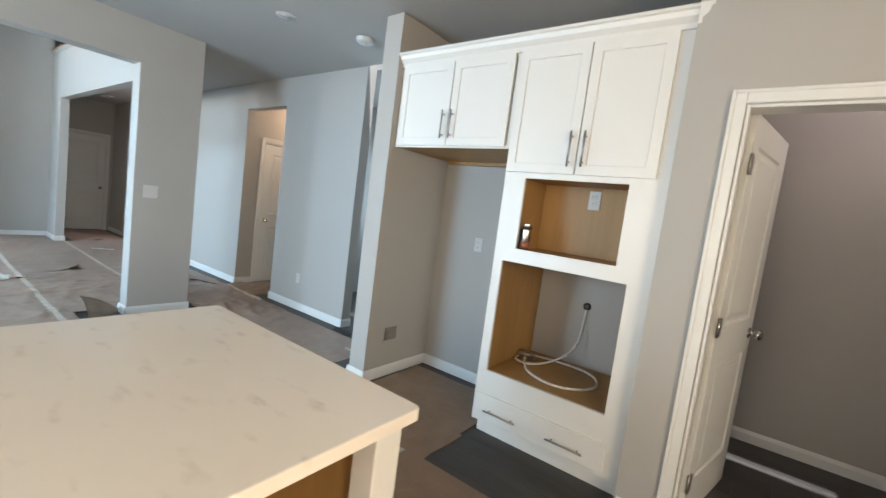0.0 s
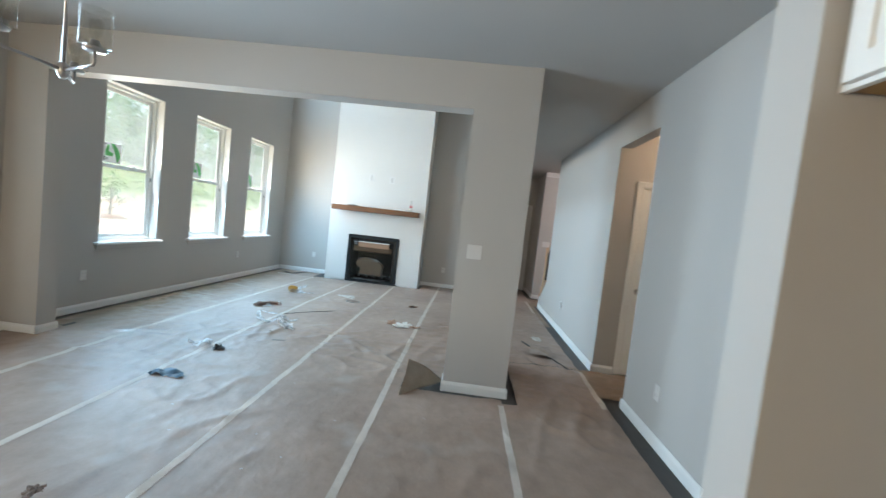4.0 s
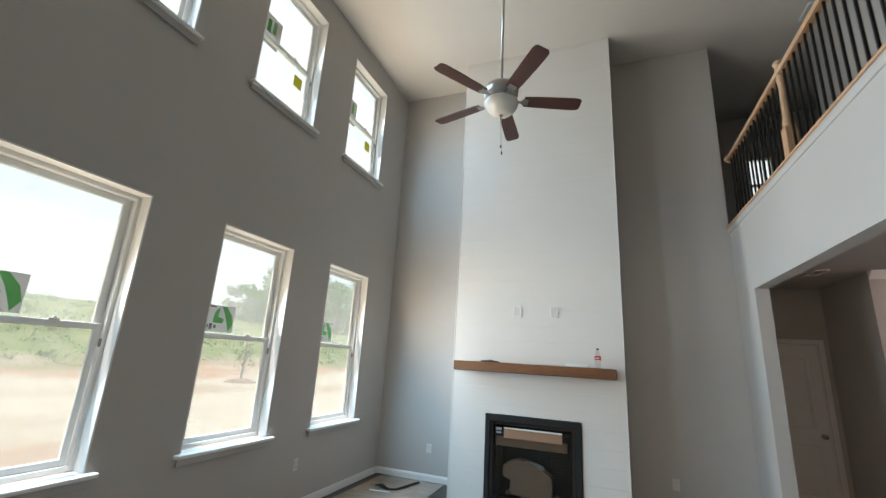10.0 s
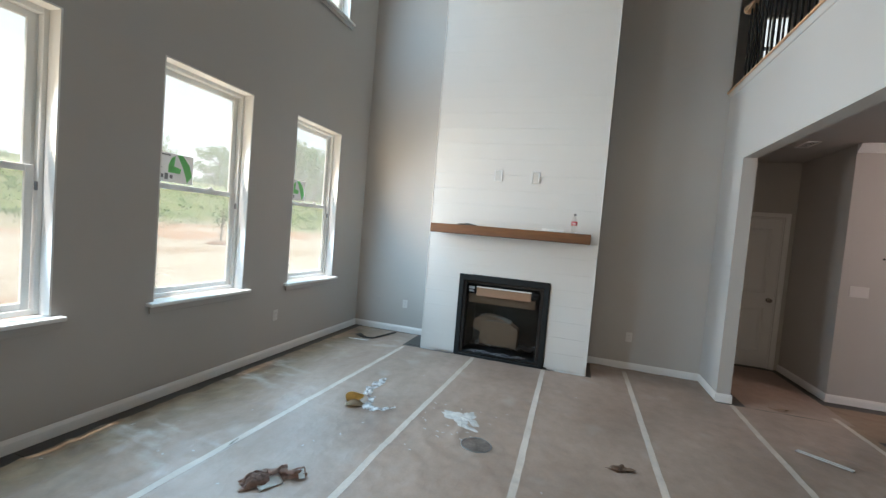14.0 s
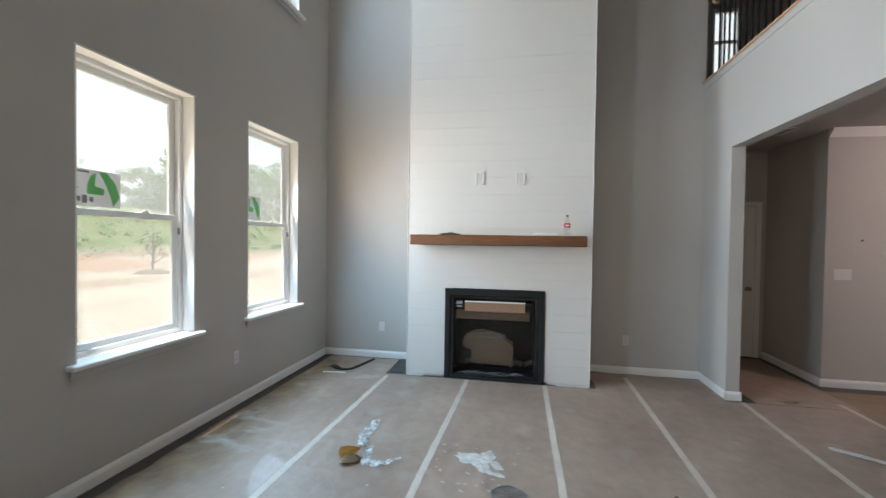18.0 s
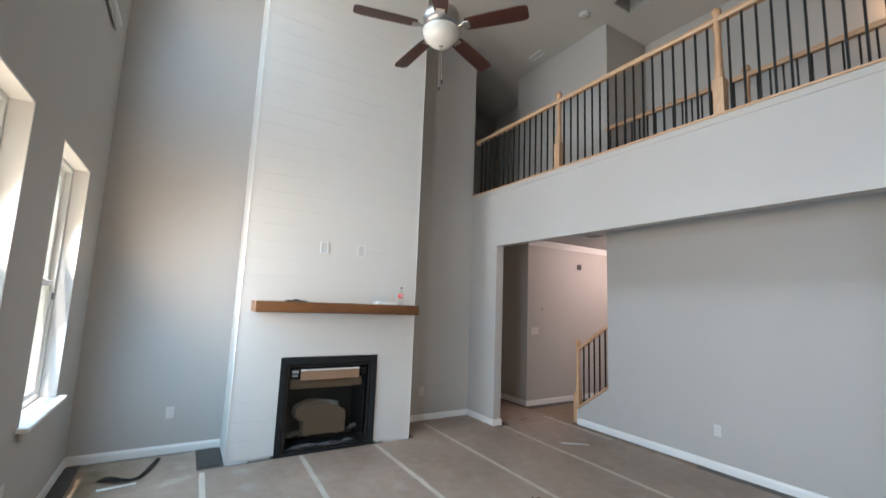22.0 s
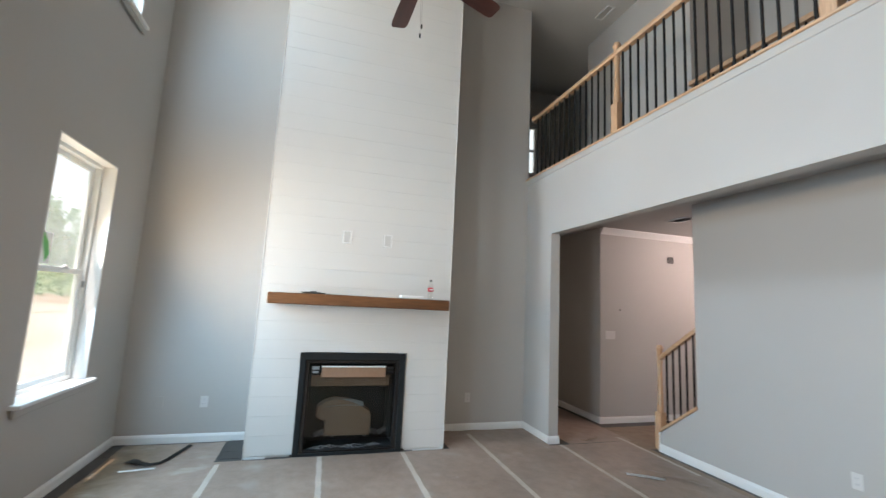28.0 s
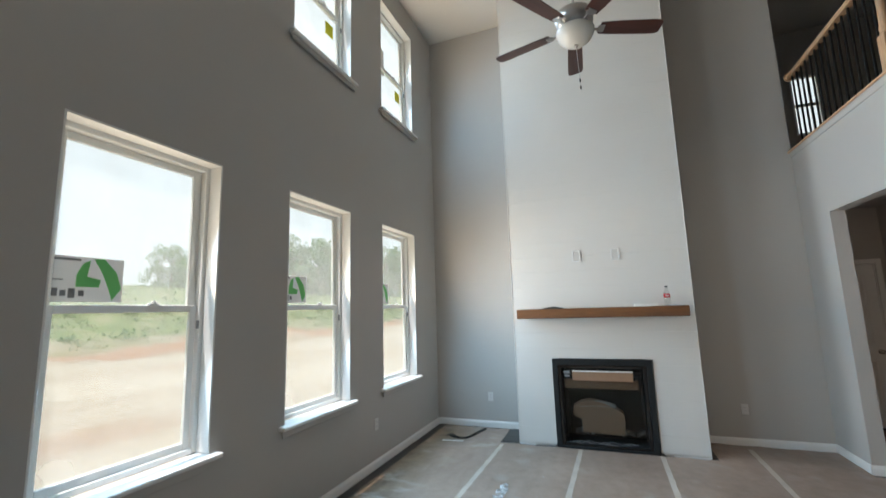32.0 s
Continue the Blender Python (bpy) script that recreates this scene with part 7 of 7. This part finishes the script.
bm = bmesh.new()
for k in range(20000):
    x, y = random.uniform(-75, -2), -24.5 - 28 * random.random() ** 1.6
    z = bank(x, y) - 0.03
    h, w, a = random.uniform(0.03, 0.10), random.uniform(0.02, 0.07), random.uniform(0, 3.14)
    c, s = math.cos(a) * w, math.sin(a) * w
    lx, ly = random.uniform(-0.12, 0.12), random.uniform(-0.12, 0.12)
    bm.faces.new([bm.verts.new(p) for p in ((x - c, y - s, z), (x + c, y + s, z), (x + lx, y + ly, z + h))])
solo("grass", bm, M_GRASS, "rough green and straw-coloured grass on the bank", "grass", kind="stuff")


verts, faces = [], []
for k in range(900):
    x, y = random.uniform(-80, -4), -25.0 - 24 * random.random() ** 1.3
    z, big = bank(x, y), random.uniform(0.25, 0.75)
    for j in range(26):
        p = Vector((x + random.gauss(0, 0.45) * big, y + random.gauss(0, 0.45) * big, z + abs(random.gauss(0, 0.45)) * big))
        u = Vector((random.gauss(0, 0.5), random.gauss(0, 0.5), 1)).normalized() * random.uniform(0.06, 0.17)
        w = u.orthogonal().normalized() * random.uniform(0.025, 0.07)
        i = len(verts)
        verts += [p - u, p + w, p + u, p - w]
        faces.append((i, i + 1, i + 2, i + 3))
me = bpy.data.meshes.new("weeds")
me.from_pydata(verts, [], faces)
me.materials.append(M_LEAF)
tagged(new("weeds", me), "clumps of green weeds on the bank", "weeds", kind="stuff")


def tree(at, height, spread, seed, label, leaves=85):
    rnd = random.Random(seed)
    t = thing("tree", at, label, "tree", "trees beyond the lot")
    bm = bmesh.new()
    tube(bm, [(0, 0, -0.3), (0.05, 0.03, height * 0.25), (-0.03, 0.06, height * 0.5), (0.02, 0, height * 0.85)], height * 0.025, 8, 0.25)
    tips = []
    for k in range(16):
        a, z0 = 2.4 * k + rnd.uniform(-0.4, 0.4), height * rnd.uniform(0.06, 0.62)
        r = spread * rnd.uniform(0.45, 0.95) * (1.1 - 0.5 * z0 / height)
        tip = Vector((r * math.cos(a), r * math.sin(a), z0 + height * rnd.uniform(0.10, 0.28)))
        tube(bm, [(0, 0, z0), tip * 0.5 + Vector((0, 0, z0 * 0.5)), tip], height * 0.009, 5, 0.3)
        tips.append(tip)
    tips.append(Vector((0, 0, height * 0.92)))
    if height > 4:
        tips += [Vector((spread * 0.75 * math.cos(k), spread * 0.75 * math.sin(k), height * rnd.uniform(0.02, 0.12))) for k in range(7)]
    part("trunk", bm, M_BARK, t)
    verts, faces = [], []
    for tip in tips:
        for c in range(3):
            q = tip + Vector((rnd.gauss(0, 0.22), rnd.gauss(0, 0.22), rnd.gauss(0, 0.16))) * spread
            rad = spread * rnd.uniform(0.18, 0.36)
            for k in range(leaves):
                d = Vector((rnd.gauss(0, 1), rnd.gauss(0, 1), rnd.gauss(0, 0.8))).normalized() * rad * rnd.uniform(0.55, 1.0)
                p, s = q + d, height * rnd.uniform(0.014, 0.030)
                u = Vector((rnd.gauss(0, 1), rnd.gauss(0, 1), rnd.gauss(0, 1))).normalized()
                v = u.orthogonal().normalized() * s * 0.6
                i = len(verts)
                verts += [p - u * s, p + v, p + u * s, p - v]
                faces.append((i, i + 1, i + 2, i + 3))
    me = bpy.data.meshes.new("crown")
    me.from_pydata(verts, [], faces)
    me.materials.append(M_LEAF)
    cr = new("crown", me)
    cr.parent = t
    return t


broad = tree((-40.5, -50, bank(-40.5, -50)), 5.0, 2.6, 3, "broad leafy green tree beyond the lot")
tall = tree((-62.0, -50, bank(-62, -50)), 9.3, 4.4, 5, "tall leafy green tree beyond the lot")
small = tree((-23.4, -18.4, GZ), 2.6, 0.55, 8, "young thin sapling in a mulch ring", 7)
for src, x, y, s, a in ((tall, -68, -49, 1.0, 50), (tall, -76, -50, 1.05, 200), (tall, -85, -52, 1.2, 120), (tall, -96, -50, 1.25, 300), (tall, -108, -54, 1.3, 20), (broad, -55, -52, 1.1, 80),
                        (broad, -46, -54, 0.8, 10), (broad, -49, -58, 0.9, 140), (tall, -71, -60, 1.1, 260), (tall, -90, -64, 1.2, 40), (broad, -59, -46, 0.9, 190), (tall, -120, -60, 1.4, 10), (tall, -100, -40, 1.2, 30)):
    copy_thing(src, pose(x, y, bank(x, y), 0, 0, a)).scale = (s, s, s)
bm = bmesh.new()
spin(bm, [(0.0, 0.24), (0.35, 0.20), (0.65, 0.11), (0.95, -0.05), (0.0, -0.05)], (-23.4, -18.4, GZ), 18)
for v in bm.verts:
    v.co.z += 0.03 * noise.noise(v.co * 5)
solo("mulch_mound", bm, M_MULCH, "ring of reddish mulch round the sapling", "mulch")


# ---- bare vinyl planks where the paper stops ----
floor_ob = bpy.data.objects["floor"]
plank_meshes = {}


def plank(x0, x1, y0, y1):
    key = (round(x1 - x0, 2), round(y1 - y0, 2))
    if key not in plank_meshes:
        bm = bmesh.new()
        bx(bm, (0, 0, 0), (x1 - x0 - 0.002, y1 - y0 - 0.002, 0.004), 0.001)
        plank_meshes[key] = mesh_of("plank", bm, M_PLANK)
    ob = new("plank", plank_meshes[key])
    ob.parent = floor_ob
    ob.location = (x0, y0, 0.0002)


for (xa, xb), (ya, yb) in (((-1.68, 2.80), (2.50, 3.02)), ((-1.68, -0.74), (3.02, 3.77)), ((0.34, 1.94), (3.16, 4.62)), ((-2.9, -1.9), (2.60, 4.2)), ((-5.2, -2.2), (3.56, 3.76)), ((-9.34, -9.2), (-0.9, 1.7)), ((-9.95, -9.40), (-0.92, -0.72)), ((-9.95, -4.5), (-1.96, -1.86))):
    y, row = ya, 0
    while y < yb - 0.03:
        y1 = min(y + 0.18, yb)
        x = xa
        first = 0.35 + 0.4 * (row % 3) / 2
        while x < xb - 0.02:
            x1 = min(x + (first if x == xa else 1.22), xb)
            plank(x, x1, y, y1)
            x = x1
        y, row = y1, row + 1
